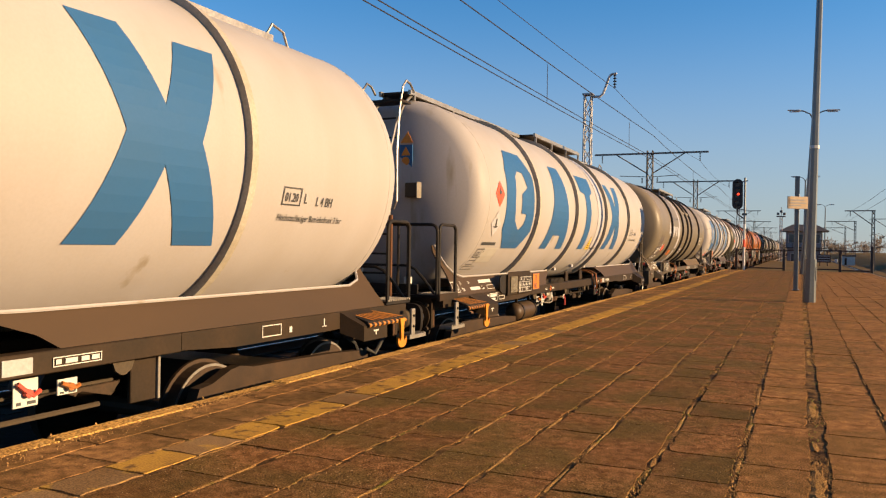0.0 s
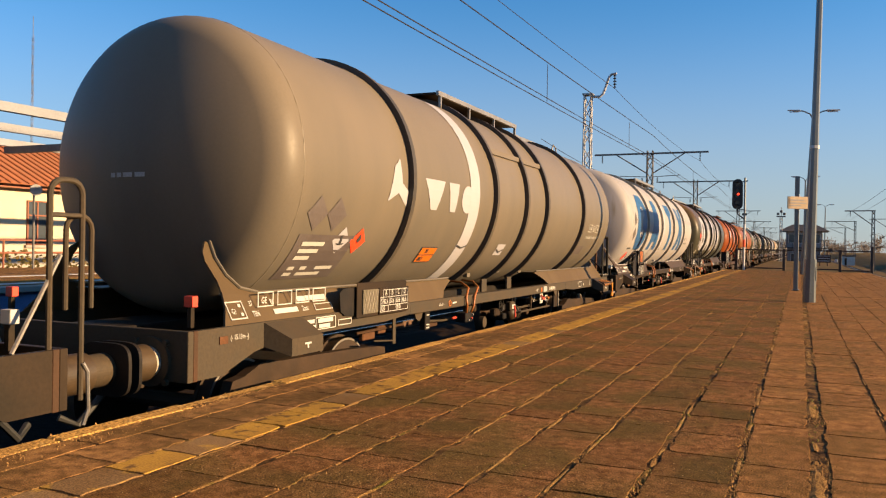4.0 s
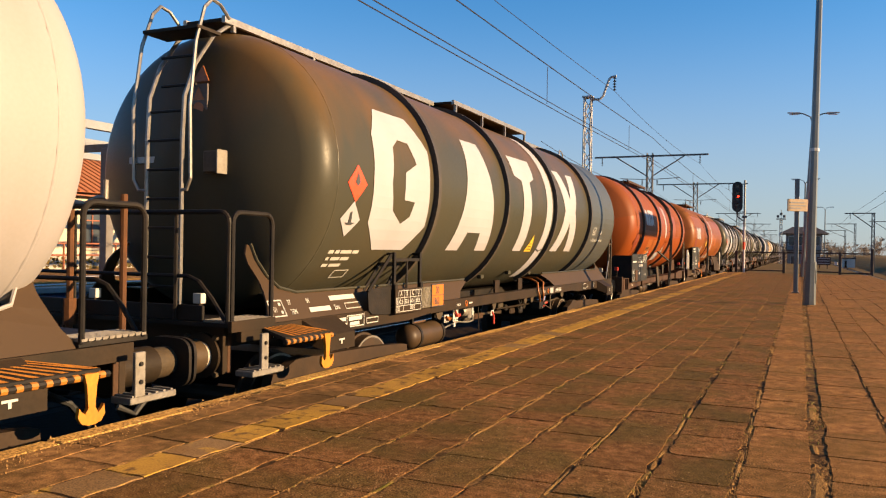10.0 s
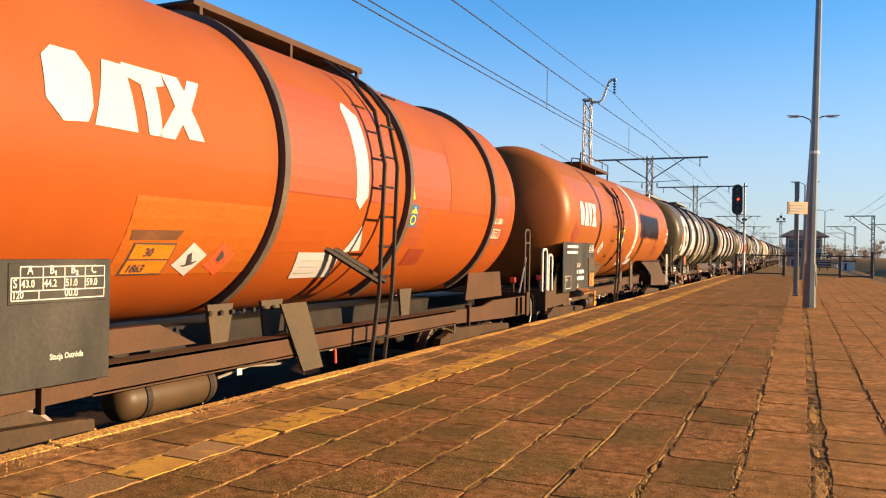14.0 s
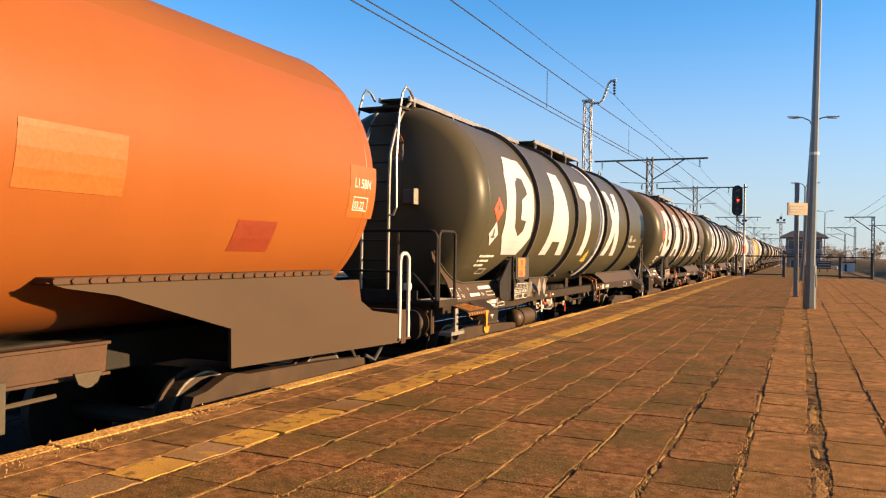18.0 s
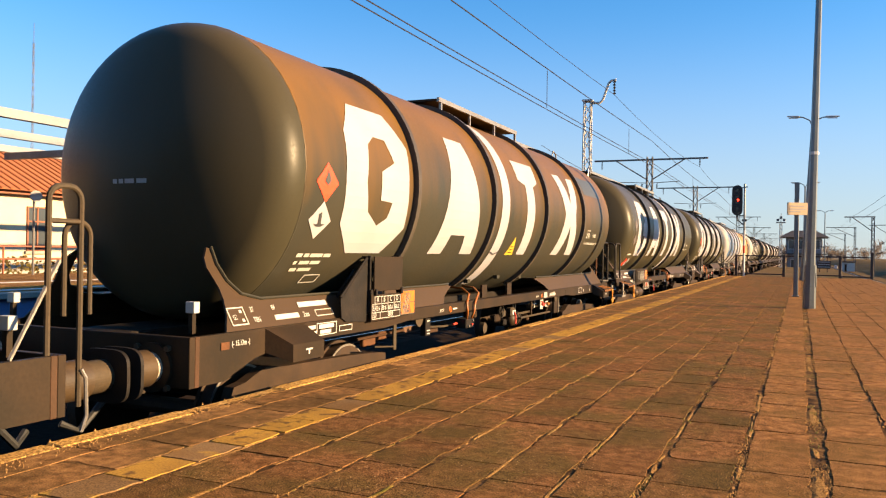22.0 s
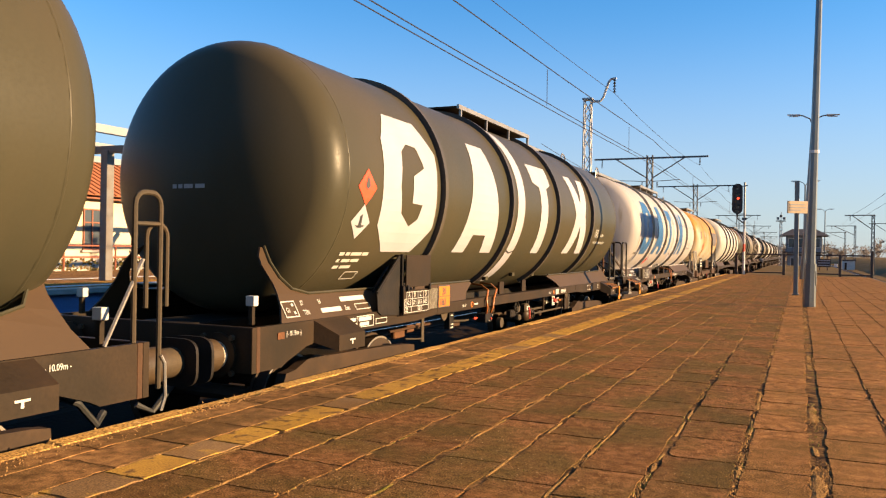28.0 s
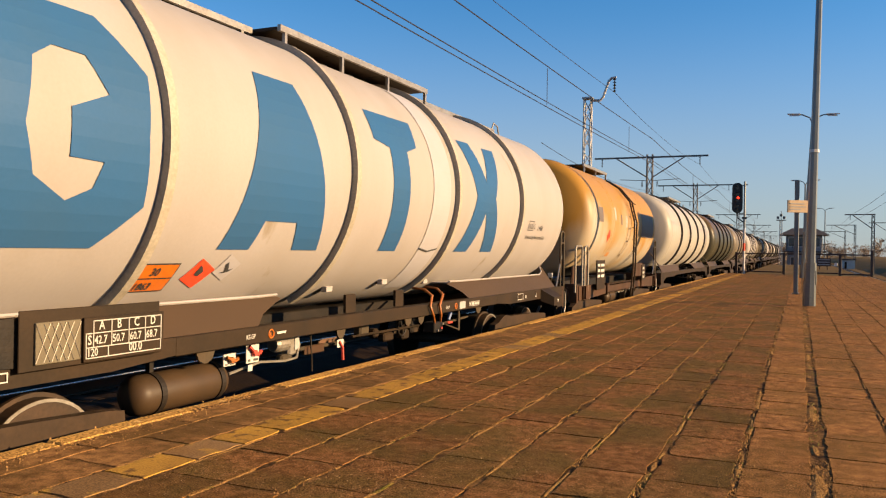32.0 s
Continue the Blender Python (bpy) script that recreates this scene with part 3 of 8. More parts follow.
def letters(text, size):
    """Letters of the built-in font as a flat bmesh."""
    key = text
    if key not in FONT_CACHE:
        cu = bpy.data.curves.new("lettering", "FONT")
        cu.body, cu.size, cu.resolution_u, cu.offset = text, 1.0, 2, 0.026 if text in ("30", "1863") else 0.013
        ob = bpy.data.objects.new("lettering", cu)
        scene.collection.objects.link(ob)
        dg = bpy.context.evaluated_depsgraph_get()
        FONT_CACHE[key] = bpy.data.meshes.new_from_object(ob.evaluated_get(dg))
        bpy.data.objects.remove(ob)
        bpy.data.curves.remove(cu)
    bm = new_bm()
    bm.from_mesh(FONT_CACHE[key])
    for v in bm.verts:
        v.co = Vector((v.co.x * size * 0.8, v.co.y * size, 0))
    return bm


def tank_text(text, y, s, size, mat, parent, r=RT + BAR, cz=CZ):
    bm = letters(text, size)
    for v in bm.verts:
        v.co.x += y
        v.co.y += s
    return part("lettering", on_tank(bm, r, cz), mat, parent)


def side_text(text, x, y, z, size, mat, parent, turn=0.0):
    bm = letters(text, size)
    c, s = math.cos(radians(turn)), math.sin(radians(turn))
    for v in bm.verts:
        a, b = v.co.x, v.co.y
        v.co = Vector((x, y + a * c - b * s, z + a * s + b * c))
    return part("lettering", bm, mat, parent)


def side_bars(x, rows, mat, parent):
    """Unreadable writing as plain bars: rows of (y0, y1, z0, z1)."""
    bm = new_bm()
    for y0, y1, z0, z1 in rows:
        box(bm, x - 0.002, x + 0.002, y0, y1, z0, z1)
    return part("marking", bm, mat, parent)


def side_frame(x, y0, y1, z0, z1, w, mat, parent):
    return side_bars(x, [(y0, y1, z0, z0 + w), (y0, y1, z1 - w, z1), (y0, y0 + w, z0 + w, z1 - w), (y1 - w, y1, z0 + w, z1 - w)], mat, parent)


def head(y_seam, depth, r, n=14, way=1):
    """Profile of a dished tank end, from the apex to the seam: a shallow crown and a tight knuckle."""
    crown, k = 2.15 * r, 0.24 * r
    ac = math.asin((r - k) / (crown - k))
    full = crown - (crown - k) * math.cos(ac)
    out = []
    for i in range(n + 1):
        if i <= 6:
            a = ac * i / 6
            y, q = crown * (1 - math.cos(a)), crown * math.sin(a)
        else:
            a = ac + (math.pi / 2 - ac) * (i - 6) / (n - 6)
            y, q = full - k * math.cos(a), r - k + k * math.sin(a)
        out.append((y_seam - way * (full - y) * depth / full, q))
    return out


WHEEL = {}


def build_wheelset(parent, y):
    """One axle with two wheels and their tyres, turning in the bogie."""
    if "axle" not in WHEEL:
        bm = new_bm()
        rod(bm, (-0.98, 0, 0), (0.98, 0, 0), 0.08, 12)
        for s in (-1, 1):
            rod(bm, (s * 0.818, 0, 0), (s * 0.824, 0, 0), 0.452, 40)
            rod(bm, (s * 0.82, 0, 0), (s * 0.828, 0, 0), 0.43, 40)
            for k in range(6):
                a = math.tau * k / 6
                rod(bm, (s * 0.82, 0.25 * math.cos(a), 0.25 * math.sin(a)), (s * 0.845, 0.25 * math.cos(a), 0.25 * math.sin(a)), 0.03, 8)
            for x0, x1, r in ((0.69, 0.82, 0.455), (0.682, 0.712, 0.485)):
                rod(bm, (s * x0, 0, 0), (s * x1, 0, 0), r, 40)
            rod(bm, (s * 0.815, 0, 0), (s * 0.86, 0, 0), 0.14, 16)
        WHEEL["axle"] = bm
        me = bpy.data.meshes.new("wheelset")
        bm.to_mesh(me)
        me.materials.append(M["wheel"])
        me.materials.append(M["steel"])
        for p in me.polygons:
            if 0.8235 < abs(p.center[0]) < 0.8245 and abs(p.normal[0]) > 0.9:
                p.material_index = 1
            elif abs(p.center[0]) > 0.80 and math.hypot(p.center[1], p.center[2]) > 0.43:
                p.material_index = 1
        WHEEL["axle"] = me
    w = new("wheelset", WHEEL["axle"])
    w.parent = parent
    w.location = (0, y, 0.46)
    WHEELSETS.append(w)
    return w


WHEELSETS = []
BOGIE = {}


def build_bogie(wagon, y, far=False):
    """A four-wheeled bogie with pressed side frames, springs and axle boxes."""
    def mesh(key, mat, make):
        if key not in BOGIE:
            bm = new_bm()
            make(bm)
            me = bpy.data.meshes.new(key)
            bm.to_mesh(me)
            bm.free()
            me.materials.append(M[mat])
            BOGIE[key] = me
        return BOGIE[key]

    def beam(bm):
        o = [(-1.38, 0.60), (-1.30, 0.78), (-1.15, 0.80), (-0.92, 0.885), (-0.80, 0.90), (-0.62, 0.87), (0.0, 0.855), (0.62, 0.835), (1.22, 0.80), (1.36, 0.78), (1.38, 0.60), (1.12, 0.52), (1.02, 0.62), (0.72, 0.62), (0.55, 0.40), (0.35, 0.26), (-0.35, 0.26), (-0.55, 0.40), (-0.72, 0.62), (-1.02, 0.62), (-1.12, 0.52)]
        slab_yz(bm, o, 0.96, 1.06)

    def beam_far(bm):
        beam(bm)
        for v in bm.verts:
            v.co.x = -v.co.x
        bmesh.ops.recalc_face_normals(bm, faces=bm.faces[:])

    b = new("bogie", mesh("side_beam", "bogie_brown", beam))
    b.parent, b.location = wagon, (0, y, 0)

    def put(name, me, at=(0, 0, 0)):
        o = new(name, me)
        o.parent, o.location = b, at
        return o

    put("side_beam", mesh("side_beam_far", "bogie_brown", beam_far))
    put("bolster", mesh("bolster", "black", lambda bm: box(bm, -0.95, 0.95, -0.28, 0.28, 0.42, 0.80, 0.03)))

    def axle_box(bm):
        box(bm, 0.93, 1.12, -0.15, 0.15, 0.32, 0.60, 0.03)
        rod(bm, (1.12, 0, 0.46), (1.15, 0, 0.46), 0.10, 16)

    def spring(bm):
        rod(bm, (1.0, 0, 0.37), (1.0, 0, 0.58), 0.055, 10)
        for k in range(5):
            rod(bm, (1.0, 0, 0.385 + k * 0.042), (1.0, 0, 0.40 + k * 0.042), 0.075, 12)

    for s in (-0.9, 0.9):
        if not far:
            put("axle_box", mesh("axle_box", "bogie_brown", axle_box), (0, s, 0))
            put("spring", mesh("spring", "rust", spring), (0, s - 0.24, 0))
            put("spring", mesh("spring", "rust", spring), (0, s + 0.24, 0))
        if far:
            w = new("wheelset", WHEEL["axle"]) if "axle" in WHEEL else build_wheelset(b, s)
            w.parent, w.location = b, (0, s, 0.46)
            if w not in WHEELSETS:
                WHEELSETS.append(w)
        else:
            build_wheelset(b, s)
    if not far:
        for q in (-0.36, 0.36):
            put("brake_block", mesh("brake_block", "rust", lambda bm: box(bm, 0.70, 0.80, -0.05, 0.05, 0.30, 0.58, 0.02)), (0, q, 0))
    return b


SADDLE = [(0.97, 1.27), (1.06, 1.40), (1.10, 1.52), (1.12, 1.62), (1.10, 1.78), (1.13, 1.86), (1.23, 1.95), (1.26, 1.94), (1.22, 1.80), (1.24, 1.66), (1.33, 1.55), (1.55, 1.50), (5.3, 1.495), (5.62, 1.50), (5.70, 1.475), (5.55, 1.43), (5.35, 1.36), (5.22, 1.27)]


def on_saddle(z):
    """How far out the saddle plate lies at a height."""
    return 1.18 - 0.57 * (z - 1.27) if z < 1.5 else 1.05 - 0.7 * (z - 1.5)


def build_wagon(spec, at):
    """A four-axle tank wagon. Local y runs from the coupling plane at its near end; z from the rails."""
    L, kind = spec["L"], spec["kind"]
    far = spec.get("far", False)
    rt = spec.get("R", RT)
    w = thing("tank_wagon", spec["label"], "tank wagon", "train of tank wagons", at)
    seam0, seam1, depth = spec.get("seams", (1.73, L - 1.33, 0.62))
    tankmat = spec["tank"]
    # tank shell
    bm = new_bm()
    prof = head(seam0, depth, rt)
    cuts = 14
    prof += [(seam0 + (seam1 - seam0) * k / cuts, rt) for k in range(1, cuts)]
    prof += [(y, r) for y, r in reversed(head(seam1, depth, rt, way=-1))]
    lathe_y(bm, prof, 48 if far else 72, cz=CZ)
    if spec.get("top"):
        lim = spec["top"][1]
        for f in bm.faces:
            c = f.calc_center_median()
            if math.degrees(math.atan2(c.z - CZ, abs(c.x))) > (lim if c.y < spec["top"][2] else spec["top"][3]):
                f.material_index = 1
        tank = part("tank", bm, [tankmat, spec["top"][0]], w, smooth=True)
    elif spec.get("ends"):
        for f in bm.faces:
            y = f.calc_center_median().y
            f.material_index = int(y < spec["ends"][1] or y > spec["ends"][2])
        tank = part("tank", bm, [tankmat, spec["ends"][0]], w, smooth=True)
    else:
        tank = part("tank", bm, tankmat, w, smooth=True)
    # weld seams
    for y in (seam0, seam1) + tuple(spec.get("welds", ())):
        bm = new_bm()
        lathe_y(bm, [(y - 0.012, rt + 0.001), (y - 0.006, rt + 0.005), (y + 0.006, rt + 0.005), (y + 0.012, rt + 0.001)], 48, cz=CZ)
        part("weld_seam", bm, tankmat, tank, smooth=True)
    # bands
    for y in spec["bands"]:
        bm = new_bm()
        lathe_y(bm, [(y - 0.04, rt), (y - 0.04, rt + 0.065), (y + 0.04, rt + 0.065), (y + 0.04, rt)], 56, cz=CZ, a0=-62, a1=242)
        part("band", bm, spec.get("band_mat", "band"), tank)
    fm = spec.get("frame", "frame")
    # underframe
    bm = new_bm()
    box(bm, -0.32, 0.32, 0.70, L - 0.70, 0.95, 1.24, 0.01)
    part("centre_sill", bm, "black", w)
    decked = {1: kind == "long" and spec.get("ladder", False), -1: kind == "long" and spec.get("far_platform", False)}
    for y0, y1, way in ((0.50, 0.56, 1), (L - 0.56, L - 0.50, -1)):
        bm = new_bm()
        half = 1.085 if decked[way] else 1.225
        box(bm, -half, half, y0, y1, 0.885, 1.272, 0.004)
        h = part("headstock", bm, fm, w)
        for x in (-1, 1):
            bm = new_bm()
            box(bm, *sorted((x * half, x * (half - 0.03))), *((y1 + 0.001, y1 + 0.05) if way == 1 else (y0 - 0.05, y0 - 0.001)), 0.885, 1.272, 0.004)
            part("headstock_flange", bm, "frame_brown", h)
    for way in (1, -1):
        f = (lambda y: y) if way == 1 else (lambda y: L - y)
        for s in (1, -1):
            if kind == "long":
                o = [(0.562, 0.89), (0.562, 1.27), (4.2, 1.27), (4.2, 1.14), (3.6, 1.10), (2.2, 1.10), (1.62, 1.09), (1.29, 1.03), (1.0, 0.93), (0.92, 0.89)]
                if decked[way]:
                    o = [(0.562, 1.15), (0.562, 1.27), (4.2, 1.27), (4.2, 1.14), (3.6, 1.10), (2.2, 1.10), (1.62, 1.11), (1.40, 1.15)]
                bm = slab_yz(new_bm(), [(f(y), z) for y, z in o], s * 1.17, s * 1.22)
                part("solebar", bm, fm, w)
                top = [(f(y), z) for y, z in SADDLE]
                bm = slab_yz(new_bm(), top, -s * 0.02, 0.0, lambda y, z: s * on_saddle(z))
                part("saddle", bm, spec.get("saddle", "saddle_brown"), w)
                bm = new_bm()
                ya, yb = sorted((f(1.45), f(5.55)))
                x0, x1 = sorted((s * 0.70, s * 1.052))
                box(bm, x0, x1, ya, yb, 1.48, 1.492)
                part("saddle_shelf", bm, tankmat, w)
        for s in (1, -1):
            # buffers
            bm = new_bm()
            y0 = f(0.50)
            d = -way
            reach = 0.36 if way == 1 else spec.get("reach", 0.63)
            rod(bm, (s * 0.875, y0 + d * 0.001, 1.03), (s * 0.875, y0 + d * 0.03, 1.03), 0.19, 40)
            b = part("buffer", bm, fm, w, smooth=False)
            for by, bz in ((-0.15, 0.15), (0.15, 0.15), (-0.15, -0.15), (0.15, -0.15)):
                bm = new_bm()
                rod(bm, (s * 0.875 + by, y0, 1.03 + bz), (s * 0.875 + by, y0 + d * 0.035, 1.03 + bz), 0.025, 6)
                part("bolt", bm, "frame_grey", b)
            bm = new_bm()
            c0, c1, s0, s1 = (0.03, 0.03 + reach * 0.17, 0.03 + reach * 0.17, reach - 0.028) if way == 1 else (reach * 0.66, reach - 0.028, 0.03, reach * 0.66)
            rod(bm, (s * 0.875, y0 + d * c0, 1.03), (s * 0.875, y0 + d * c1, 1.03), 0.118, 40)
            part("plunger", bm, "buffer_collar" if way == 1 else "frame_grey", b)
            bm = new_bm()
            rod(bm, (s * 0.875, y0 + d * s0, 1.03), (s * 0.875, y0 + d * s1, 1.03), 0.14, 48)
            part("sleeve", bm, "frame" if decked[way] and way < 0 else "buffer_brown", b)
            bm = new_bm()
            ya, yb = sorted((y0 + d * (reach - 0.028), y0 + d * reach))
            rim = []
            for k in range(40):
                c, e = math.cos(k * math.pi / 20), math.sin(k * math.pi / 20)
                rim.append((s * 0.875 + 0.235 * math.copysign(abs(c) ** 0.5, c), 1.03 + 0.19 * math.copysign(abs(e) ** 0.5, e)))
            caps = [[bm.verts.new((x, y, z)) for x, z in rim] for y in (ya, yb)]
            bm.faces.new(caps[0])
            bm.faces.new(caps[1][::-1])
            for k in range(40):
                bm.faces.new((caps[0][k], caps[1][k], caps[1][(k + 1) % 40], caps[0][(k + 1) % 40]))
            bmesh.ops.recalc_face_normals(bm, faces=bm.faces[:])
            part("buffer_plate", bm, "black", b)
        # coupling
        bm = new_bm()
        y0 = f(0.62)
        pipe(bm, [(0, y0, 0.95), (0, y0 - way * 0.25, 0.93), (0, y0 - way * 0.42, 0.78), (0, y0 - way * 0.55, 0.76)], 0.05, 8)
        part("coupling", bm, "black", w)
        bm = new_bm()
        pipe(bm, [(0.45, y0, 0.85), (0.45, y0 - way * 0.2, 0.75), (0.42, y0 - way * 0.4, 0.55), (0.36, y0 - way * 0.52, 0.62)], 0.028, 8)
        part("brake_hose", bm, "rubber", w)
    DETAIL[kind](w, spec, tank, L, rt, fm, far)
    p0 = spec.get("pivot", 2.52)
    for y in (p0, L - p0):
        build_bogie(w, y, far)
    return w


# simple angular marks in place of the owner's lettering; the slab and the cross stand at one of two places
MARKS = {
    "ring": [[(2.44, 0.45), (2.70, 0.79), (3.44, 0.79), (3.76, 0.42), (3.73, 0.0), (3.76, -0.48), (3.44, -0.79), (2.74, -0.79), (2.42, -0.48), (2.40, 0.0)],
             [(2.80, -0.04), (2.87, 0.36), (3.02, 0.46), (3.26, 0.45), (3.40, 0.22), (3.11, 0.10), (3.11, -0.20), (3.37, -0.21), (3.31, -0.38), (3.13, -0.47), (2.88, -0.33)]],
    "wedge": [[(4.66, -0.79), (5.05, 0.77), (5.62, 0.77), (5.88, -0.15), (6.06, -0.79), (5.66, -0.79), (5.57, -0.52), (5.12, -0.52), (5.05, -0.79)]],
}
SLAB = [(0.0, 0.76), (1.06, 0.77), (1.01, 0.44), (0.74, 0.36), (0.80, -0.79), (0.41, -0.79), (0.34, 0.36), (0.02, 0.42)]
CROSS = [(0.0, 0.76), (0.42, 0.77), (0.69, 0.22), (0.93, 0.76), (1.36, 0.77), (1.04, 0.0), (1.40, -0.79), (0.97, -0.79), (0.69, -0.20), (0.45, -0.79), (0.02, -0.79), (0.33, 0.0)]


def side_ladder(parent, y0, y1, z0, z1, x, bend, mat="frame_brown"):
    """A ladder on the wagon's side: two stiles that bend over the tank, and rungs."""
    t = new("side_ladder")
    t.parent = parent
    for y in (y0, y1):
        bm = new_bm()
        pipe(bm, [(x - 0.06, y - 0.12, z0), (x, y - 0.04, z0 + 0.9), (x + 0.02, y, z1 - 0.9), (x - 0.12, y + 0.02, z1 - 0.35), (x - bend * 0.55, y + 0.03, z1), (x - bend, y + 0.03, z1 + 0.22)], 0.022, 6)
        part("stile", bm, mat, t)
    n = int((z1 - z0) / 0.31)
    for k in range(n):
        z = z0 + 0.12 + k * 0.31
        f = min(1.0, (z - z0) / 0.9)
        dy = -0.12 + 0.12 * f
        bm = new_bm()
        rod(bm, (x - 0.03, y0 + dy, z), (x - 0.03, y1 + dy, z), 0.013, 6)
        part("rung", bm, mat, t)
    return t


def rail_loop(parent, x, y0, y1, z0, z1, r=0.021, mat="black", bar=None):
    """A bent grab rail standing along the side."""
    k = min(0.09, (y1 - y0) / 2)
    bm = new_bm()
    pts = [(x, y0, z0)] + arc((x, y0 + k, z1 - k), k, 180, 90, 4, (0, 1, 0), (0, 0, 1)) + arc((x, y1 - k, z1 - k), k, 90, 0, 4, (0, 1, 0), (0, 0, 1)) + [(x, y1, z0)]
    pipe(bm, pts, r, 8)
    if bar:
        rod(bm, (x, y0, bar), (x, y1, bar), r * 0.8, 6)
    return part("grab_rail", bm, mat, parent)


def cross_rail(parent, y, z, x0, x1, r=0.021, mat="black"):
    k = 0.09
    bm = new_bm()
    pts = [(x0, y, 1.3)] + arc((x0 + k, y, z - k), k, 180, 90, 4, (1, 0, 0), (0, 0, 1)) + arc((x1 - k, y, z - k), k, 90, 0, 4, (1, 0, 0), (0, 0, 1)) + [(x1, y, 1.3)]
    pipe(bm, pts, r, 8)
    return part("grab_rail", bm, mat, parent)


def hook_step(w, y0, y1, x=1.22):
    """A folding lever with black and yellow stripes and its yellow hook."""
    def lie(a, q, lift=0.0):
        """A point of the sloping plate: a along it, q from the frame (0) to its outer edge (1)."""
        return Vector((x + 0.006 + 0.21 * q, y0 + (a - y0) * (0.62 + 0.38 * q) + 0.04 * q, 1.245 - 0.075 * q + lift))

    bm = new_bm()
    top = [bm.verts.new(lie(*c)) for c in ((y0, 0), (y1, 0), (y1, 1), (y0, 1))]
    low = [bm.verts.new(lie(c[0], c[1], -0.03)) for c in ((y0, 0), (y1, 0), (y1, 1), (y0, 1))]
    bm.faces.new(top)
    bm.faces.new(low[::-1])
    for k in range(4):
        bm.faces.new((top[k], low[k], low[(k + 1) % 4], top[(k + 1) % 4]))
    bmesh.ops.recalc_face_normals(bm, faces=bm.faces[:])
    s = part("striped_lever", bm, "black", w, "black and yellow striped lever")
    # striped outer edge
    bm = new_bm()
    pts = [lie(y0 - 0.02, 1.04, -0.035), lie(y1 + 0.04, 1.04, -0.035)]
    rod(bm, pts[0], pts[1], 0.022, 8)
    e = part("lever_edge", bm, "black", s)
    for k in range(9):
        u0, u1 = (k + 0.15) / 9, (k + 0.6) / 9
        bm = new_bm()
        rod(bm, pts[0].lerp(pts[1], u0), pts[0].lerp(pts[1], u1), 0.0235, 8)
        part("stripe", bm, "stripe_orange", e)
    n = 8
    for k in range(n):
        a, b = y0 + (y1 - y0) * (k + 0.12) / n, y0 + (y1 - y0) * (k + 0.58) / n
        slant = 0.11 * min(1.0, (y1 - b) / 0.11)
        bm = new_bm()
        bm.faces.new([bm.verts.new(q) for q in (lie(a, 0.03, 0.004), lie(a + slant, 0.98, 0.004), lie(b + slant, 0.98, 0.004), lie(b, 0.03, 0.004))])
        part("stripe", bm, "stripe_orange", s)
    bm = new_bm()
    c = y1 - 0.06
    h = [(c - 0.07, 1.155), (c + 0.07, 1.155), (c + 0.045, 1.08), (c + 0.032, 0.95), (c + 0.06, 0.915), (c + 0.095, 0.935), (c + 0.115, 0.96), (c + 0.125, 0.90), (c + 0.09, 0.86), (c + 0.03, 0.845),
         (c - 0.03, 0.845), (c - 0.09, 0.86), (c - 0.125, 0.90), (c - 0.115, 0.96), (c - 0.095, 0.935), (c - 0.06, 0.915), (c - 0.032, 0.95), (c - 0.045, 1.08)]
    h = [(c + (y - c) * 0.8, z) for y, z in h]
    slab_yz(bm, h, x + 0.235, x + 0.26)
    part("tow_hook", bm, "yellow", w, "yellow towing hook")


def foot_step(w, y0, y1, x0=1.18, x1=1.36, z=0.92, hang=0.38):
    bm = new_bm()
    box(bm, x0, x1, y0, y1, z - 0.045, z, 0.005)
    s = part("foot_step", bm, "grating", w)
    n = 6
    for k in range(n):
        bm = new_bm()
        y = y0 + (y1 - y0) * (k + 0.5) / n
        box(bm, x0 + 0.01, x1 - 0.01, y - 0.012, y + 0.012, z, z + 0.012)
        part("tread_bar", bm, "grating", s)
    bm = new_bm()
    ym = y0 + (y1 - y0) * hang
    box(bm, x1 - 0.03, x1, ym - 0.045, ym + 0.045, z, 1.22, 0.004)
    part("step_hanger", bm, "grating", w)
    for zz in (1.02, 1.14):
        bm = new_bm()
        rod(bm, (x1, ym, zz), (x1 + 0.012, ym, zz), 0.016, 6)
        part("bolt", bm, "black", w)


def jack_bracket(w, y0, y1, fm):
    bm = new_bm()
    b = [bm.verts.new(q) for q in ((1.222, y0, 1.06), (1.222, y1, 1.06), (1.222, y1, 1.265), (1.222, y0, 1.265))]
    c = [bm.verts.new(q) for q in ((1.44, y0 + 0.1, 0.98), (1.44, y1, 0.98), (1.44, y1, 1.13), (1.44, y0 + 0.1, 1.13))]
    for k in range(4):
        bm.faces.new((b[k], b[(k + 1) % 4], c[(k + 1) % 4], c[k]))
    bm.faces.new(c)
    bm.faces.new(b[::-1])
    bmesh.ops.recalc_face_normals(bm, faces=bm.faces[:])
    j = part("jacking_bracket", bm, fm, w)
    ym = (y0 + 0.1 + y1) / 2
    side_bars(1.442, [(ym - 0.05, ym + 0.05, 1.065, 1.08), (ym - 0.01, ym + 0.01, 1.03, 1.065)], "ink_white", j)


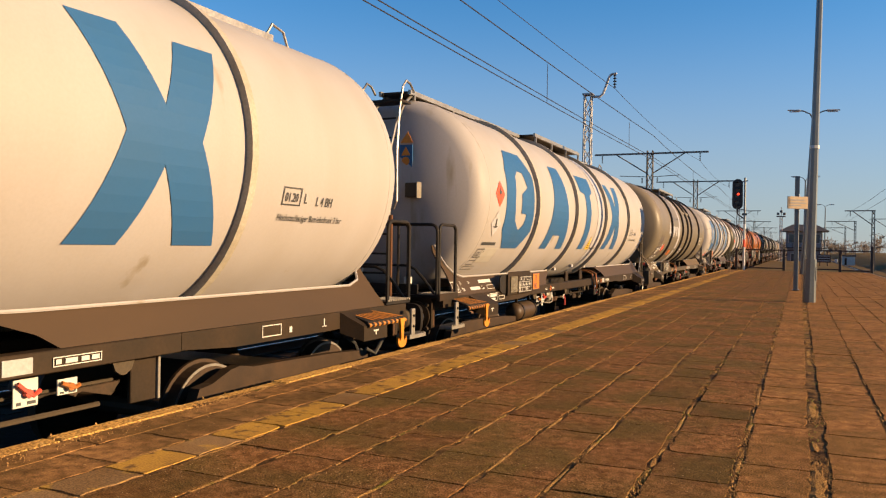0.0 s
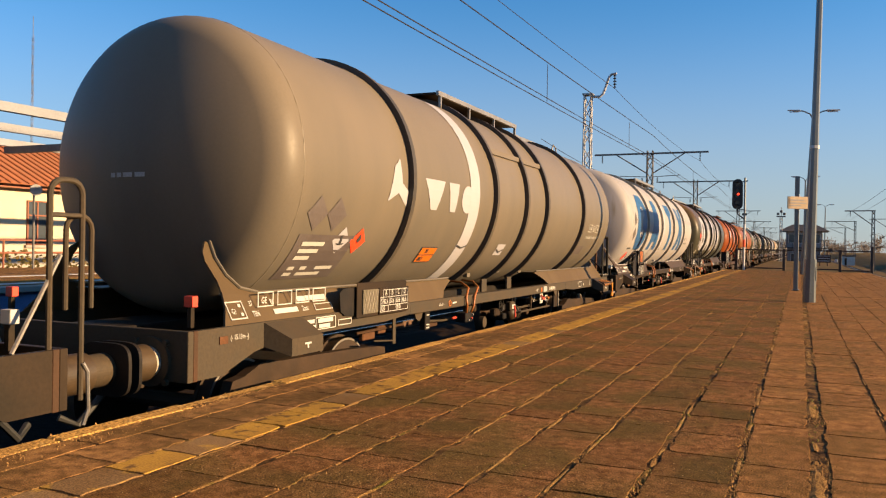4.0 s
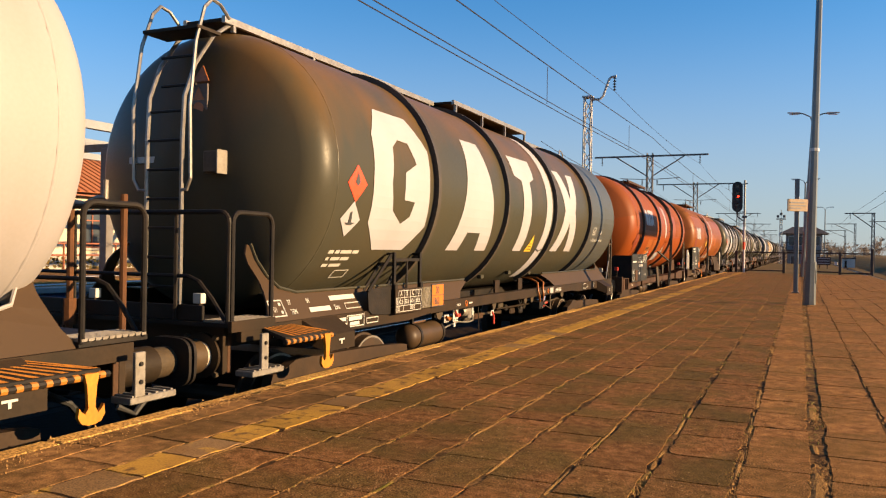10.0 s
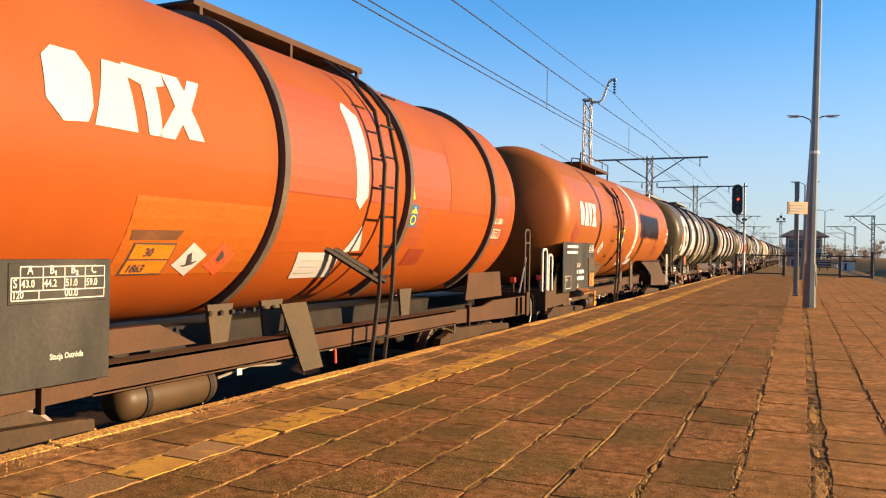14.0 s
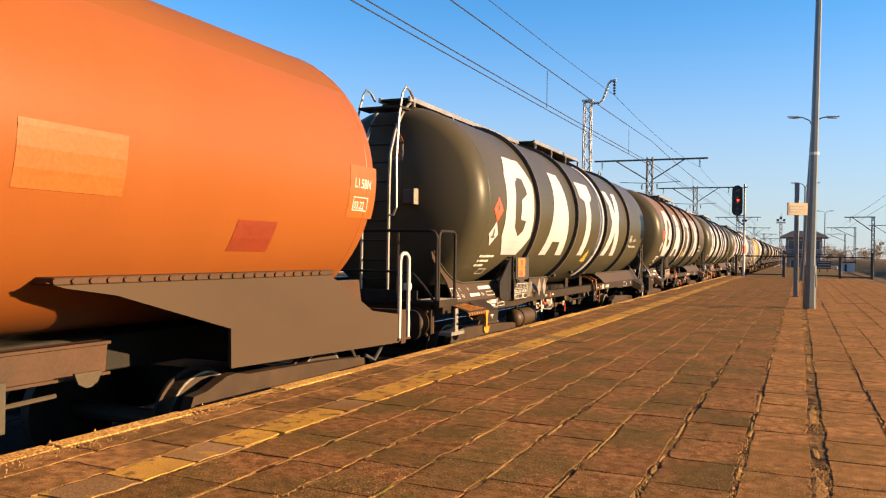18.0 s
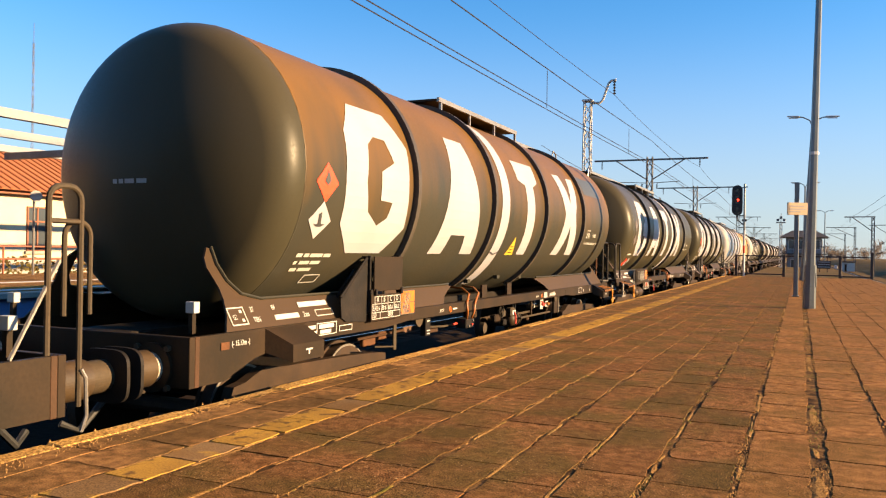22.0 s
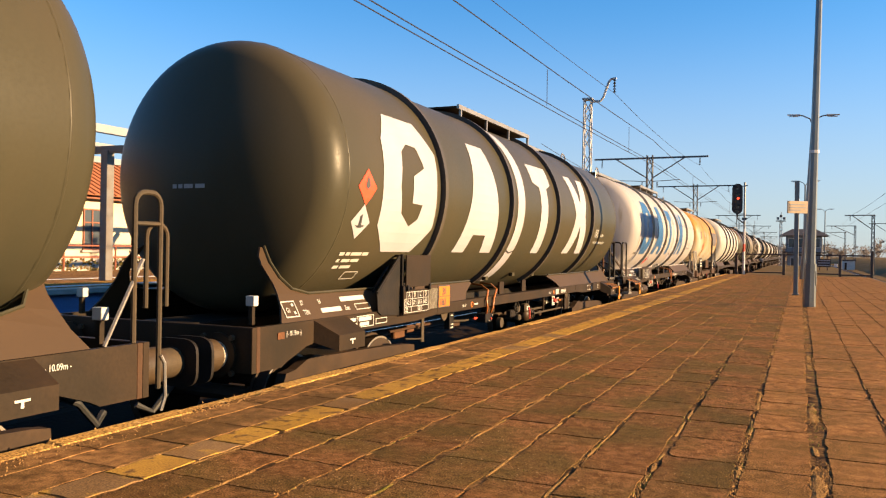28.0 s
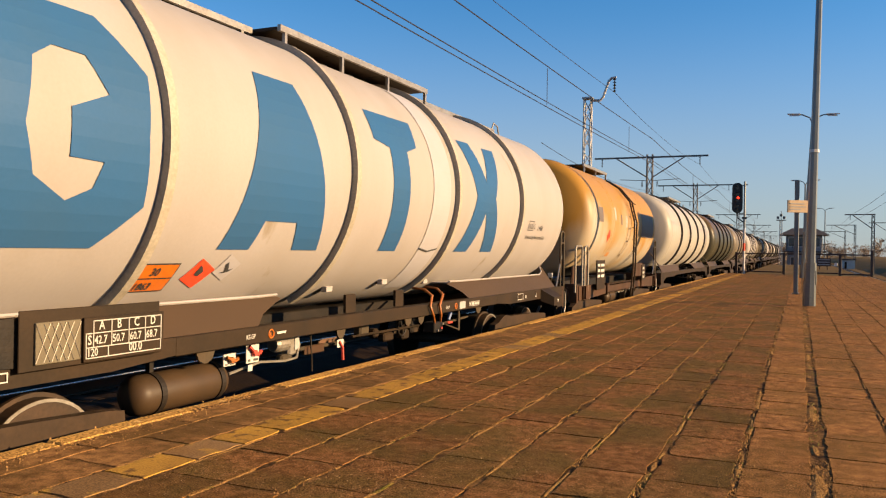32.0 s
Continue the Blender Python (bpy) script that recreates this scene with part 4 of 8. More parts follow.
def data_panel(w, y0, y1, z0, z1, x, mat="frame", names="ABCD", values=("42.6", "50.6", "60.6", "68.6")):
    """The load table: a dark panel with a white grid."""
    bm = new_bm()
    box(bm, x - 0.02, x, y0, y1, z0, z1, 0.003)
    p = part("load_table", bm, mat, w, "dark panel with a white load table")
    a, b = y0 + 0.03 + (y1 - y0) * 0.06, y1 - 0.03
    h = z1 - z0
    zt, zm, zb, z00 = z1 - 0.02, z1 - h * 0.36, z1 - h * 0.68, z0 + 0.02
    rows = [(a, b, zt - 0.006, zt), (a - 0.06, b, zm - 0.003, zm + 0.003), (a - 0.06, b, zb - 0.003, zb + 0.003), (a - 0.06, b, z00, z00 + 0.006)]
    for k in range(5):
        y = a + (b - a) * k / 4
        rows.append((y - 0.003, y + 0.003, zb, zt))
    rows += [(a - 0.06, a - 0.054, z00, zm), (b - 0.006, b, z00, zb), (a + (b - a) * 0.2, a + (b - a) * 0.2 + 0.006, z00, zb)]
    side_bars(x + 0.003, rows, "ink_white", p)
    fs = h * 0.30
    for k, c in enumerate(names):
        side_text(c, x + 0.004, a + (b - a) * (k + 0.3) / 4, zm + 0.02, fs, "ink_white", p)
        side_text(values[k], x + 0.004, a + (b - a) * (k + 0.05) / 4, zb + 0.02, fs * 0.88, "ink_white", p)
    side_text("S", x + 0.004, a - 0.045, zb + 0.02, fs, "ink_white", p)
    side_text("120", x + 0.004, a - 0.05, z00 + 0.015, fs * 0.85, "ink_white", p)
    side_text("00.0", x + 0.004, a + (b - a) * 0.5, z00 + 0.015, fs, "ink_white", p)
    return p


def hazard_plate(w, y0, y1, z0, z1, x, name="hazard_plate"):
    bm = new_bm()
    box(bm, x - 0.012, x, y0 - 0.012, y1 + 0.012, z0 - 0.012, z1 + 0.012)
    p = part(name, bm, "ink_black", w, "orange hazard plate with black numbers")
    zm = (z0 + z1) / 2
    for a, b in ((z0, zm - 0.004), (zm + 0.004, z1)):
        bm = new_bm()
        box(bm, x, x + 0.004, y0, y1, a, b)
        part("plate_face", bm, "orange", p)
    h = (z1 - z0) * 0.49
    side_text("30", x + 0.006, y0 + (y1 - y0) * 0.30, zm + 0.022, h, "ink_black", p)
    side_text("1863", x + 0.006, y0 + (y1 - y0) * 0.07, z0 + 0.018, h * 0.93, "ink_black", p)


def tank_plate(tank, y0, y1, s0, s1, rt, skew=0.0):
    """An orange hazard plate stuck on the tank."""
    p = decal("hazard_plate", [[(y0 + skew, s1), (y1 + skew, s1), (y1, s0), (y0, s0)]], "ink_black", tank, rt + 0.006, "orange hazard label with black numbers")
    sm, g = (s0 + s1) / 2, 0.014
    for a, b in ((s0 + g, sm - g / 2), (sm + g / 2, s1 - g)):
        decal("plate_face", [rect(y0 + g, y1 - g, a, b)], "orange", p, rt + 0.010)
    h = (s1 - s0) * 0.36
    tank_text("30", y0 + (y1 - y0) * 0.31, sm + 0.03, h, "ink_black", p, rt + 0.013)
    tank_text("1863", y0 + (y1 - y0) * 0.10, s0 + 0.03, h, "ink_black", p, rt + 0.013)


def diamond(tank, y, s, r, mat, rt, sign=None, turn=45.0):
    def corner(a, q):
        return (y + q * math.cos(radians(a)), s + q * math.sin(radians(a)))
    d = decal("hazard_diamond", [[corner(turn - 45 + k * 90, r) for k in range(4)]], mat, tank, rt + BAR, step=0.08)
    if sign:
        if sign == "flame":
            loop = [corner(turn - 45 + 270, r * 0.15), corner(turn - 45 + 20, r * 0.28), corner(turn - 45 + 70, r * 0.42), corner(turn - 45 + 90, r * 0.62), corner(turn - 45 + 112, r * 0.36), corner(turn - 45 + 165, r * 0.28)]
            decal("hazard_sign", [loop], "ink_black", d, rt + BAR + 0.004, step=0.08)
        else:
            decal("hazard_sign", [[corner(turn - 45 + a, q) for a, q in ((200, r * 0.55), (240, r * 0.38), (300, r * 0.38), (340, r * 0.55), (310, r * 0.22), (90, r * 0.45), (120, r * 0.4), (235, r * 0.25))]], "ink_black", d, rt + BAR + 0.004, step=0.08)
    return d


def walkway(w, y0, y1, half, z, posts, rt, mat="frame", edge="steel"):
    """A top walkway: deck, edge angles, posts down to the tank."""
    t = new("walkway")
    t.parent = w
    n = max(2, int((y1 - y0) / 1.15))
    for k in range(n):
        a, b = y0 + (y1 - y0) * k / n, y0 + (y1 - y0) * (k + 1) / n - 0.01
        bm = new_bm()
        box(bm, -half + 0.03, half - 0.03, a, b, z - 0.03, z)
        part("deck_panel", bm, mat, t)
    for s in (-1, 1):
        bm = new_bm()
        box(bm, s * half - 0.02, s * half + 0.02, y0, y1, z - 0.045, z + 0.02)
        part("edge_rail", bm, edge, t)
    for y in posts:
        for s in (-1, 1):
            zt = CZ + math.sqrt(max(rt * rt - half * half, 0.01)) - 0.01
            bm = new_bm()
            box(bm, s * half - 0.018, s * half + 0.018, y - 0.02, y + 0.02, zt, z + 0.02)
            part("walkway_post", bm, edge, t)
    return t


def deck_grating(f, y0, y1):
    """Pale bars of the deck's outer end and a dark board behind them."""
    for k in range(10):
        bm = new_bm()
        y = y0 + (y1 - y0) * k / 10
        box(bm, 0.93, 1.22, y + 0.006, y + 0.044, 1.312, 1.330)
        part("grating_bar", bm, "grating", f)
    for k in range(6):
        bm = new_bm()
        box(bm, 0.935 + 0.05 * k, 0.962 + 0.05 * k, y0 + 0.004, y1 - 0.004, 1.316, 1.333)
        part("grating_bar", bm, "grating", f)
    bm = new_bm()
    box(bm, -1.18, 0.90, y0 + 0.02, y0 + 0.05, 1.312, 1.44, 0.004)
    part("toe_board", bm, "black", f)


def end_platform(w, L, dim=False):
    """Brake platform with rails, ladder over the tank end and a brake column."""
    bm = new_bm()
    box(bm, -1.2, 1.2, 0.42, 1.0, 1.275, 1.31)
    f = part("end_platform", bm, "black", w)
    deck_grating(f, 0.44, 1.0)
    bm = new_bm()
    box(bm, 1.2, 1.235, 0.42, 1.0, 1.24, 1.33)
    part("edge_plate", bm, "frame", f)
    rail_loop(w, 1.2, 0.46, 0.98, 1.3, 2.21)
    cross_rail(w, 0.44, 2.21, -1.2, 1.18)
    bm = new_bm()
    pipe(bm, [(-1.2, 0.46, 1.3), (-1.2, 0.46, 2.2), (-1.2, 0.98, 2.2), (-1.2, 0.98, 1.3)], 0.021, 8)
    part("grab_rail", bm, "black", w)
    bm = new_bm()
    pipe(bm, [(-1.18, 0.46, 1.68), (0.75, 0.46, 1.68), (0.86, 0.46, 1.64), (1.0, 0.46, 1.5), (1.15, 0.46, 1.31)], 0.018, 6)
    part("mid_rail", bm, "black", w)
    for x in (-0.55, 0.62):
        bm = new_bm()
        rod(bm, (x, 0.45, 1.3), (x, 0.45, 2.2), 0.018, 6)
        part("rail_post", bm, "black", w)
    # brake column
    bm = new_bm()
    rod(bm, (-0.5, 0.36, 1.1), (-0.5, 0.36, 2.26), 0.03, 8)
    rod(bm, (-0.5, 0.36, 1.22), (-0.5, 0.36, 1.45), 0.055, 8)
    c = part("brake_column", bm, "rust", w)
    bm = new_bm()
    pipe(bm, [(-0.5, 0.36, 2.26), (-0.42, 0.34, 2.3), (-0.28, 0.32, 2.28), (-0.12, 0.30, 2.33), (-0.02, 0.30, 2.33), (-0.02, 0.30, 2.48)], 0.022, 8)
    pipe(bm, [(-0.5, 0.36, 2.27), (-0.62, 0.37, 2.29), (-0.74, 0.38, 2.27)], 0.02, 8)
    part("brake_handle", bm, "grating", c, "pale cast brake handle")
    # ladder over the dished end
    t = new("end_ladder")
    t.parent = w
    for x in (-0.21, 0.21):
        bm = new_bm()
        pipe(bm, [(x, 0.95, 1.3), (x, 0.95, 2.9), (x, 0.97, 3.3), (x, 1.10, 3.62), (x, 1.35, 3.95), (x, 1.6, 4.12)], 0.021, 8)
        part("stile", bm, "steel", t)
        bm = new_bm()
        o = 0.13 if x > 0 else -0.13
        pipe(bm, [(x, 0.95, 2.44), (x + o * 0.6, 0.93, 2.44), (x + o, 0.92, 2.54), (x + o, 0.90, 3.2), (x + o * 0.9, 0.98, 3.8), (x + o * 0.8, 1.10, 4.14), (x + o * 0.8, 1.20, 4.24), (x + o * 0.8, 1.32, 4.22), (x + o * 0.8, 1.45, 4.12)], 0.017, 6)
        part("hand_rail", bm, "steel", t)
    for k in range(9):
        z = 1.55 + k * 0.27
        y = 0.95 if z < 3.0 else (0.97 if z < 3.35 else 1.12)
        bm = new_bm()
        rod(bm, (-0.21, y, z), (0.21, y, z), 0.014, 6)
        part("rung", bm, "black", t)
    bm = new_bm()
    box(bm, -0.32, 0.34, 0.98, 1.3, 3.92, 3.95)
    part("top_step", bm, "frame", t)
    # labels and a holder on the dished end
    bm = new_bm()
    box(bm, 0.40 - 0.02 * dim, 0.58 - 0.04 * dim, 1.03, 1.18, 2.60, 2.80, 0.01)
    hold = part("document_holder", bm, "band" if dim else "frame_grey", w, "metal document holder")
    bm = new_bm()
    box(bm, 0.582 - 0.04 * dim, 0.596 - 0.04 * dim, 1.02, 1.16, 2.59, 2.81, 0.003)
    part("holder_edge", bm, "grating", hold)
    ex, ez = (-0.03, 0.24) if dim else (0.12, 0.13)
    ey = 0.045 if dim else 0.035
    bm = new_bm()
    slab_yz(bm, [(1.155 + ey, 3.24 + ez), (1.165 + ey, 3.24 + ez), (1.195 + ey, 3.40 + ez), (1.185 + ey, 3.40 + ez)], 0.12 + ex, 0.32 + ex)
    for v in bm.verts:
        if v.co.z > 3.3 + ez:
            v.co.x = 0.22 + ex
    part("warning_label", bm, "copper" if dim else "yellow", w, "yellow warning triangle")
    bm = new_bm()
    box(bm, 0.12 + ex, 0.32 + ex, 1.135 + ey, 1.155 + ey, 2.90 + ez, 3.21 + ez)
    q = part("warning_label", bm, "hazard_black" if dim else "letter_blue", w, "warning label with yellow signs")
    bm = new_bm()
    slab_yz(bm, [(1.128 + ey, 3.06 + ez), (1.134 + ey, 3.06 + ez), (1.134 + ey, 3.18 + ez), (1.128 + ey, 3.18 + ez)], 0.15 + ex, 0.29 + ex)
    for v in bm.verts:
        if v.co.z > 3.1 + ez:
            v.co.x = 0.22 + ex
    part("warning_sign", bm, "copper" if dim else "yellow", q)
    bm = new_bm()
    rod(bm, (0.22 + ex, 1.134 + ey, 2.98 + ez), (0.22 + ex, 1.128 + ey, 2.98 + ez), 0.06, 14)
    part("warning_sign", bm, "copper" if dim else "yellow", q)
    foot_step(w, 0.54, 0.96)
    hook_step(w, 0.83, 1.52)


def far_end(w, L, ladder):
    """Shunter's rails and step at the far end, and a jacking bracket."""
    if ladder:
        bm = new_bm()
        box(bm, -1.2, 1.2, L - 1.0, L - 0.42, 1.275, 1.31)
        f = part("end_platform", bm, "black", w)
        deck_grating(f, L - 1.0, L - 0.44)
        rail_loop(w, 1.2, L - 0.98, L - 0.46, 1.3, 2.21)
        cross_rail(w, L - 0.44, 2.21, -1.2, 1.18)
        bm = new_bm()
        pipe(bm, [(-1.18, L - 0.46, 1.68), (0.75, L - 0.46, 1.68), (0.86, L - 0.46, 1.64), (1.0, L - 0.46, 1.5), (1.15, L - 0.46, 1.31)], 0.018, 6)
        part("mid_rail", bm, "black", w)
        bm = new_bm()
        rod(bm, (0.9, L - 0.36, 1.1), (0.9, L - 0.36, 2.3), 0.025, 8)
        part("brake_column", bm, "rust", w)
        foot_step(w, L - 0.72, L - 0.30, hang=0.2)
        hook_step(w, L - 1.86, L - 1.08)
    else:
        for x in (1.17, -1.17):
            rail_loop(w, x, L - 0.60, L - 0.36, 0.92, 2.32, 0.020, "frame_grey", 2.1)
            rail_loop(w, x - 0.05 * (1 if x > 0 else -1), L - 0.44, L - 0.24, 1.5, 2.1, 0.018, "frame_grey")
            bm = new_bm()
            rod(bm, (x, L - 0.85, 1.27), (x, L - 0.52, 1.85), 0.014, 6)
            part("rail_stay", bm, "steel", w)
        bm = new_bm()
        pipe(bm, [(1.19, L - 0.36, 1.16), (1.20, L - 0.33, 1.10), (1.20, L - 0.32, 0.86), (1.19, L - 0.35, 0.76)], 0.014, 8)
        part("coupling_lever", bm, "steel", w)


def lamp_bracket(w, y, mat, x0=1.02):
    for x in (x0, -x0):
        bm = new_bm()
        box(bm, x - 0.02, x + 0.02, y - 0.02, y + 0.02, 1.27, 1.43)
        b = part("lamp_bracket", bm, "frame", w)
        bm = new_bm()
        box(bm, x - 0.045, x + 0.045, y - 0.03, y + 0.035, 1.432, 1.52, 0.004)
        part("bracket_cap", bm, mat, b)


def small_box(w, name, x0, x1, y0, y1, z0, z1, mat, bevel=0.01, label=""):
    bm = new_bm()
    box(bm, x0, x1, y0, y1, z0, z1, bevel)
    return part(name, bm, mat, w, label)


def change_over(w, y0, y1, z0, z1, red):
    """A white change-over plate with its cast handle, a hub and a red mark."""
    p = small_box(w, "change_over_plate", 1.10, 1.112, y0, y1, z0, z1, "ink_white", 0.002, "white brake change-over plate with a worn handle")
    ym, zm, h = (y0 + y1) / 2, (z0 + z1) / 2, z1 - z0
    bm = new_bm()
    rod(bm, (1.112, ym, zm), (1.15, ym, zm), 0.026, 8)
    pipe(bm, [(1.135, y0 + 0.01, z1 - 0.02), (1.14, ym, zm), (1.145, ym + 0.03, zm - h * 0.1), (1.145, y1 - 0.01, zm + h * 0.06)], 0.015, 6)
    part("handle", bm, "rubber_red" if red else "copper", p)
    for a, b in ((0.12, 0.3), (0.55, 0.9)):
        bm = new_bm()
        box(bm, 1.112, 1.115, y0 + (y1 - y0) * a, y0 + (y1 - y0) * b, z0 + h * 0.08, z0 + h * 0.2)
        part("marking", bm, "ink_black", p)


def bar(w, name, pts, r, mat, seg=6):
    bm = new_bm()
    pipe(bm, pts, r, seg)
    return part(name, bm, mat, w)


def shield(w, y, half=0.11, top=1.13, low=1.03):
    bm = new_bm()
    slab_yz(bm, [(y - half, top), (y + half, top), (y + half * 0.7, low + 0.03), (y + half * 0.2, low), (y - half * 0.2, low), (y - half * 0.7, low + 0.03)], 1.15, 1.17)
    part("bracket_plate", bm, "frame_grey", w)


def tank_reservoir(w, y0, y1, r, x, z):
    bm = new_bm()
    lathe_y(bm, [(y0, 0.0), (y0 + 0.015, r * 0.55), (y0 + 0.06, r * 0.9), (y0 + 0.12, r), (y1 - 0.12, r), (y1 - 0.06, r * 0.9), (y1 - 0.015, r * 0.55), (y1, 0.0)], 32, x, z)
    o = part("air_reservoir", bm, "reservoir", w, smooth=True)
    for y in (y0 + 0.24, y1 - 0.14):
        bm = new_bm()
        lathe_y(bm, [(y - 0.025, r + 0.001), (y - 0.025, r + 0.01), (y + 0.025, r + 0.01), (y + 0.025, r + 0.001)], 32, x, z)
        part("reservoir_strap", bm, "black", o)
        bm = new_bm()
        box(bm, x - 0.02, x + 0.02, y - 0.02, y + 0.02, z + r, 1.14)
        part("strap_hanger", bm, "black", o)


def hand_wheel(w, y, z, x=1.02, r=0.10):
    bm = new_bm()
    pipe(bm, arc((x, y, z), r, 0, 360, 18, (0, 1, 0), (0, 0, 1)), 0.011, 6)
    for k in range(4):
        a = math.tau * k / 4 + 0.4
        rod(bm, (x, y, z), (x, y + r * math.cos(a), z + r * math.sin(a)), 0.009, 5)
    part("hand_wheel", bm, "black", w)


def pull_handle(w, y0, y1, z, red=0.13):
    """A rod with a red grip at its end."""
    bar(w, "release_rod", [(1.08, y0, z), (1.12, y1, z)], 0.011, "frame")
    bar(w, "grip", [(1.12, y1, z), (1.125, y1 + (red if y1 > y0 else -red), z)], 0.016, "rubber_red")


def brake_gear(w, L, seed, late=True):
    """What hangs under the frame. Two arrangements: the valves sit in the near half (late) or in the far half."""
    rnd = random.Random(seed)
    if late:
        tank_reservoir(w, 3.98, 5.02, 0.15, 0.95, 0.835)
        shield(w, 4.58)
        shield(w, 6.57, 0.09)
        shield(w, 8.07, 0.09)
        change_over(w, 4.86, 5.01, 0.96, 1.06, False)
        change_over(w, 5.15, 5.32, 0.95, 1.12, True)
        small_box(w, "tag", 1.10, 1.108, 5.18, 5.24, 0.88, 0.935, "ink_white", 0.001)
        bar(w, "air_pipe", [(1.05, 5.0, 0.88), (1.06, 5.4, 0.93), (1.08, 5.75, 0.90), (1.08, 5.93, 0.91), (1.06, 6.0, 1.02), (1.02, 6.02, 1.12)], 0.012, "grating")
        bm = new_bm()
        lathe_y(bm, [(5.66, 0.0), (5.66, 0.06), (5.70, 0.075), (5.84, 0.075), (5.86, 0.0)], 16, 1.0, 1.05)
        v = part("distributor_valve", bm, "grating", w, smooth=False)
        small_box(v, "valve_body", 0.95, 1.06, 5.84, 5.97, 0.93, 1.10, "grating", 0.02)
        small_box(v, "valve_foot", 0.97, 1.05, 5.74, 5.92, 0.88, 0.95, "frame_grey", 0.02)
        small_box(v, "pale_tab", 1.06, 1.068, 5.92, 5.99, 0.98, 1.12, "patch_grey", 0.002)
        bar(w, "chain", [(1.05, 6.20, 1.11), (1.06, 6.21, 0.9), (1.06, 6.22, 0.74)], 0.008, "frame")
        bar(w, "brake_rod", [(1.0, 5.9, 0.97), (1.0, 6.9, 0.95)], 0.02, "frame_grey")
        small_box(w, "brake_lever", 0.98, 1.02, 6.15, 6.5, 0.90, 0.98, "frame_brown", 0.006)
        small_box(w, "tag", 1.10, 1.108, 6.60, 6.72, 0.93, 1.01, "ink_white", 0.001)
        bar(w, "grip", [(1.115, 6.63, 0.99), (1.12, 6.68, 0.93), (1.12, 6.69, 0.80)], 0.015, "rubber_red")
        hand_wheel(w, 8.2, 1.0)
        for y, z, d, h in ((7.35, 0.97, 0.10, 0.14), (7.62, 0.93, 0.06, 0.10), (7.92, 0.86, 0.12, 0.10), (8.36, 0.84, 0.09, 0.12), (8.55, 0.90, 0.05, 0.2)):
            small_box(w, "brake_fitting", 0.9, 1.0, y - d, y + d, z, z + h, rnd.choice(("frame_grey", "black", "frame")), 0.02)
        bar(w, "brake_rod", [(1.04, 7.0, 1.0), (1.04, 8.7, 0.99)], 0.014, "frame")
        pull_handle(w, 8.98, 9.32, 0.97)
        bar(w, "brake_rod", [(1.06, 8.98, 0.95), (1.06, 10.15, 0.99)], 0.016, "frame_grey")
        small_box(w, "hanger", 1.09, 1.11, 9.72, 9.77, 0.83, 1.135, "frame_grey", 0.003)
        bar(w, "hanger_stay", [(1.10, 9.3, 0.95), (1.10, 9.75, 0.845)], 0.010, "frame_grey")
        bar(w, "blue_hose", [(0.98, 9.72, 1.12), (1.0, 9.69, 1.06), (1.0, 9.62, 0.98)], 0.026, "hose_blue")
        shield(w, 8.42, 0.09)
        shield(w, 10.31)
    else:
        small_box(w, "hanger", 1.09, 1.11, 3.98, 4.05, 0.80, 1.135, "frame_grey", 0.003)
        bar(w, "hanger_stay", [(1.10, 3.55, 0.88), (1.10, 4.0, 0.84)], 0.010, "frame_grey")
        bar(w, "brake_rod", [(1.02, 3.3, 0.98), (1.02, 4.4, 0.99)], 0.016, "frame_brown")
        small_box(w, "brake_lever", 0.86, 0.92, 3.62, 3.9, 0.86, 0.96, "rust", 0.012)
        small_box(w, "brake_lever", 0.84, 0.90, 3.98, 4.2, 0.90, 0.99, "rust", 0.012)
        shield(w, 4.53)
        q = small_box(w, "valve_box", 1.02, 1.10, 4.86, 5.0, 0.88, 1.11, "black", 0.006)
        for z in (0.90, 0.94, 1.06):
            small_box(q, "marking", 1.10, 1.104, 4.89, 4.97, z, z + 0.014, "ink_white", 0.0)
        bar(w, "brake_rod", [(1.05, 4.9, 0.985), (1.05, 5.5, 0.95), (1.05, 6.4, 0.95)], 0.015, "frame_grey")
        small_box(w, "brake_lever", 0.95, 1.0, 5.1, 5.45, 0.88, 0.96, "frame_brown", 0.01)
        pull_handle(w, 6.0, 5.78, 0.97)
        for y, z, d, h in ((6.55, 0.95, 0.07, 0.17), (6.75, 0.97, 0.05, 0.12), (7.7, 0.84, 0.12, 0.12), (7.98, 0.90, 0.08, 0.12), (8.05, 0.76, 0.07, 0.10), (8.42, 0.88, 0.10, 0.15)):
            small_box(w, "brake_fitting", 0.92, 1.02, y - d, y + d, z, z + h, rnd.choice(("frame_grey", "black", "frame")), 0.02)
        bm = new_bm()
        rod(bm, (0.98, 7.05, 0.80), (1.05, 7.05, 0.80), 0.085, 14)
        part("brake_cylinder", bm, "frame_grey", w)
        hand_wheel(w, 7.85, 1.0)
        small_box(w, "tag", 1.10, 1.108, 8.14, 8.28, 0.93, 1.0, "ink_white", 0.001)
        bar(w, "grip", [(1.115, 8.2, 0.98), (1.12, 8.24, 0.92), (1.12, 8.25, 0.78)], 0.015, "rubber_red")
        tank_reservoir(w, 8.45, 8.95, 0.12, 0.9, 0.82)
        bar(w, "lever", [(1.16, 9.0, 1.15), (1.17, 9.04, 1.21), (1.17, 9.14, 1.215), (1.17, 9.18, 1.17)], 0.018, "black")
        bar(w, "chain", [(1.15, 9.15, 1.17), (1.15, 9.14, 1.05), (1.14, 9.12, 0.98)], 0.008, "black")
        small_box(w, "tag", 1.14, 1.148, 9.14, 9.18, 0.99, 1.06, "ink_white", 0.001)
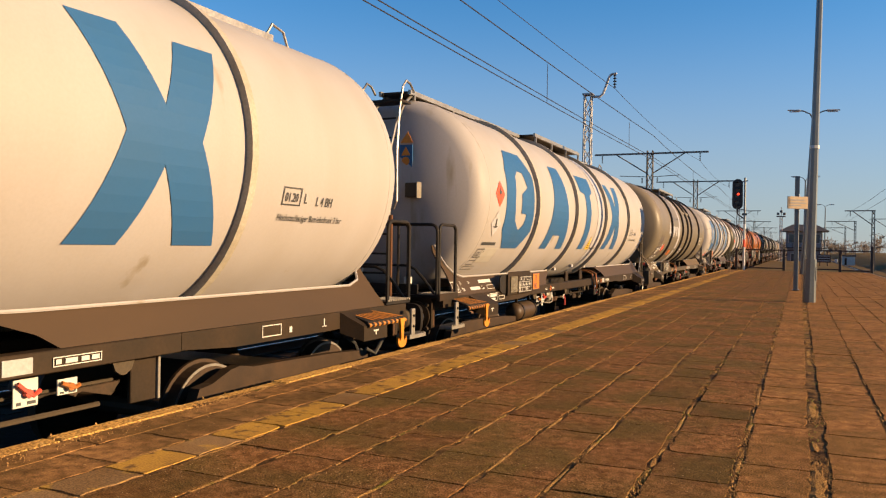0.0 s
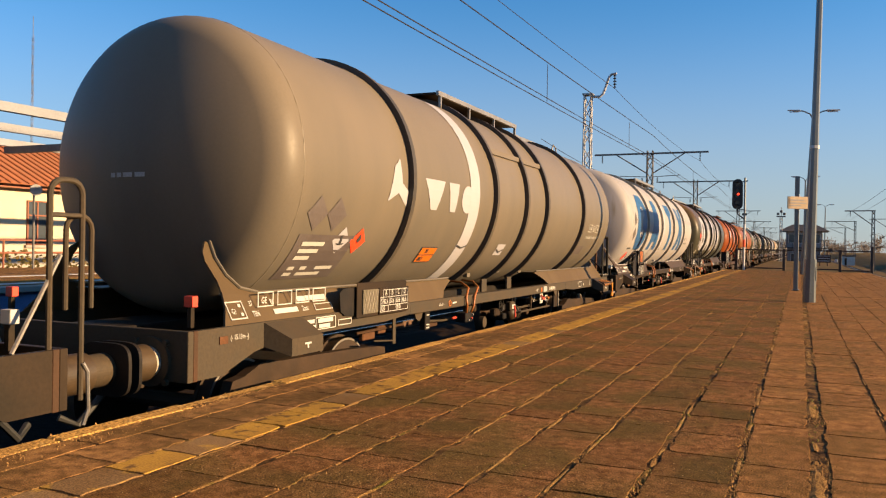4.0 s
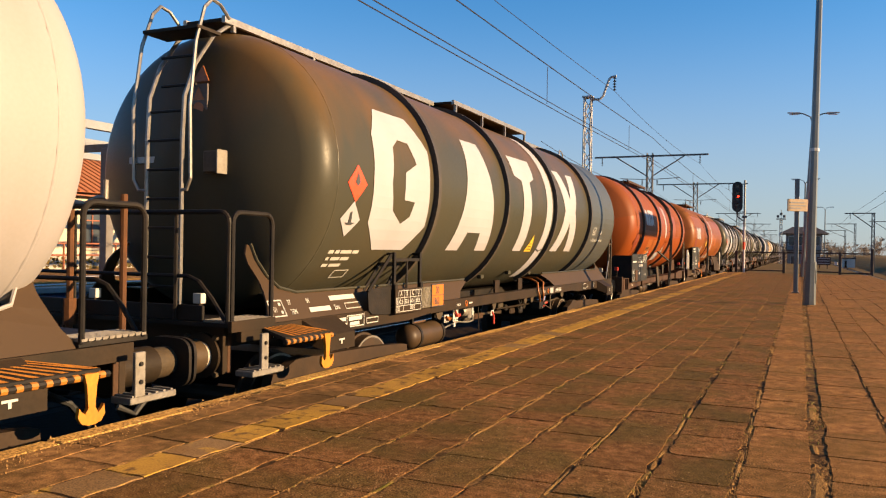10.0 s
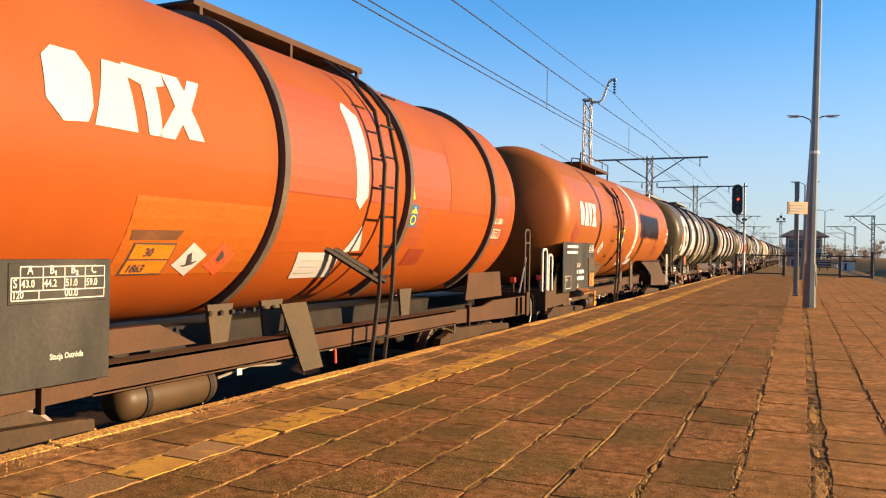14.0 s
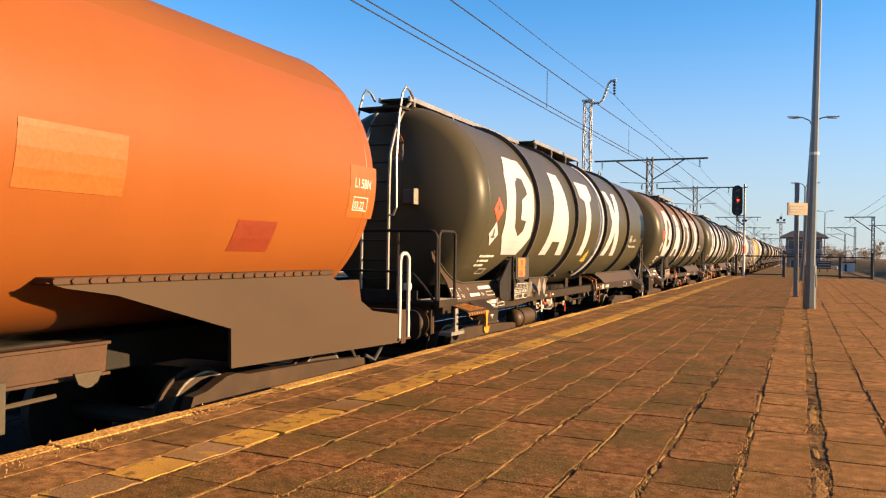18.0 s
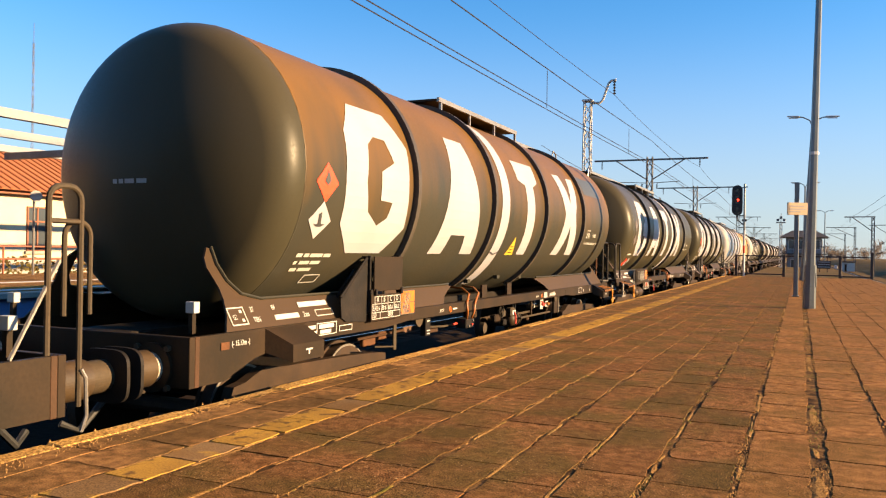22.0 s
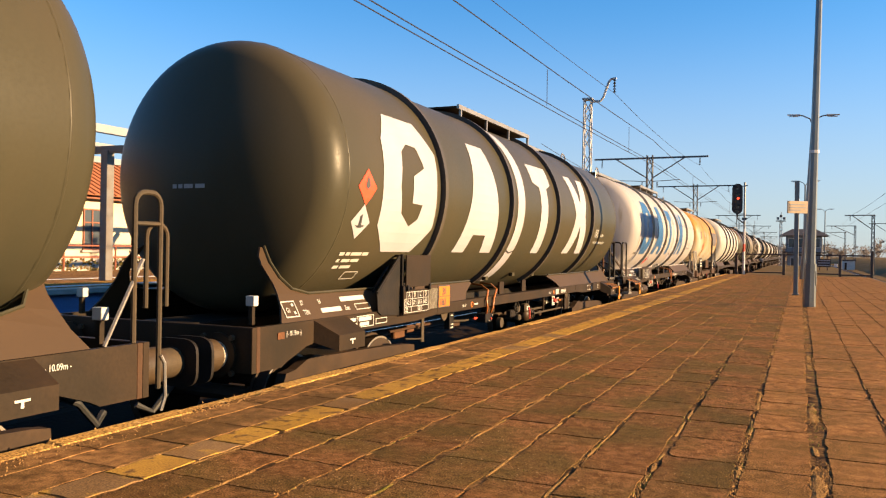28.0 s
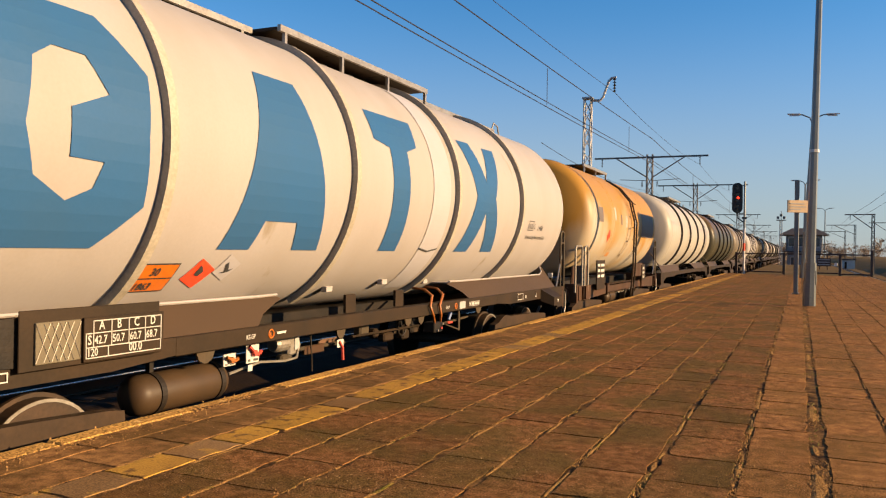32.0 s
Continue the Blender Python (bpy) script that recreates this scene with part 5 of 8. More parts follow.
        for x, y0, y1, z, r in ((1.08, 8.6, 10.3, 0.845, 0.018), (0.98, 8.7, 9.4, 0.90, 0.022), (1.04, 9.4, 10.45, 0.985, 0.012)):
            bar(w, "brake_rod", [(x, y0, z), (x, y1, z)], r, "frame_grey")
        small_box(w, "brake_fitting", 0.92, 1.04, 9.12, 9.22, 0.76, 0.86, "frame_brown", 0.02)
        small_box(w, "brake_fitting", 0.90, 1.0, 9.44, 9.62, 0.94, 1.03, "frame_grey", 0.02)
        small_box(w, "brake_lever", 1.02, 1.05, 9.30, 9.34, 0.82, 1.10, "frame", 0.004)
        change_over(w, 9.64, 9.81, 0.93, 1.10, True)
        change_over(w, 9.95, 10.10, 0.96, 1.06, False)
        shield(w, 10.43, 0.10)
        small_box(w, "hanger_plate", 1.06, 1.10, 10.56, 10.80, 0.80, 1.125, "frame", 0.006)
        small_box(w, "hanger_edge", 1.06, 1.12, 10.80, 10.825, 0.80, 1.125, "grating", 0.003)


def detail_long(w, spec, tank, L, rt, fm, far):
    ink = spec.get("ink", "letter_white")
    pen = spec.get("pen", "ink_white")
    late = (spec.get("stripe") or 0) > 8
    for s in (1, -1):
        bm = new_bm()
        box(bm, min(s * 1.10, s * 1.22), max(s * 1.10, s * 1.22), 4.2, L - 4.2, 1.13, 1.27, 0.006)
        part("side_beam", bm, fm, w)
    if spec.get("marks", True):
        for loops in list(MARKS.values()) + [[[(a + (6.85 if late else 7.57), b) for a, b in SLAB]], [[(a + (9.29 if late else 9.87), b) for a, b in CROSS]]]:
            decal("mark", loops, ink, tank)
    ys = spec.get("stripe")
    if ys:
        hw = 0.25 if spec["tank"] == "cream" else 0.165
        decal("stripe", [rect(ys - hw, ys + hw, -1.45, 1.5)], "letter_white", tank, step=0.06)
        decal("stripe_tick", [[(ys - hw, -0.74), (ys, -0.78), (ys + hw, -0.74), (ys + hw, -0.765), (ys, -0.805), (ys - hw, -0.765)]], "ink_black", tank, rt + 0.012)
    ladder = spec.get("ladder", False)
    walkway(w, 6.3, 9.75, 0.55, CZ + rt + 0.10, (6.4, 7.5, 8.6, 9.7), rt)
    walkway(w, 9.8, 13.3, 0.22, CZ + rt + 0.06, (10.4, 12.0, 13.2), rt)
    if ladder:
        walkway(w, 1.45, 6.25, 0.24, CZ + rt + 0.08, (1.6, 3.0, 4.5, 6.1), rt)
    for y in (6.9, 7.8, 8.4):
        bm = new_bm()
        rod(bm, (0, y, CZ + rt - 0.02), (0, y, CZ + rt + 0.09), 0.14, 14)
        part("top_valve", bm, "patch_grey", w)
    bm = new_bm()
    pipe(bm, [(0.22, 13.2, CZ + rt + 0.06), (0.22, 13.3, CZ + rt + 0.2), (0.22, 13.5, CZ + rt + 0.16), (0.22, 13.62, CZ + rt - 0.05)], 0.015, 6)
    part("end_rail", bm, "steel", w)
    if far:
        return
    # bright lip where the saddle is welded to the tank
    for s in (1, -1):
        for f in (lambda y: y, lambda y: L - y):
            bm = new_bm()
            q = [(s * (on_saddle(z) + 0.006), f(y + 0.012), z + 0.012) for y, z in SADDLE[7:14]]
            pipe(bm, q, 0.014, 6)
            part("saddle_lip", bm, spec["tank"], tank)
    if ladder:
        end_platform(w, L, spec["tank"] != "cream")
        lamp_bracket(w, 0.74, "ink_white", 0.62)
    else:
        lamp_bracket(w, 0.75, spec.get("cap", "ink_white"))
    far_end(w, L, spec.get("far_platform", False))
    if not spec.get("far_platform"):
        lamp_bracket(w, L - 0.75, "ink_white")
    jack_bracket(w, 1.42, 2.0, fm)
    jack_bracket(w, L - 2.0, L - 1.42, fm)
    brake_gear(w, L, int(w.location.y * 7), late)
    # diagonal gusset from the saddle to the table, with shadow built into its shape, and the table itself
    style = spec.get("table", "high")
    if style != "none":
        if style == "high":
            fr = small_box(w, "table_frame", 1.225, 1.25, 3.12, 3.86, 1.28, 1.31, "black", 0.003)
            for y in (3.15, 3.80):
                small_box(fr, "post", 1.235, 1.268, y - 0.022, y + 0.022, 1.29, 1.89, "black", 0.003)
                small_box(fr, "clip", 1.268, 1.29, y - 0.03, y + 0.03, 1.47, 1.535, "black", 0.006)
                bar(fr, "arm", [(1.0, y + 0.02, 1.87), (1.25, y, 1.87)], 0.016, "black")
            small_box(fr, "top_rail", 1.243, 1.262, 3.172, 3.778, 1.785, 1.82, "black", 0.003)
            small_box(fr, "post", 1.245, 1.262, 3.445, 3.475, 1.31, 1.784, "black", 0.003)
            bar(fr, "brace", [(1.225, 2.62, 1.47), (1.225, 3.13, 1.86)], 0.020, "black")
            bar(fr, "brace", [(1.06, 2.80, 1.46), (1.04, 3.36, 1.88)], 0.020, "black")
            bar(fr, "brace", [(1.06, 3.30, 1.46), (1.04, 3.78, 1.86)], 0.020, "black")
        if style == "high" and not spec.get("open_frame"):
            bm = new_bm()
            box(bm, 1.285, 1.305, 3.16, 3.80, 1.515, 1.88, 0.004)
            p = part("table_board", bm, "board_grey" if spec.get("plate") == "board" else "frame", w)
            for yy in (3.19, 3.77):
                bm = new_bm()
                box(bm, 1.295, 1.325, yy - 0.02, yy + 0.02, 1.47, 1.54, 0.006)
                part("hinge", bm, "black", p)
        elif style == "low":
            small_box(w, "table_board", 1.262, 1.272, 2.88, 3.98, 1.19, 1.55, "frame", 0.004)
        ty = 3.12 if style != "low" else 3.32
        data_panel(w, ty, ty + 0.68, 1.20, 1.48, 1.292, "frame", values=spec.get("load", ("42.6", "50.6", "60.6", "68.6")))
        hx = (2.98, 3.30) if style == "low" else (3.81, 4.05)
        hold = small_box(w, "label_holder", 1.27, 1.288, *hx, 1.225, 1.475, "mesh_plate", 0.003, "wire mesh label holder")
        for k in range(5):
            for e in (-1, 1):
                yk = hx[0] + 0.02 + (hx[1] - hx[0] - 0.04) * (k + 0.5) / 5
                bar(hold, "mesh_wire", [(1.29, max(hx[0], yk - 0.05), 1.235 if e > 0 else 1.465), (1.29, min(hx[1], yk + 0.05), 1.465 if e > 0 else 1.235)], 0.003, "grating", 4)
        hy = spec.get("plate", "side")
        if hy == "side":
            py = spec.get("plate_at", 4.09)
            hazard_plate(w, py, py + 0.33, 1.235, 1.49, 1.285)
        elif hy == "board":
            hazard_plate(w, 3.24, 3.58, 1.57, 1.86, 1.31)
        # black plate: gusset, dark saddle fill and the table's shadow in one shape
        bm = new_bm()
        slab_yz(bm, [(2.62, 1.275), (2.60, 1.46), (2.66, 1.50), (3.12, 1.52 if spec.get("open_frame") or style == "low" else 1.84), (3.12, 1.20), (2.7, 1.23)], 1.228, 1.24)
        part("table_gusset", bm, "black", w)
    for y in spec.get("placards", ()):
        bm = new_bm()
        slab_yz(bm, [(y - 0.11, 1.37), (y - 0.02, 1.51), (y + 0.02, 1.51), (y + 0.11, 1.37), (y + 0.02, 1.22), (y - 0.02, 1.22)], 1.285, 1.295)
        part("placard_holder", bm, "grating", w, "blank metal placard holder")
    # stencils on the saddle and solebar
    st = [side_frame(0, 1.07, 1.28, 1.31, 1.455, 0.010, pen, w), side_text("G1", 0.002, 1.11, 1.355, 0.06, pen, w),
          side_bars(0, [(1.215, 1.245, 1.405, 1.43)], pen, w), side_bars(0, [(1.215, 1.245, 1.335, 1.36)], pen, w),
          side_text("37", 0.002, 1.36, 1.405, 0.062, pen, w), side_text("84", 0.002, 1.66, 1.405, 0.062, pen, w),
          side_bars(0, [(2.07, 2.55, 1.405, 1.45)], pen, w), side_text("TEN", 0.002, 1.36, 1.32, 0.062, pen, w),
          side_bars(0, [(1.66, 2.02, 1.32, 1.362)], pen, w), side_text("Zans", 0.002, 2.09, 1.32, 0.062, pen, w),
          side_frame(0, 2.30, 2.60, 1.31, 1.37, 0.007, pen, w)]
    for o in st:
        for v in o.data.vertices:
            v.co.x += on_saddle(v.co.z) + 0.006
    side_text("(- 15.13m -)", 1.226, 0.98, 1.16, 0.06, pen, w)
    side_text("- 10.09m -", 1.226, L - 1.35, 1.17, 0.06, pen, w)
    side_bars(1.226, [(2.06, 2.18, 1.20, 1.235), (2.04, 2.2, 1.15, 1.18)], pen, w)
    side_frame(1.226, 2.2, 2.55, 1.13, 1.25, 0.008, pen, w)
    side_bars(1.226, [(2.24, 2.5, 1.195, 1.235), (2.26, 2.45, 1.145, 1.18)], pen, w)
    side_frame(1.226, 2.6, 2.85, 1.14, 1.2, 0.008, pen, w)
    bm = new_bm()
    box(bm, 1.222, 1.228, 0.85, 0.95, 1.14, 1.2)
    part("maker_plate", bm, "rust", w)
    side_text(spec.get("code", "KE-GP"), 1.226, 5.0, 1.175, 0.055, pen, w)
    bm = new_bm()
    pipe(bm, arc((1.224, 5.34, 1.195), 0.036, 0, 360, 14, (0, 1, 0), (0, 0, 1)), 0.006, 5)
    part("stencil_ring", bm, "orange", w)
    side_text("K", 1.226, 5.32, 1.175, 0.045, "orange", w)
    side_bars(1.226, [(5.42, 5.55, 1.185, 1.205)], pen, w)
    y = L - 6.1
    side_text(spec.get("code", "KE-GP"), 1.226, y, 1.175, 0.055, pen, w)
    bm = new_bm()
    box(bm, 1.222, 1.227, y + 0.45, y + 0.65, 1.15, 1.245)
    part("maker_plate", bm, "patch_grey", w)
    side_frame(1.226, y + 0.79, y + 1.16, 1.165, 1.225, 0.006, pen, w)
    side_bars(1.226, [(y + 0.81, y + 0.85, 1.18, 1.21), (y + 0.88, y + 0.97, 1.18, 1.21), (y + 1.0, y + 1.06, 1.18, 1.21), (y + 1.08, y + 1.14, 1.18, 1.21)], pen, w)
    bm = new_bm()
    pipe(bm, arc((1.224, y + 0.33, 1.195), 0.036, 0, 360, 14, (0, 1, 0), (0, 0, 1)), 0.006, 5)
    part("stencil_ring", bm, "orange", w)
    side_text("K", 1.226, y + 0.31, 1.175, 0.045, "orange", w)
    side_frame(1.226, L - 3.25, L - 2.98, 1.14, 1.24, 0.008, pen, w)
    side_bars(1.226, [(L - 2.86, L - 2.82, 1.15, 1.2), (L - 2.3, L - 2.285, 1.15, 1.23), (L - 2.33, L - 2.255, 1.15, 1.16)], pen, w)
    # earthing cables, out over the beam and down into their box
    y0 = 8.82 if late else 6.22
    ends = ((0.08, -0.32, -0.12), (0.46, -0.04, 0.05)) if late else ((0.08, -0.39, -0.32), (0.50, -0.09, -0.15))
    for a, b, c in ends:
        bm = new_bm()
        pipe(bm, [(0.80, y0 + a, 1.44), (0.98, y0 + a, 1.42), (1.18, y0 + (a + b) / 2, 1.36), (1.25, y0 + b, 1.24), (1.25, y0 + (b + c) / 2, 1.12), (1.22, y0 + c, 1.02)], 0.017, 8)
        part("earth_cable", bm, "copper", w, smooth=True)
    yb = y0 - (0.03 if late else 0.24)
    bm = new_bm()
    box(bm, 1.08, 1.24, yb - 0.13, yb + 0.12, 0.90, 1.03, 0.012)
    b = part("cable_box", bm, "black", w)
    for q, z in ((-0.06, 0.93), (0.05, 0.95), (0.08, 1.0)):
        bm = new_bm()
        rod(bm, (1.24, yb + q, z), (1.262, yb + q, z), 0.016, 6)
        part("bolt", bm, "grating" if q != 0.05 else "rubber_red", b)
    for y in (6.85, 7.95):
        bm = new_bm()
        box(bm, 1.08, 1.11, y - 0.1, y + 0.1, 1.272, 1.46)
        part("beam_bracket", bm, fm, w)
    for y, s in ((6.8, -1.32), (7.9, -1.25), (9.1, -1.3)):
        a = s / rt
        bm = new_bm()
        q = Vector((math.cos(a), 0, math.sin(a)))
        c = Vector((0, y, CZ)) + q * (rt + 0.03)
        box(bm, c.x - 0.03, c.x + 0.04, y - 0.06, y + 0.06, c.z - 0.03, c.z + 0.03, 0.006)
        part("tank_clip", bm, spec["tank"], tank)
    # tank stencils
    td = spec.get("date", "04.21")
    tp = spec.get("tpen", pen)
    if spec["tank"] == "grey":
        for a, b, txt in ((12.14, 12.42, "L 4 BN"), (12.72, 12.96, td)):
            decal("stencil_frame", [rect(a, b, -0.40, -0.24), rect(a + 0.012, b - 0.012, -0.388, -0.252)], tp, tank)
            tank_text(txt, a + 0.025, -0.36, 0.095, tp, tank)
        decal("stencil_ring", [oval(12.57, -0.32, 0.07, 0.07, 20), oval(12.57, -0.32, 0.052, 0.052, 20)], tp, tank)
        tank_text("Z", 12.545, -0.355, 0.075, tp, tank)
        tank_text("H\u00f6chstzul\u00e4ssiger Betriebsdruck 3 bar", 12.10, -0.54, 0.085, tp, tank)
    else:
        decal("stencil_frame", [rect(11.95, 12.22, -0.40, -0.24), rect(11.962, 12.208, -0.388, -0.252)], tp, tank)
        tank_text(td, 11.985, -0.365, 0.11, tp, tank)
        if tp != pen:
            tank_text("L", 12.27, -0.37, 0.12, tp, tank)
        tank_text("L 4 BH", 12.46, -0.385, 0.12, tp, tank)
        tank_text("H\u00f6chstzul\u00e4ssiger Betriebsdruck 3 bar", 11.94, -0.54, 0.085, tp, tank)
    # warning triangle near the middle
    if spec.get("triangle"):
        ya, sa = (7.85, -0.80 if spec["triangle"] is True else spec["triangle"]) if late else (7.45, -0.80)
        tri = decal("warning_triangle", [[(ya, sa), (ya + 0.36, sa), (ya + 0.17, sa + 0.32)]], spec.get("tri_mat", "sign_yellow"), tank)
        for k in range(3):
            decal("marking", [rect(ya + 0.10, ya + 0.27 - 0.03 * k, sa + 0.04 + 0.05 * k, sa + 0.055 + 0.05 * k)], "rust", tri, rt + 0.010)
    if spec.get("clean") == "end":
        decal("clean_patch", [rect(11.47, 13.76, -1.45, 1.55)], "olive_clean", tank, RT + 0.003)
    elif spec.get("clean"):
        decal("clean_patch", [rect(11.85, 13.25, 0.50, 0.92)], "olive_clean", tank, RT + 0.003)
    # number on the near dished end, as bars
    bm = new_bm()
    for k, n in enumerate((2, 2, 4, 4)):
        if late:
            x = -0.62 + (0.0, 0.11, 0.22, 0.42)[k]
            box(bm, x, x + 0.042 * n, 1.13, 1.16, 2.72, 2.78)
        else:
            x = -0.24 + (0.0, 0.075, 0.15, 0.29)[k]
            ends = []
            for xx in (x, x + 0.028 * n):
                ends.append((xx, np.interp(abs(xx), [r for y, r in head(1.73, 0.62, rt)], [y for y, r in head(1.73, 0.62, rt)])))
            vs = [bm.verts.new((a, y - 0.006, z)) for (a, y), z in ((ends[0], 2.505), (ends[1], 2.505), (ends[1], 2.545), (ends[0], 2.545))]
            bm.faces.new(vs)
    part("marking", bm, pen if late else "patch_grey", w)
    if spec.get("near", None):
        spec["near"](w, tank, rt, pen, tp)


def signs_standard(w, tank, rt, pen, tp):
    """Upright red and white diamonds and three lines of small print."""
    diamond(tank, 2.08, -0.10, 0.185, "hazard_red", rt, "flame")
    diamond(tank, 2.06, -0.46, 0.185, "letter_white", rt, "fish")
    for k, row in enumerate((((1.93, 2.02), (2.05, 2.13), (2.15, 2.36), (2.38, 2.5)), ((1.95, 2.0), (2.04, 2.2), (2.22, 2.38)), ((1.96, 2.06), (2.09, 2.3)))):
        for a, b in row:
            decal("marking", [rect(a, b, -0.84 - 0.085 * k, -0.80 - 0.085 * k)], pen, tank)
    decal("stencil_frame", [rect(2.28, 2.56, -1.18, -1.06), rect(2.295, 2.545, -1.167, -1.073)], pen, tank)


def signs_low(w, tank, rt, pen, tp):
    """Faded diamonds with tilted red and white labels low down."""
    for s in (0.06, -0.34):
        diamond(tank, 2.08, s, 0.18, "hazard_black", rt)
    diamond(tank, 2.22, -1.02, 0.17, "hazard_red", rt, "flame", 62)
    diamond(tank, 2.50, -1.02, 0.17, "letter_white", rt, "fish", 62)
    decal("marking", [rect(1.9, 2.35, -0.78, -0.73)], tp, tank)


def signs_cream(w, tank, rt, pen, tp):
    diamond(tank, 2.12, 0.04, 0.19, "hazard_red", rt, "flame")
    diamond(tank, 2.10, -0.40, 0.19, "letter_white", rt, "fish")
    decal("marking", [rect(1.85, 2.4, -0.74, -0.69)], tp, tank)
    decal("label_patch", [rect(2.05, 2.62, -1.05, -0.78)], "white", tank)
    decal("stencil_frame", [rect(1.82, 2.12, -0.96, -0.80), rect(1.835, 2.105, -0.945, -0.815)], tp, tank)
    tank_text("GE", 1.88, -0.93, 0.11, tp, tank)
    decal("stencil_frame", [rect(1.80, 2.05, -1.10, -1.01), rect(1.81, 2.04, -1.09, -1.02)], tp, tank)
    decal("stencil_frame", [rect(1.78, 2.2, -1.21, -1.13), rect(1.79, 2.19, -1.20, -1.14)], tp, tank)


def signs_last(w, tank, rt, pen, tp):
    diamond(tank, 2.1, 0.1, 0.19, "patch_grey", rt)
    decal("label_patch", [rect(1.98, 2.2, -0.62, -0.35)], "white", tank)
    decal("marking", [rect(1.82, 2.25, -0.78, -0.74)], tp, tank)
    decal("label_patch", [[(2.32, -1.05), (2.55, -0.95), (2.6, -0.72), (2.4, -0.85)]], "patch_grey", tank)
    decal("stencil_frame", [rect(1.80, 2.2, -1.12, -1.02), rect(1.81, 2.19, -1.11, -1.03)], tp, tank)
    tank_plate(tank, 3.98, 4.36, -1.22, -0.92, rt)
    diamond(tank, 4.62, -1.04, 0.17, "hazard_red", rt, "flame", 62)
    diamond(tank, 4.92, -0.98, 0.15, "letter_white", rt, "fish", 62)


def signs_grey(w, tank, rt, pen, tp):
    """The grey wagon: emblem, pipes, dark label field."""
    r = rt + BAR
    decal("emblem", [[(3.30, -0.26), (3.42, 0.12), (3.55, 0.22), (3.60, -0.05), (3.78, -0.14), (3.74, -0.30), (3.52, -0.16)]], "letter_white", tank, r)
    decal("emblem", [[(4.18, 0.06), (4.74, 0.06), (4.54, -0.30), (4.38, -0.30)]], "letter_white", tank, r)
    decal("emblem", [[(4.86, 0.06), (5.18, 0.06), (5.10, -0.30), (4.94, -0.30)]], "letter_white", tank, r)
    decal("emblem", [oval(5.48, -0.12, 0.2, 0.18)], "letter_white", tank, r)
    decal("label_field", [rect(1.88, 2.85, -1.20, -0.66)], "hazard_black", tank, r)
    rows = ((1.98, 2.35, -0.76), (1.98, 2.3, -0.84), (1.98, 2.22, -0.92), (2.0, 2.1, -1.05), (2.2, 2.3, -1.05), (2.45, 2.75, -1.05), (2.0, 2.12, -1.13), (2.2, 2.6, -1.13))
    for a, b, s in rows:
        decal("marking", [rect(a, b, s - 0.022, s + 0.022)], pen, tank, rt + 0.010)
    for y in (1.95, 2.28):
        diamond(tank, y + 0.1, -0.45, 0.17, "hazard_black", rt)
    diamond(tank, 2.62, -0.72, 0.15, "letter_white", rt, "fish")
    diamond(tank, 2.95, -0.72, 0.15, "hazard_red", rt, "flame")
    tank_plate(tank, 4.55, 5.0, -1.02, -0.78, rt)
    decal("label_patch", [rect(7.13, 7.45, -0.92, -0.72)], "letter_white", tank, r)
    decal("label_sign", [[(7.15, -0.80), (7.29, -0.85), (7.43, -0.80), (7.43, -0.83), (7.29, -0.88), (7.15, -0.83)]], "ink_black", tank, rt + 0.010)
    decal("label_patch", [rect(11.75, 12.25, -0.92, -0.72)], "hazard_black", tank, r)
    bm = new_bm()
    a = radians(28)
    box(bm, rt * math.cos(a) - 0.02, rt * math.cos(a) + 0.05, 6.5, 8.95, CZ + rt * math.sin(a) - 0.04, CZ + rt * math.sin(a) + 0.03)
    part("stiffener", bm, "grey", tank)
    for x0, t in ((1.46, "GE"),):
        side_text(t, 1.135, x0 + 0.03, 1.42, 0.08, "ink_white", w)
    for k in range(4):
        side_frame(1.135, 1.44 + k * 0.28, 1.66 + k * 0.28, 1.39, 1.52, 0.01, "ink_white", w)


def short_common(w, spec, tank, L, rt, fm):
    for s in (1, -1):
        x0, x1 = sorted((s * 1.02, s * 1.22))
        if spec.get("beams"):
            for y0, y1, z0, z1, xo in spec["beams"]:
                bm = new_bm()
                slab_yz(bm, [(y0, z0), (y0, z1), (y1, z1), (y1 - 0.02, z0)], s * (xo - 0.02), s * xo)
                b = part("solebar", bm, fm, w)
                for z in (z0, z1 - 0.02):
                    bm = new_bm()
                    xa, xb = sorted((s * (xo - 0.1), s * (xo + 0.03)))
                    box(bm, xa, xb, y0, y1, z, z + 0.02)
                    part("solebar_flange", bm, fm, b)
            continue
        bm = new_bm()
        o = [(0.70, 0.92), (0.70, 1.22), (2.2, 1.22), (2.6, 1.16), (L - 2.6, 1.16), (L - 2.2, 1.22), (L - 0.70, 1.22), (L - 0.70, 0.92), (L - 1.5, 0.92), (L - 3.6, 0.98), (3.6, 0.98), (1.5, 0.92)]
        slab_yz(bm, o, x1 - 0.03 if s > 0 else x0, x1 if s > 0 else x0 + 0.03)
        part("solebar", bm, fm, w)
        for z in (0.98, 1.15):
            bm = new_bm()
            box(bm, x0, x1, 3.6, L - 3.6, z - 0.012, z + 0.012)
            part("solebar_flange", bm, fm, w)
    for y in (1.9, L - 1.9):
        for s in (1, -1):
            bm = new_bm()
            slab_yz(bm, [(y - 0.55, 1.22), (y - 0.45, 1.62), (y + 0.9, 1.62), (y + 1.0, 1.22)], s * 0.85, s * 0.88)
            part("saddle", bm, fm, w)
    for y in () if spec.get("beams") else (0.95, 1.15, 3.2, L - 3.2, L - 1.15, L - 0.95):
        bm = new_bm()
        box(bm, 1.19, 1.26, y - 0.012, y + 0.012, 0.93, 1.21)
        part("web_stiffener", bm, fm, w)


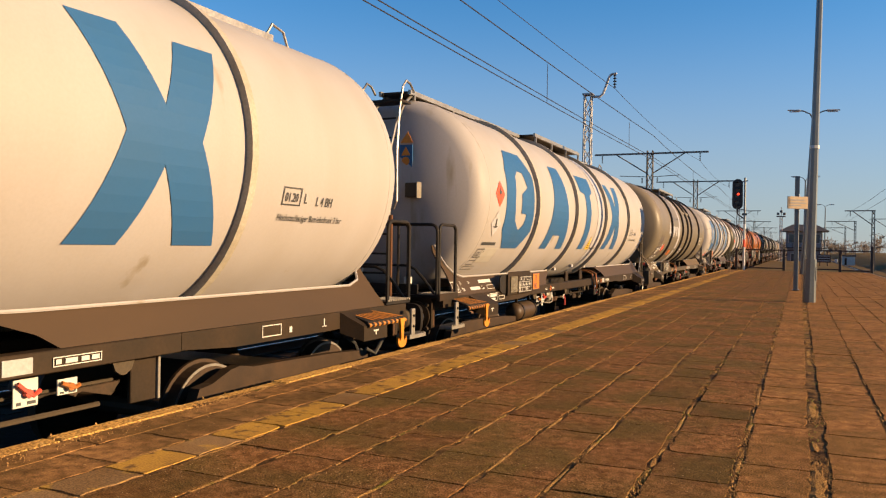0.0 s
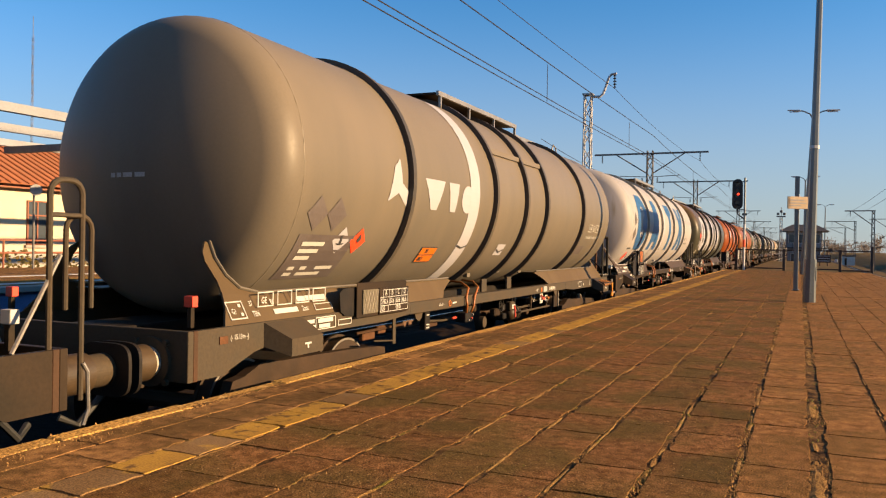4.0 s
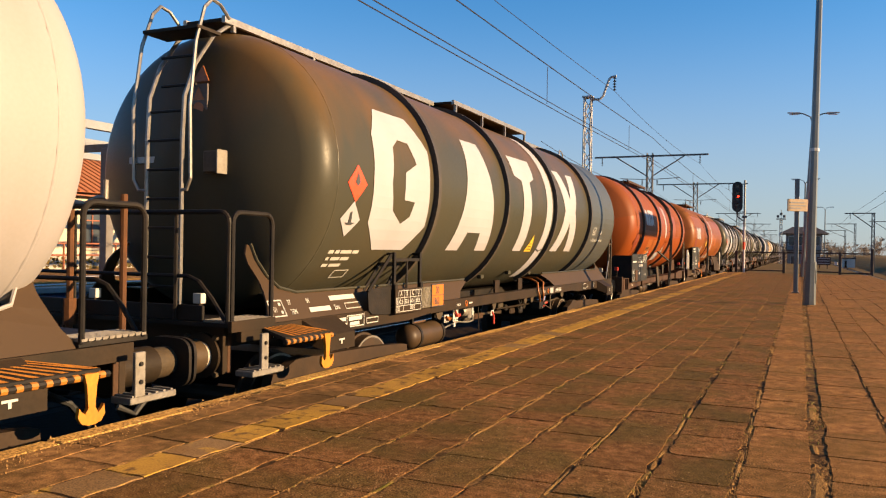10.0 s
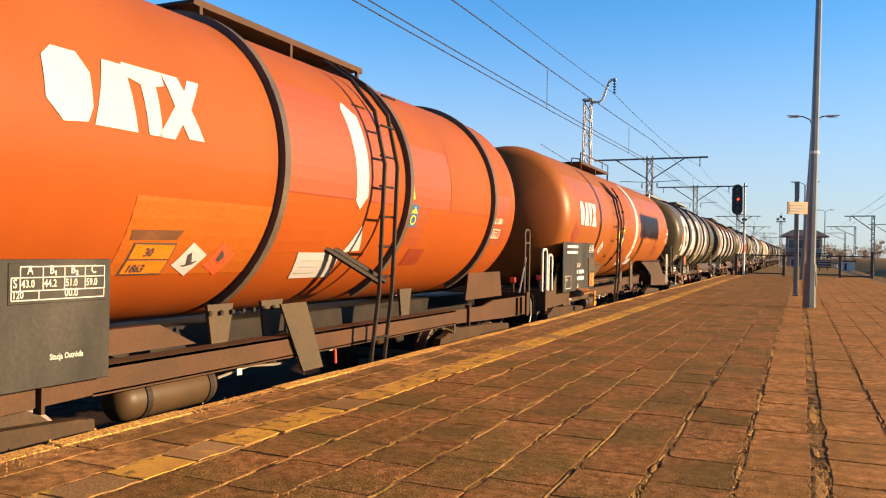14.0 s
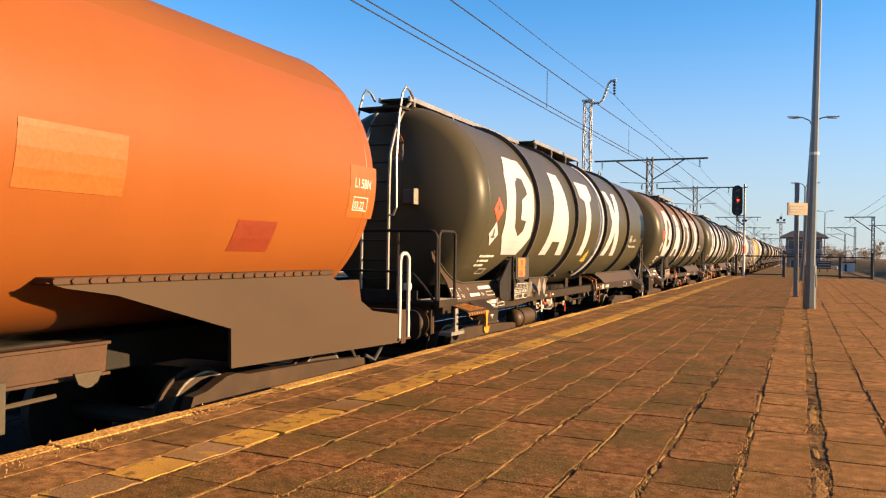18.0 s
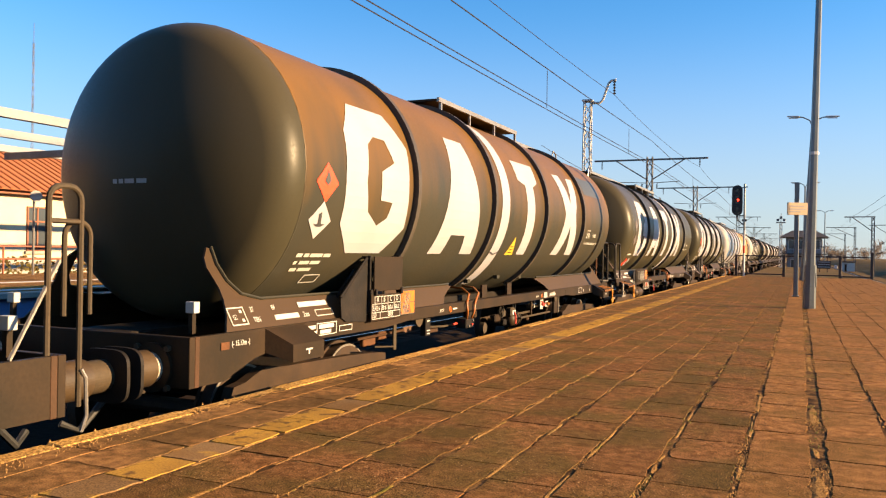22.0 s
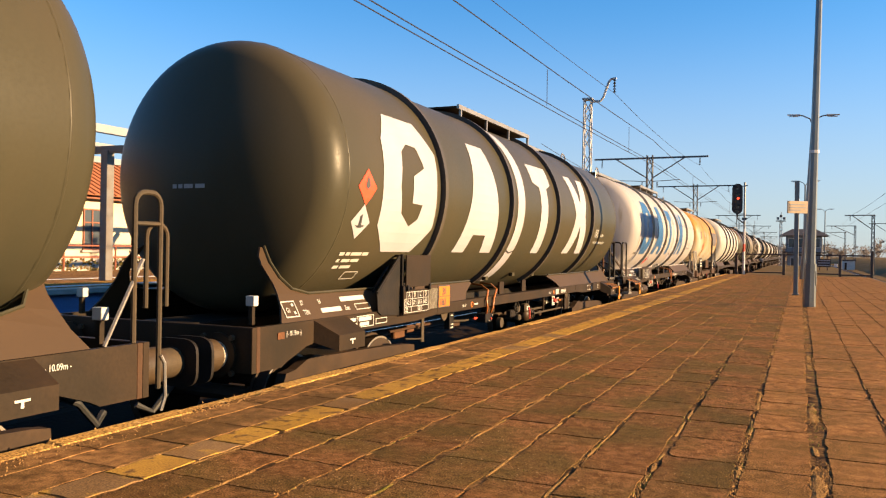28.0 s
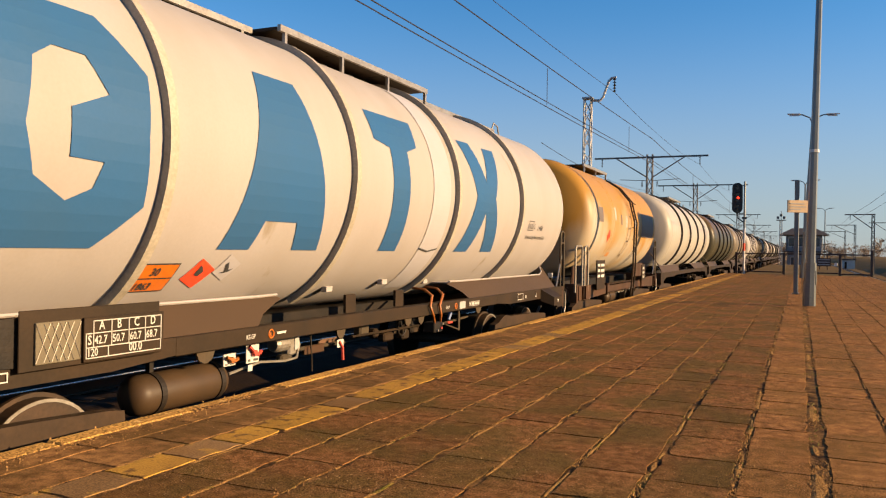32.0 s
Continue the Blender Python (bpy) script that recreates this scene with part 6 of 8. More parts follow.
def detail_short(w, spec, tank, L, rt, fm, far):
    short_common(w, spec, tank, L, rt, fm)
    spec["near"](w, spec, tank, L, rt, fm)


def red_short(w, spec, tank, L, rt, fm):
    """The thirteen-metre orange-red wagon."""
    lamp_bracket(w, 0.75, "red_paint")
    lamp_bracket(w, L - 0.75, "red_paint")
    far_end(w, L, False)
    bm = new_bm()
    box(bm, 1.285, 1.305, 1.42, 3.65, 1.10, 1.86, 0.005)
    p = part("data_board", bm, "black_board", w, "dark steel board with white stencils")
    x = 1.309
    side_text("33 RIV", x, 2.32, 1.72, 0.095, "ink_white", p)
    side_bars(x, [(2.32, 2.4, 1.61, 1.67), (2.5, 2.86, 1.61, 1.67), (2.32, 2.86, 1.51, 1.57), (2.32, 2.5, 1.30, 1.36), (1.48, 1.98, 1.63, 1.67)], "ink_white", p)
    side_text("Zas", x, 2.32, 1.40, 0.09, "ink_white", p)
    side_text("Stacja Ostr\u00f3da", x, 3.2, 1.26, 0.05, "ink_white", p)
    side_frame(x, 1.45, 1.72, 1.35, 1.43, 0.008, "ink_white", p)
    side_frame(x, 1.45, 1.72, 1.14, 1.34, 0.008, "ink_white", p)
    side_text("64200l", x, 1.48, 1.37, 0.05, "ink_white", p)
    side_text("21", x, 1.48, 1.26, 0.06, "ink_white", p)
    side_text("20.0t", x, 1.48, 1.16, 0.06, "ink_white", p)
    data_panel(w, 2.92, 3.62, 1.60, 1.84, 1.311, "black_board", ("A", "B\u2081", "B\u2082", "C"), ("43.0", "44.2", "51.0", "59.0"))
    bm = new_bm()
    box(bm, 1.306, 1.32, 1.82, 2.16, 1.14, 1.42, 0.004)
    part("label_holder", bm, "frame_brown", p, "rusty mesh label holder")
    for y in (1.7, 2.5, 3.3):
        bm = new_bm()
        box(bm, 1.0, 1.28, y - 0.03, y + 0.03, 1.12, 1.2)
        part("board_bracket", bm, fm, w)
    bm = new_bm()
    slab_yz(bm, [(1.40, 1.22), (1.40, 1.82), (1.46, 1.82), (1.46, 1.22)], 0.75, 1.283)
    part("board_side", bm, "black", w)
    side_text("- 13.04m -", 1.226, 1.75, 1.0, 0.07, "ink_white", w)
    side_ladder(w, 6.98, 7.26, 0.62, 3.72, 1.47, 0.75, "black")
    for y in (6.95, 7.1):
        bm = new_bm()
        rod(bm, (1.1, y - 0.6, 2.0), (1.45, y, 1.62), 0.03, 6)
        part("ladder_stay", bm, "black", w)
    walkway(w, 5.4, 8.4, 0.36, CZ + rt + 0.14, (5.5, 6.9, 8.3), rt, "frame", "frame_brown")
    bm = new_bm()
    pipe(bm, [(0.36, 4.6, CZ + rt - 0.05), (0.36, 4.7, CZ + rt + 0.1), (0.36, 5.3, CZ + rt + 0.16), (0.36, 5.5, CZ + rt + 0.12)], 0.015, 6)
    part("top_rail", bm, "black", w)
    # plain angular shapes in place of the owner's logo
    for loop in ([(3.10, 0.14), (3.22, 0.02), (3.40, 0.04), (3.44, 0.14), (3.44, 0.36), (3.36, 0.48), (3.18, 0.48), (3.10, 0.40)],
                 [(3.45, 0.03), (3.56, 0.48), (3.74, 0.48), (3.80, 0.03)],
                 [(3.72, 0.50), (3.74, 0.40), (3.86, 0.37), (3.90, 0.03), (4.02, 0.03), (4.00, 0.38), (4.08, 0.40), (4.08, 0.50)],
                 [(3.98, 0.03), (4.16, 0.27), (4.08, 0.50), (4.24, 0.50), (4.28, 0.40), (4.34, 0.50), (4.46, 0.50), (4.32, 0.27), (4.44, 0.05), (4.28, 0.05), (4.22, 0.15), (4.14, 0.03)]):
        decal("emblem", [loop], "letter_white", tank, rt + BAR)
    decal("stripe", [[(6.58, 0.70), (6.66, 0.80), (6.86, 0.66), (6.88, -0.18), (6.76, -0.32), (6.66, -0.24)]], "letter_white", tank, rt + BAR)
    # repainted fields
    for a, b, c, d, m in ((3.86, 5.36, -1.02, -0.38, "orange_patch"), (5.46, 7.45, -0.22, 0.80, "red_deep"), (5.46, 6.3, -0.80, -0.24, "red"), (7.80, 8.95, -0.22, 0.50, "red_deep"),
                          (7.75, 8.35, -0.70, -0.24, "red_deep"), (8.97, 10.36, -0.20, 0.62, "red_top"), (1.7, 2.36, -0.05, 0.36, "red_top"), (10.5, 11.2, -0.66, 0.10, "red_deep")):
        decal("paint_patch", [rect(a, b, c, d)], m, tank, rt + 0.003)
    for a, b in ((5.46, 7.45), (8.97, 10.36)):
        decal("paint_seam", [rect(a, b, -0.232, -0.22)], "red_patch", tank, rt + 0.005)
    diamond(tank, 1.95, -0.48, 0.30, "red_patch", rt, None, 50)
    decal("rust_frame", [[(3.90, -0.63), (4.40, -0.62), (4.36, -0.70), (3.92, -0.71)]], "rust", tank, rt + 0.005)
    tank_plate(tank, 3.97, 4.38, -1.02, -0.73, rt)
    diamond(tank, 4.60, -0.88, 0.17, "letter_white", rt, "fish", 62)
    diamond(tank, 4.94, -0.88, 0.17, "hazard_red", rt, "flame", 62)
    p = decal("label_patch", [[(5.98, -0.80), (6.72, -0.80), (6.80, -1.13), (6.12, -1.13)]], "letter_white", tank, rt + BAR)
    for k in range(3):
        decal("marking", [rect(6.14, 6.62 - 0.08 * k, -0.90 - 0.08 * k, -0.888 - 0.08 * k)], "patch_grey", p, rt + 0.011)
    decal("label_patch", [[(6.74, -0.80), (7.05, -0.77), (6.90, -0.47)]], "letter_white", tank, rt + BAR)
    decal("warning_triangle", [[(7.80, -0.14), (7.96, -0.14), (7.90, 0.02)]], "sign_yellow", tank, rt + BAR)
    decal("warning_label", [rect(7.88, 8.08, -0.46, -0.20)], "letter_blue", tank, rt + BAR)
    decal("warning_sign", [[(7.90, -0.30), (8.06, -0.30), (7.98, -0.22)]], "sign_yellow", tank, rt + 0.011)
    decal("warning_sign", [oval(7.98, -0.38, 0.07, 0.06, 14), oval(7.98, -0.38, 0.045, 0.04, 14)], "sign_yellow", tank, rt + 0.011)
    tank_text("L1.5BN", 10.62, -0.32, 0.12, "ink_white", tank, rt + BAR)
    decal("stencil_frame", [rect(10.62, 10.92, -0.54, -0.40), rect(10.635, 10.905, -0.525, -0.415)], "ink_white", tank, rt + BAR)
    tank_text("05.23", 10.64, -0.51, 0.10, "ink_white", tank, rt + 0.011)
    decal("rust_plate", [rect(8.2, 8.62, -0.98, -0.74)], "red_patch", tank, rt + BAR)
    # supports under the tank
    for y, h in ((5.05, 0.0), (5.75, 0.0), (8.4, 0.0)):
        bm = new_bm()
        slab_yz(bm, [(y - 0.16, 1.48), (y + 0.16, 1.48), (y + 0.10, 1.16), (y - 0.10, 1.16)], 1.0, 1.03)
        part("tank_foot", bm, "frame_grey", w)
    bm = new_bm()
    slab_yz(bm, [(5.56, 1.46), (5.95, 1.46), (6.25, 0.83), (5.92, 0.83)], 1.24, 1.26)
    part("tilted_board", bm, "frame_grey", w)
    for k in range(7):
        bm = new_bm()
        rod(bm, (1.04, 4.9 + k * 0.14, 1.41), (1.06, 4.9 + k * 0.14, 1.41), 0.022, 6)
        part("rivet", bm, "black", w)
    brake_gear(w, L, 5)
    bm = new_bm()
    slab_yz(bm, [(3.6, 1.18), (4.8, 1.18), (4.4, 1.36), (3.6, 1.36)], 0.9, 1.0)
    part("cable_tray", bm, fm, w)


def red_long(w, spec, tank, L, rt, fm):
    """The fifteen-metre bright orange wagon with a white stripe."""
    lamp_bracket(w, 0.75, "red_paint")
    rail_loop(w, 1.2, L - 0.62, L - 0.40, 0.95, 1.92, 0.022, "ink_white")
    bm = new_bm()
    box(bm, 1.0, 1.22, L - 0.66, L - 0.36, 0.92, 0.95, 0.004)
    part("foot_step", bm, "frame_brown", w)
    rail_loop(w, 1.2, 0.35, 0.62, 1.25, 2.0, 0.022, "ink_white")
    rail_loop(w, 1.2, 0.72, 0.95, 1.25, 1.9, 0.022, "ink_white")
    bm = new_bm()
    box(bm, 1.285, 1.305, 1.35, 3.77, 1.19, 2.15, 0.005)
    p = part("data_board", bm, "black_board", w, "black steel board with white stencils")
    x = 1.309
    side_text("33 RIV", x, 2.35, 1.66, 0.11, "ink_white", p)
    side_bars(x, [(2.35, 2.43, 1.53, 1.60), (2.52, 2.88, 1.53, 1.60), (2.35, 2.9, 1.40, 1.47), (1.6, 2.4, 2.04, 2.09), (1.6, 2.36, 1.93, 1.98)], "ink_white", p)
    side_text("Zas", x, 2.35, 1.25, 0.105, "ink_white", p)
    side_frame(x, 1.48, 1.9, 1.25, 1.5, 0.01, "ink_white", p)
    side_text("64200l", x, 1.52, 1.40, 0.06, "ink_white", p)
    data_panel(w, 3.26, 3.76, 1.94, 2.13, 1.312, "black_board")
    bm = new_bm()
    box(bm, 1.306, 1.325, 3.25, 3.76, 1.55, 1.84, 0.004)
    part("folding_board", bm, "frame_grey", p)
    hazard_plate(w, 3.31, 3.70, 1.25, 1.52, 1.325)
    for y in (1.6, 2.6, 3.6):
        bm = new_bm()
        box(bm, 1.0, 1.28, y - 0.03, y + 0.03, 1.22, 1.3)
        part("board_bracket", bm, fm, w)
    side_text("- 15.24m -", 1.226, 2.05, 1.0, 0.07, "ink_white", w)
    hook_step(w, 2.3, 3.25)
    side_ladder(w, 5.4, 5.70, 0.6, 3.6, 1.47, 0.8, "black")
    walkway(w, 5.95, 9.05, 0.40, CZ + rt + 0.14, (6.0, 7.5, 9.0), rt, "frame", "frame_brown")
    bm = new_bm()
    pipe(bm, [(0.40, 5.1, CZ + rt - 0.02), (0.40, 5.2, CZ + rt + 0.14), (0.40, 5.9, CZ + rt + 0.2), (0.40, 6.0, CZ + rt + 0.1)], 0.015, 6)
    part("top_rail", bm, "black", w)
    bm = new_bm()
    pipe(bm, [(0.40, 6.0, CZ + rt + 0.15), (0.40, 6.0, CZ + rt + 0.36), (0.40, 9.05, CZ + rt + 0.36), (0.40, 9.05, CZ + rt + 0.12)], 0.014, 6)
    part("walk_rail", bm, "frame_brown", w)
    s0 = -0.14
    for loop in ([(2.25, 0.10), (2.35, -0.02), (2.50, -0.02), (2.56, 0.10), (2.56, 0.34), (2.48, 0.46), (2.33, 0.46), (2.25, 0.36)],
                 [(2.60, -0.02), (2.70, 0.46), (2.84, 0.46), (2.93, -0.02)],
                 [(2.92, 0.46), (3.02, -0.02), (3.12, -0.02), (3.20, 0.46)],
                 [(3.20, -0.02), (3.33, 0.22), (3.23, 0.46), (3.60, 0.46), (3.48, 0.22), (3.62, -0.02)]):
        decal("emblem", [[(a, b + s0) for a, b in loop]], "letter_white", tank, rt + BAR)
    decal("stripe", [rect(8.10, 8.41, -0.92, 1.3)], "letter_white", tank, rt + BAR, step=0.06)
    decal("stripe_mark", [[(8.10, -0.62), (8.20, -0.64), (8.3, -0.61), (8.41, -0.63), (8.41, -0.66), (8.3, -0.64), (8.2, -0.67), (8.10, -0.65)]], "ink_black", tank, rt + 0.011)
    for a, b, c, d, m in ((6.42, 7.46, 0.12, 1.15, "red_top"), (7.9, 8.10, -0.9, 0.3, "orange_patch"), (8.5, 9.2, -0.70, 0.12, "orange_patch"), (9.6, 10.4, -0.40, 0.0, "orange_patch"), (6.93, 7.33, -0.90, -0.63, "red_patch"),
                          (11.62, 12.14, -0.78, -0.50, "red_patch"), (13.18, 13.68, -0.40, 0.12, "orange_patch"), (9.2, 9.6, -0.75, -0.66, "red_deep"), (5.75, 6.3, -0.1, 0.2, "red_deep")):
        decal("paint_patch", [rect(a, b, c, d)], m, tank, rt + 0.003)
    # cable down the tank's side, with clamps, and the hand rail behind the ladder
    for y, s0, s1, r in ((6.36, 0.95, -1.15, 0.016),):
        pts = [((rt + 0.03) * math.cos(q / rt), y - 0.10 * max(0.0, -q), CZ + (rt + 0.03) * math.sin(q / rt)) for q in (s0 + (s1 - s0) * k / 16 for k in range(17))]
        c = bar(w, "side_cable", pts, r, "black", 8)
        for k in (2, 5, 8, 11, 14):
            small_box(c, "clamp", pts[k][0] - 0.03, pts[k][0] + 0.025, pts[k][1] - 0.03, pts[k][1] + 0.03, pts[k][2] - 0.02, pts[k][2] + 0.02, "black", 0.004)
    diamond(tank, 4.55, -0.62, 0.18, "letter_white", rt, "fish", 62)
    diamond(tank, 2.02, -0.35, 0.26, "red_patch", rt, None)
    decal("warning_triangle", [[(5.88, -0.43), (6.24, -0.43), (6.06, -0.12)]], "sign_yellow", tank, rt + BAR)
    decal("warning_triangle", [[(6.52, -0.19), (6.71, -0.19), (6.61, -0.02)]], "sign_yellow", tank, rt + BAR)
    decal("warning_label", [rect(6.50, 6.71, -0.64, -0.26)], "letter_blue", tank, rt + BAR)
    decal("warning_sign", [oval(6.605, -0.54, 0.085, 0.08, 16), oval(6.605, -0.54, 0.06, 0.055, 16)], "sign_yellow", tank, rt + 0.011)
    decal("warning_sign", [[(6.53, -0.43), (6.69, -0.43), (6.61, -0.29)]], "sign_yellow", tank, rt + 0.011)
    decal("label_patch", [rect(7.35, 7.72, -1.13, -0.95)], "letter_white", tank, rt + BAR)
    decal("label_patch", [rect(8.36, 8.95, -1.13, -0.92)], "letter_white", tank, rt + BAR)
    tank_text("L1.5BN", 13.26, -0.10, 0.13, "ink_white", tank, rt + BAR)
    decal("stencil_frame", [rect(13.26, 13.54, -0.33, -0.19), rect(13.27, 13.53, -0.32, -0.20)], "ink_white", tank, rt + BAR)
    tank_text("03.22", 13.28, -0.31, 0.11, "ink_white", tank, rt + BAR)
    for s in (1, -1):
        bm = new_bm()
        o = [(9.95, 1.72), (10.1, 1.68), (10.5, 1.62), (11.68, 1.30), (11.69, 0.98), (14.65, 0.90), (14.65, 1.22), (14.0, 1.30), (13.15, 1.70), (10.5, 1.70)]
        slab_yz(bm, o, s * 1.17, s * 1.20)
        part("side_skirt", bm, "saddle_brown", w)
        bm = new_bm()
        o = [(0.56, 0.92), (0.56, 1.22), (1.0, 1.24), (1.5, 1.68), (5.06, 1.68), (4.7, 1.54), (3.95, 1.30), (3.85, 0.98)]
        slab_yz(bm, o, s * 1.15, s * 1.18)
        part("side_skirt", bm, "saddle_brown", w)
        bm = new_bm()
        xa, xb = sorted((s * 0.98, s * 1.21))
        box(bm, xa, xb, 10.0, 13.2, 1.70, 1.75, 0.008)
        part("skirt_flange", bm, "frame_brown", w)
        bm = new_bm()
        box(bm, xa, xb, 1.5, 4.8, 1.68, 1.73, 0.008)
        part("skirt_flange", bm, "frame_brown", w)
    for k in range(22):
        bm = new_bm()
        y = 10.0 + k * 0.14
        rod(bm, (1.21, y, 1.725), (1.225, y, 1.725), 0.018, 6)
        part("rivet", bm, fm, w)
    bm = new_bm()
    slab_yz(bm, [(7.08, 1.54), (7.14, 1.54), (7.20, 1.46), (7.28, 1.46), (7.32, 1.54), (7.37, 1.54), (7.33, 1.18), (7.12, 1.18)], 1.16, 1.185)
    part("tank_foot", bm, "frame_grey", w)
    bm = new_bm()
    slab_yz(bm, [(7.88, 1.70), (7.90, 1.74), (8.21, 1.74), (8.23, 1.70), (8.22, 1.22), (8.17, 1.02), (8.0, 0.96), (7.93, 1.22)], 1.26, 1.285)
    part("tank_foot", bm, "frame_grey", w)
    side_bars(1.287, [(8.04, 8.07, 1.56, 1.63)], "ink_white", w)
    bm = new_bm()
    slab_yz(bm, [(4.5, 1.22), (6.26, 1.25), (6.26, 1.33), (4.5, 1.32)], 1.06, 1.08)
    t = part("rivet_strip", bm, fm, w)
    for k in range(12):
        bm = new_bm()
        rod(bm, (1.08, 4.6 + k * 0.14, 1.28), (1.09, 4.6 + k * 0.14, 1.28), 0.016, 6)
        part("rivet", bm, "black", t)
    bm = new_bm()
    box(bm, 1.05, 1.12, 8.0, 9.3, 0.90, 0.94)
    part("cable_tray", bm, fm, w)
    brake_gear(w, L, 9)


def stained_wagon(w, spec, tank, L, rt, fm):
    """The short white wagon with orange stains."""
    far_end(w, L, False)
    rail_loop(w, 1.2, 0.45, 1.0, 1.1, 2.05, 0.022, "grating")
    rail_loop(w, 1.2, 1.2, 1.5, 1.1, 2.05, 0.022, "grating")
    for y0, y1, z0, z1 in ((1.9, 2.7, 1.1, 1.75), (7.4, 7.9, 1.15, 1.6)):
        bm = new_bm()
        box(bm, 1.28, 1.30, y0, y1, z0, z1, 0.004)
        p = part("data_board", bm, "frame", w, "dark steel board with white stencils")
        rows = [(y0 + 0.08, y0 + 0.3, z1 - 0.14 - 0.12 * k, z1 - 0.08 - 0.12 * k) for k in range(3)] + [(y0 + 0.4, y1 - 0.08, z1 - 0.14 - 0.12 * k, z1 - 0.08 - 0.12 * k) for k in range(3)]
        side_bars(1.304, [r for r in rows if r[1] < y1], "ink_white", p)
    side_ladder(w, 5.3, 5.6, 0.6, 3.6, 1.45, 0.75, "frame")
    walkway(w, 4.0, 6.6, 0.42, CZ + rt + 0.12, (4.1, 5.3, 6.5), rt)
    decal("label_patch", [rect(1.95, 2.35, -0.05, 0.28)], "hazard_black", tank, rt + BAR)
    diamond(tank, 3.1, -0.35, 0.16, "hazard_red", rt, "flame")
    for y, s, a, b, m in ((3.6, 0.05, 0.14, 0.3, "patch_grey"), (4.3, -0.05, 0.12, 0.25, "hazard_black"), (4.9, -0.1, 0.16, 0.3, "patch_grey"), (6.1, -0.05, 0.14, 0.35, "patch_grey"), (6.6, 0.0, 0.12, 0.3, "stain"), (3.7, -0.9, 0.3, 0.12, "stain")):
        decal("emblem", [rect(y, y + a, s, s + b)], m, tank, rt + BAR)
    decal("label_field", [rect(7.1, 8.95, -0.30, 0.36)], "hazard_black", tank, rt + BAR)
    brake_gear(w, L, 3)


DETAIL = {"long": detail_long, "short": detail_short}

DARK = "dark olive-grey bogie tank wagon with large angular white marks, dusty"
CREAM = "cream bogie tank wagon with large angular blue marks and white stripe"
BANDS = (3.90, 6.39, 8.92, 11.45)


def long_spec(tank, ink, label, stripe=6.95, **more):
    s = dict(L=15.13, kind="long", tank=tank, ink=ink, label=label, bands=BANDS, stripe=stripe)
    s.update(more)
    return s


def cream_spec(**more):
    return long_spec("cream", "letter_blue", CREAM, more.pop("stripe", 8.48), band_mat="band_white", tpen="ink_black", **more)


TRAIN = [
    (-6.4, cream_spec(stripe=6.78, date="01.20", table="low", near=signs_cream, plate="side", far_platform=True)),
    (8.66, cream_spec(ladder=True, date="10.19", table="low", near=signs_cream, triangle=True)),
    (23.85, long_spec("grey", "letter_white", "grey bogie tank wagon with white emblem and white stripe", 5.72, marks=False, bands=(3.79, 6.47, 7.87, 8.97, 11.46), near=signs_grey, table="low", plate="none", frame="frame_grey", saddle="saddle_pale", date="07.22", cap="red_paint", far_platform=True)),
    (38.9, cream_spec(stripe=6.78, date="09.20", near=signs_low, plate="board", far_platform=True)),
    (54.05, long_spec("dusty_light", "letter_white", DARK, 8.62, ladder=True, date="04.21", near=signs_standard, triangle=True, clean="end", code="MH-GP", open_frame=True, ends=("olive_clean", -1, 13.70), L=14.97, seams=(1.73, 13.80, 0.62), reach=0.78)),
    (69.29, dict(L=13.1, kind="short", R=1.365, tank="red", top=("red_top", 12, 2.45, -5), seams=(1.80, 11.30, 0.74), label="orange-red bogie tank wagon with faded upper half, rusty underframe", bands=(2.60, 5.40, 7.75, 10.42), frame="frame_brown", pivot=2.4, near=red_short)),
    (82.35, dict(L=15.24, kind="short", R=1.39, tank="orange_tank", top=("orange_top", 36, 9, 40), seams=(1.75, 13.5, 0.66), label="bright orange bogie tank wagon with white stripe and side ladder", bands=(), welds=(5.0, 9.4), frame="frame_brown", near=red_long, beams=((3.86, 7.31, 1.0, 1.18, 1.20), (7.5, 10.6, 1.07, 1.30, 1.02)))),
    (97.57, long_spec("olive", "letter_white", DARK, 8.62, ladder=True, near=signs_standard, plate="board", date="05.22", placards=(4.42, 4.71), triangle=-0.95, code="MH-GP")),
    (112.79, long_spec("dusty", "letter_white", "dark olive bogie tank wagon with large angular white marks, brown dust", 6.93, near=signs_standard, date="04.21", triangle=True, far_platform=True, plate_at=3.81, clean=True, ends=("olive", 1.74, 99))),
    (127.9, long_spec("olive", "letter_white", DARK, 8.62, ladder=True, near=signs_low, table="low")),
    (143.17, long_spec("olive", "letter_white", DARK, 6.90, near=signs_standard, date="04.21", far_platform=True, code="MH-GP", load=("42.5", "50.5", "60.5", "68.5"))),
    (158.35, cream_spec(ladder=True, date="06.20", near=signs_last, table="low", plate="none", load=("42.7", "50.7", "60.7", "68.7"))),
    (173.45, dict(L=10.8, kind="short", R=1.33, tank="stained", seams=(1.6, 9.2, 0.6), label="white bogie tank wagon heavily streaked with orange stains", bands=(), welds=(3.4, 3.6, 5.6, 7.4), frame="frame_brown", pivot=2.1, near=stained_wagon)),
]
y = 184.25
for tank, lab in (("white", "white"), ("dusty_light", "dusty olive"), ("grey", "grey-brown"), ("cream", "cream"), ("grey", "grey-brown"), ("white", "white"), ("cream", "cream"), ("grey", "grey-brown"), ("white", "white"), ("dusty_light", "dusty olive"), ("cream", "cream"), ("grey", "grey-brown")):
    TRAIN.append((y, long_spec(tank, "letter_white", lab + " weathered bogie tank wagon with dark bands", None, marks=False, far=True)))
    y += 15.13

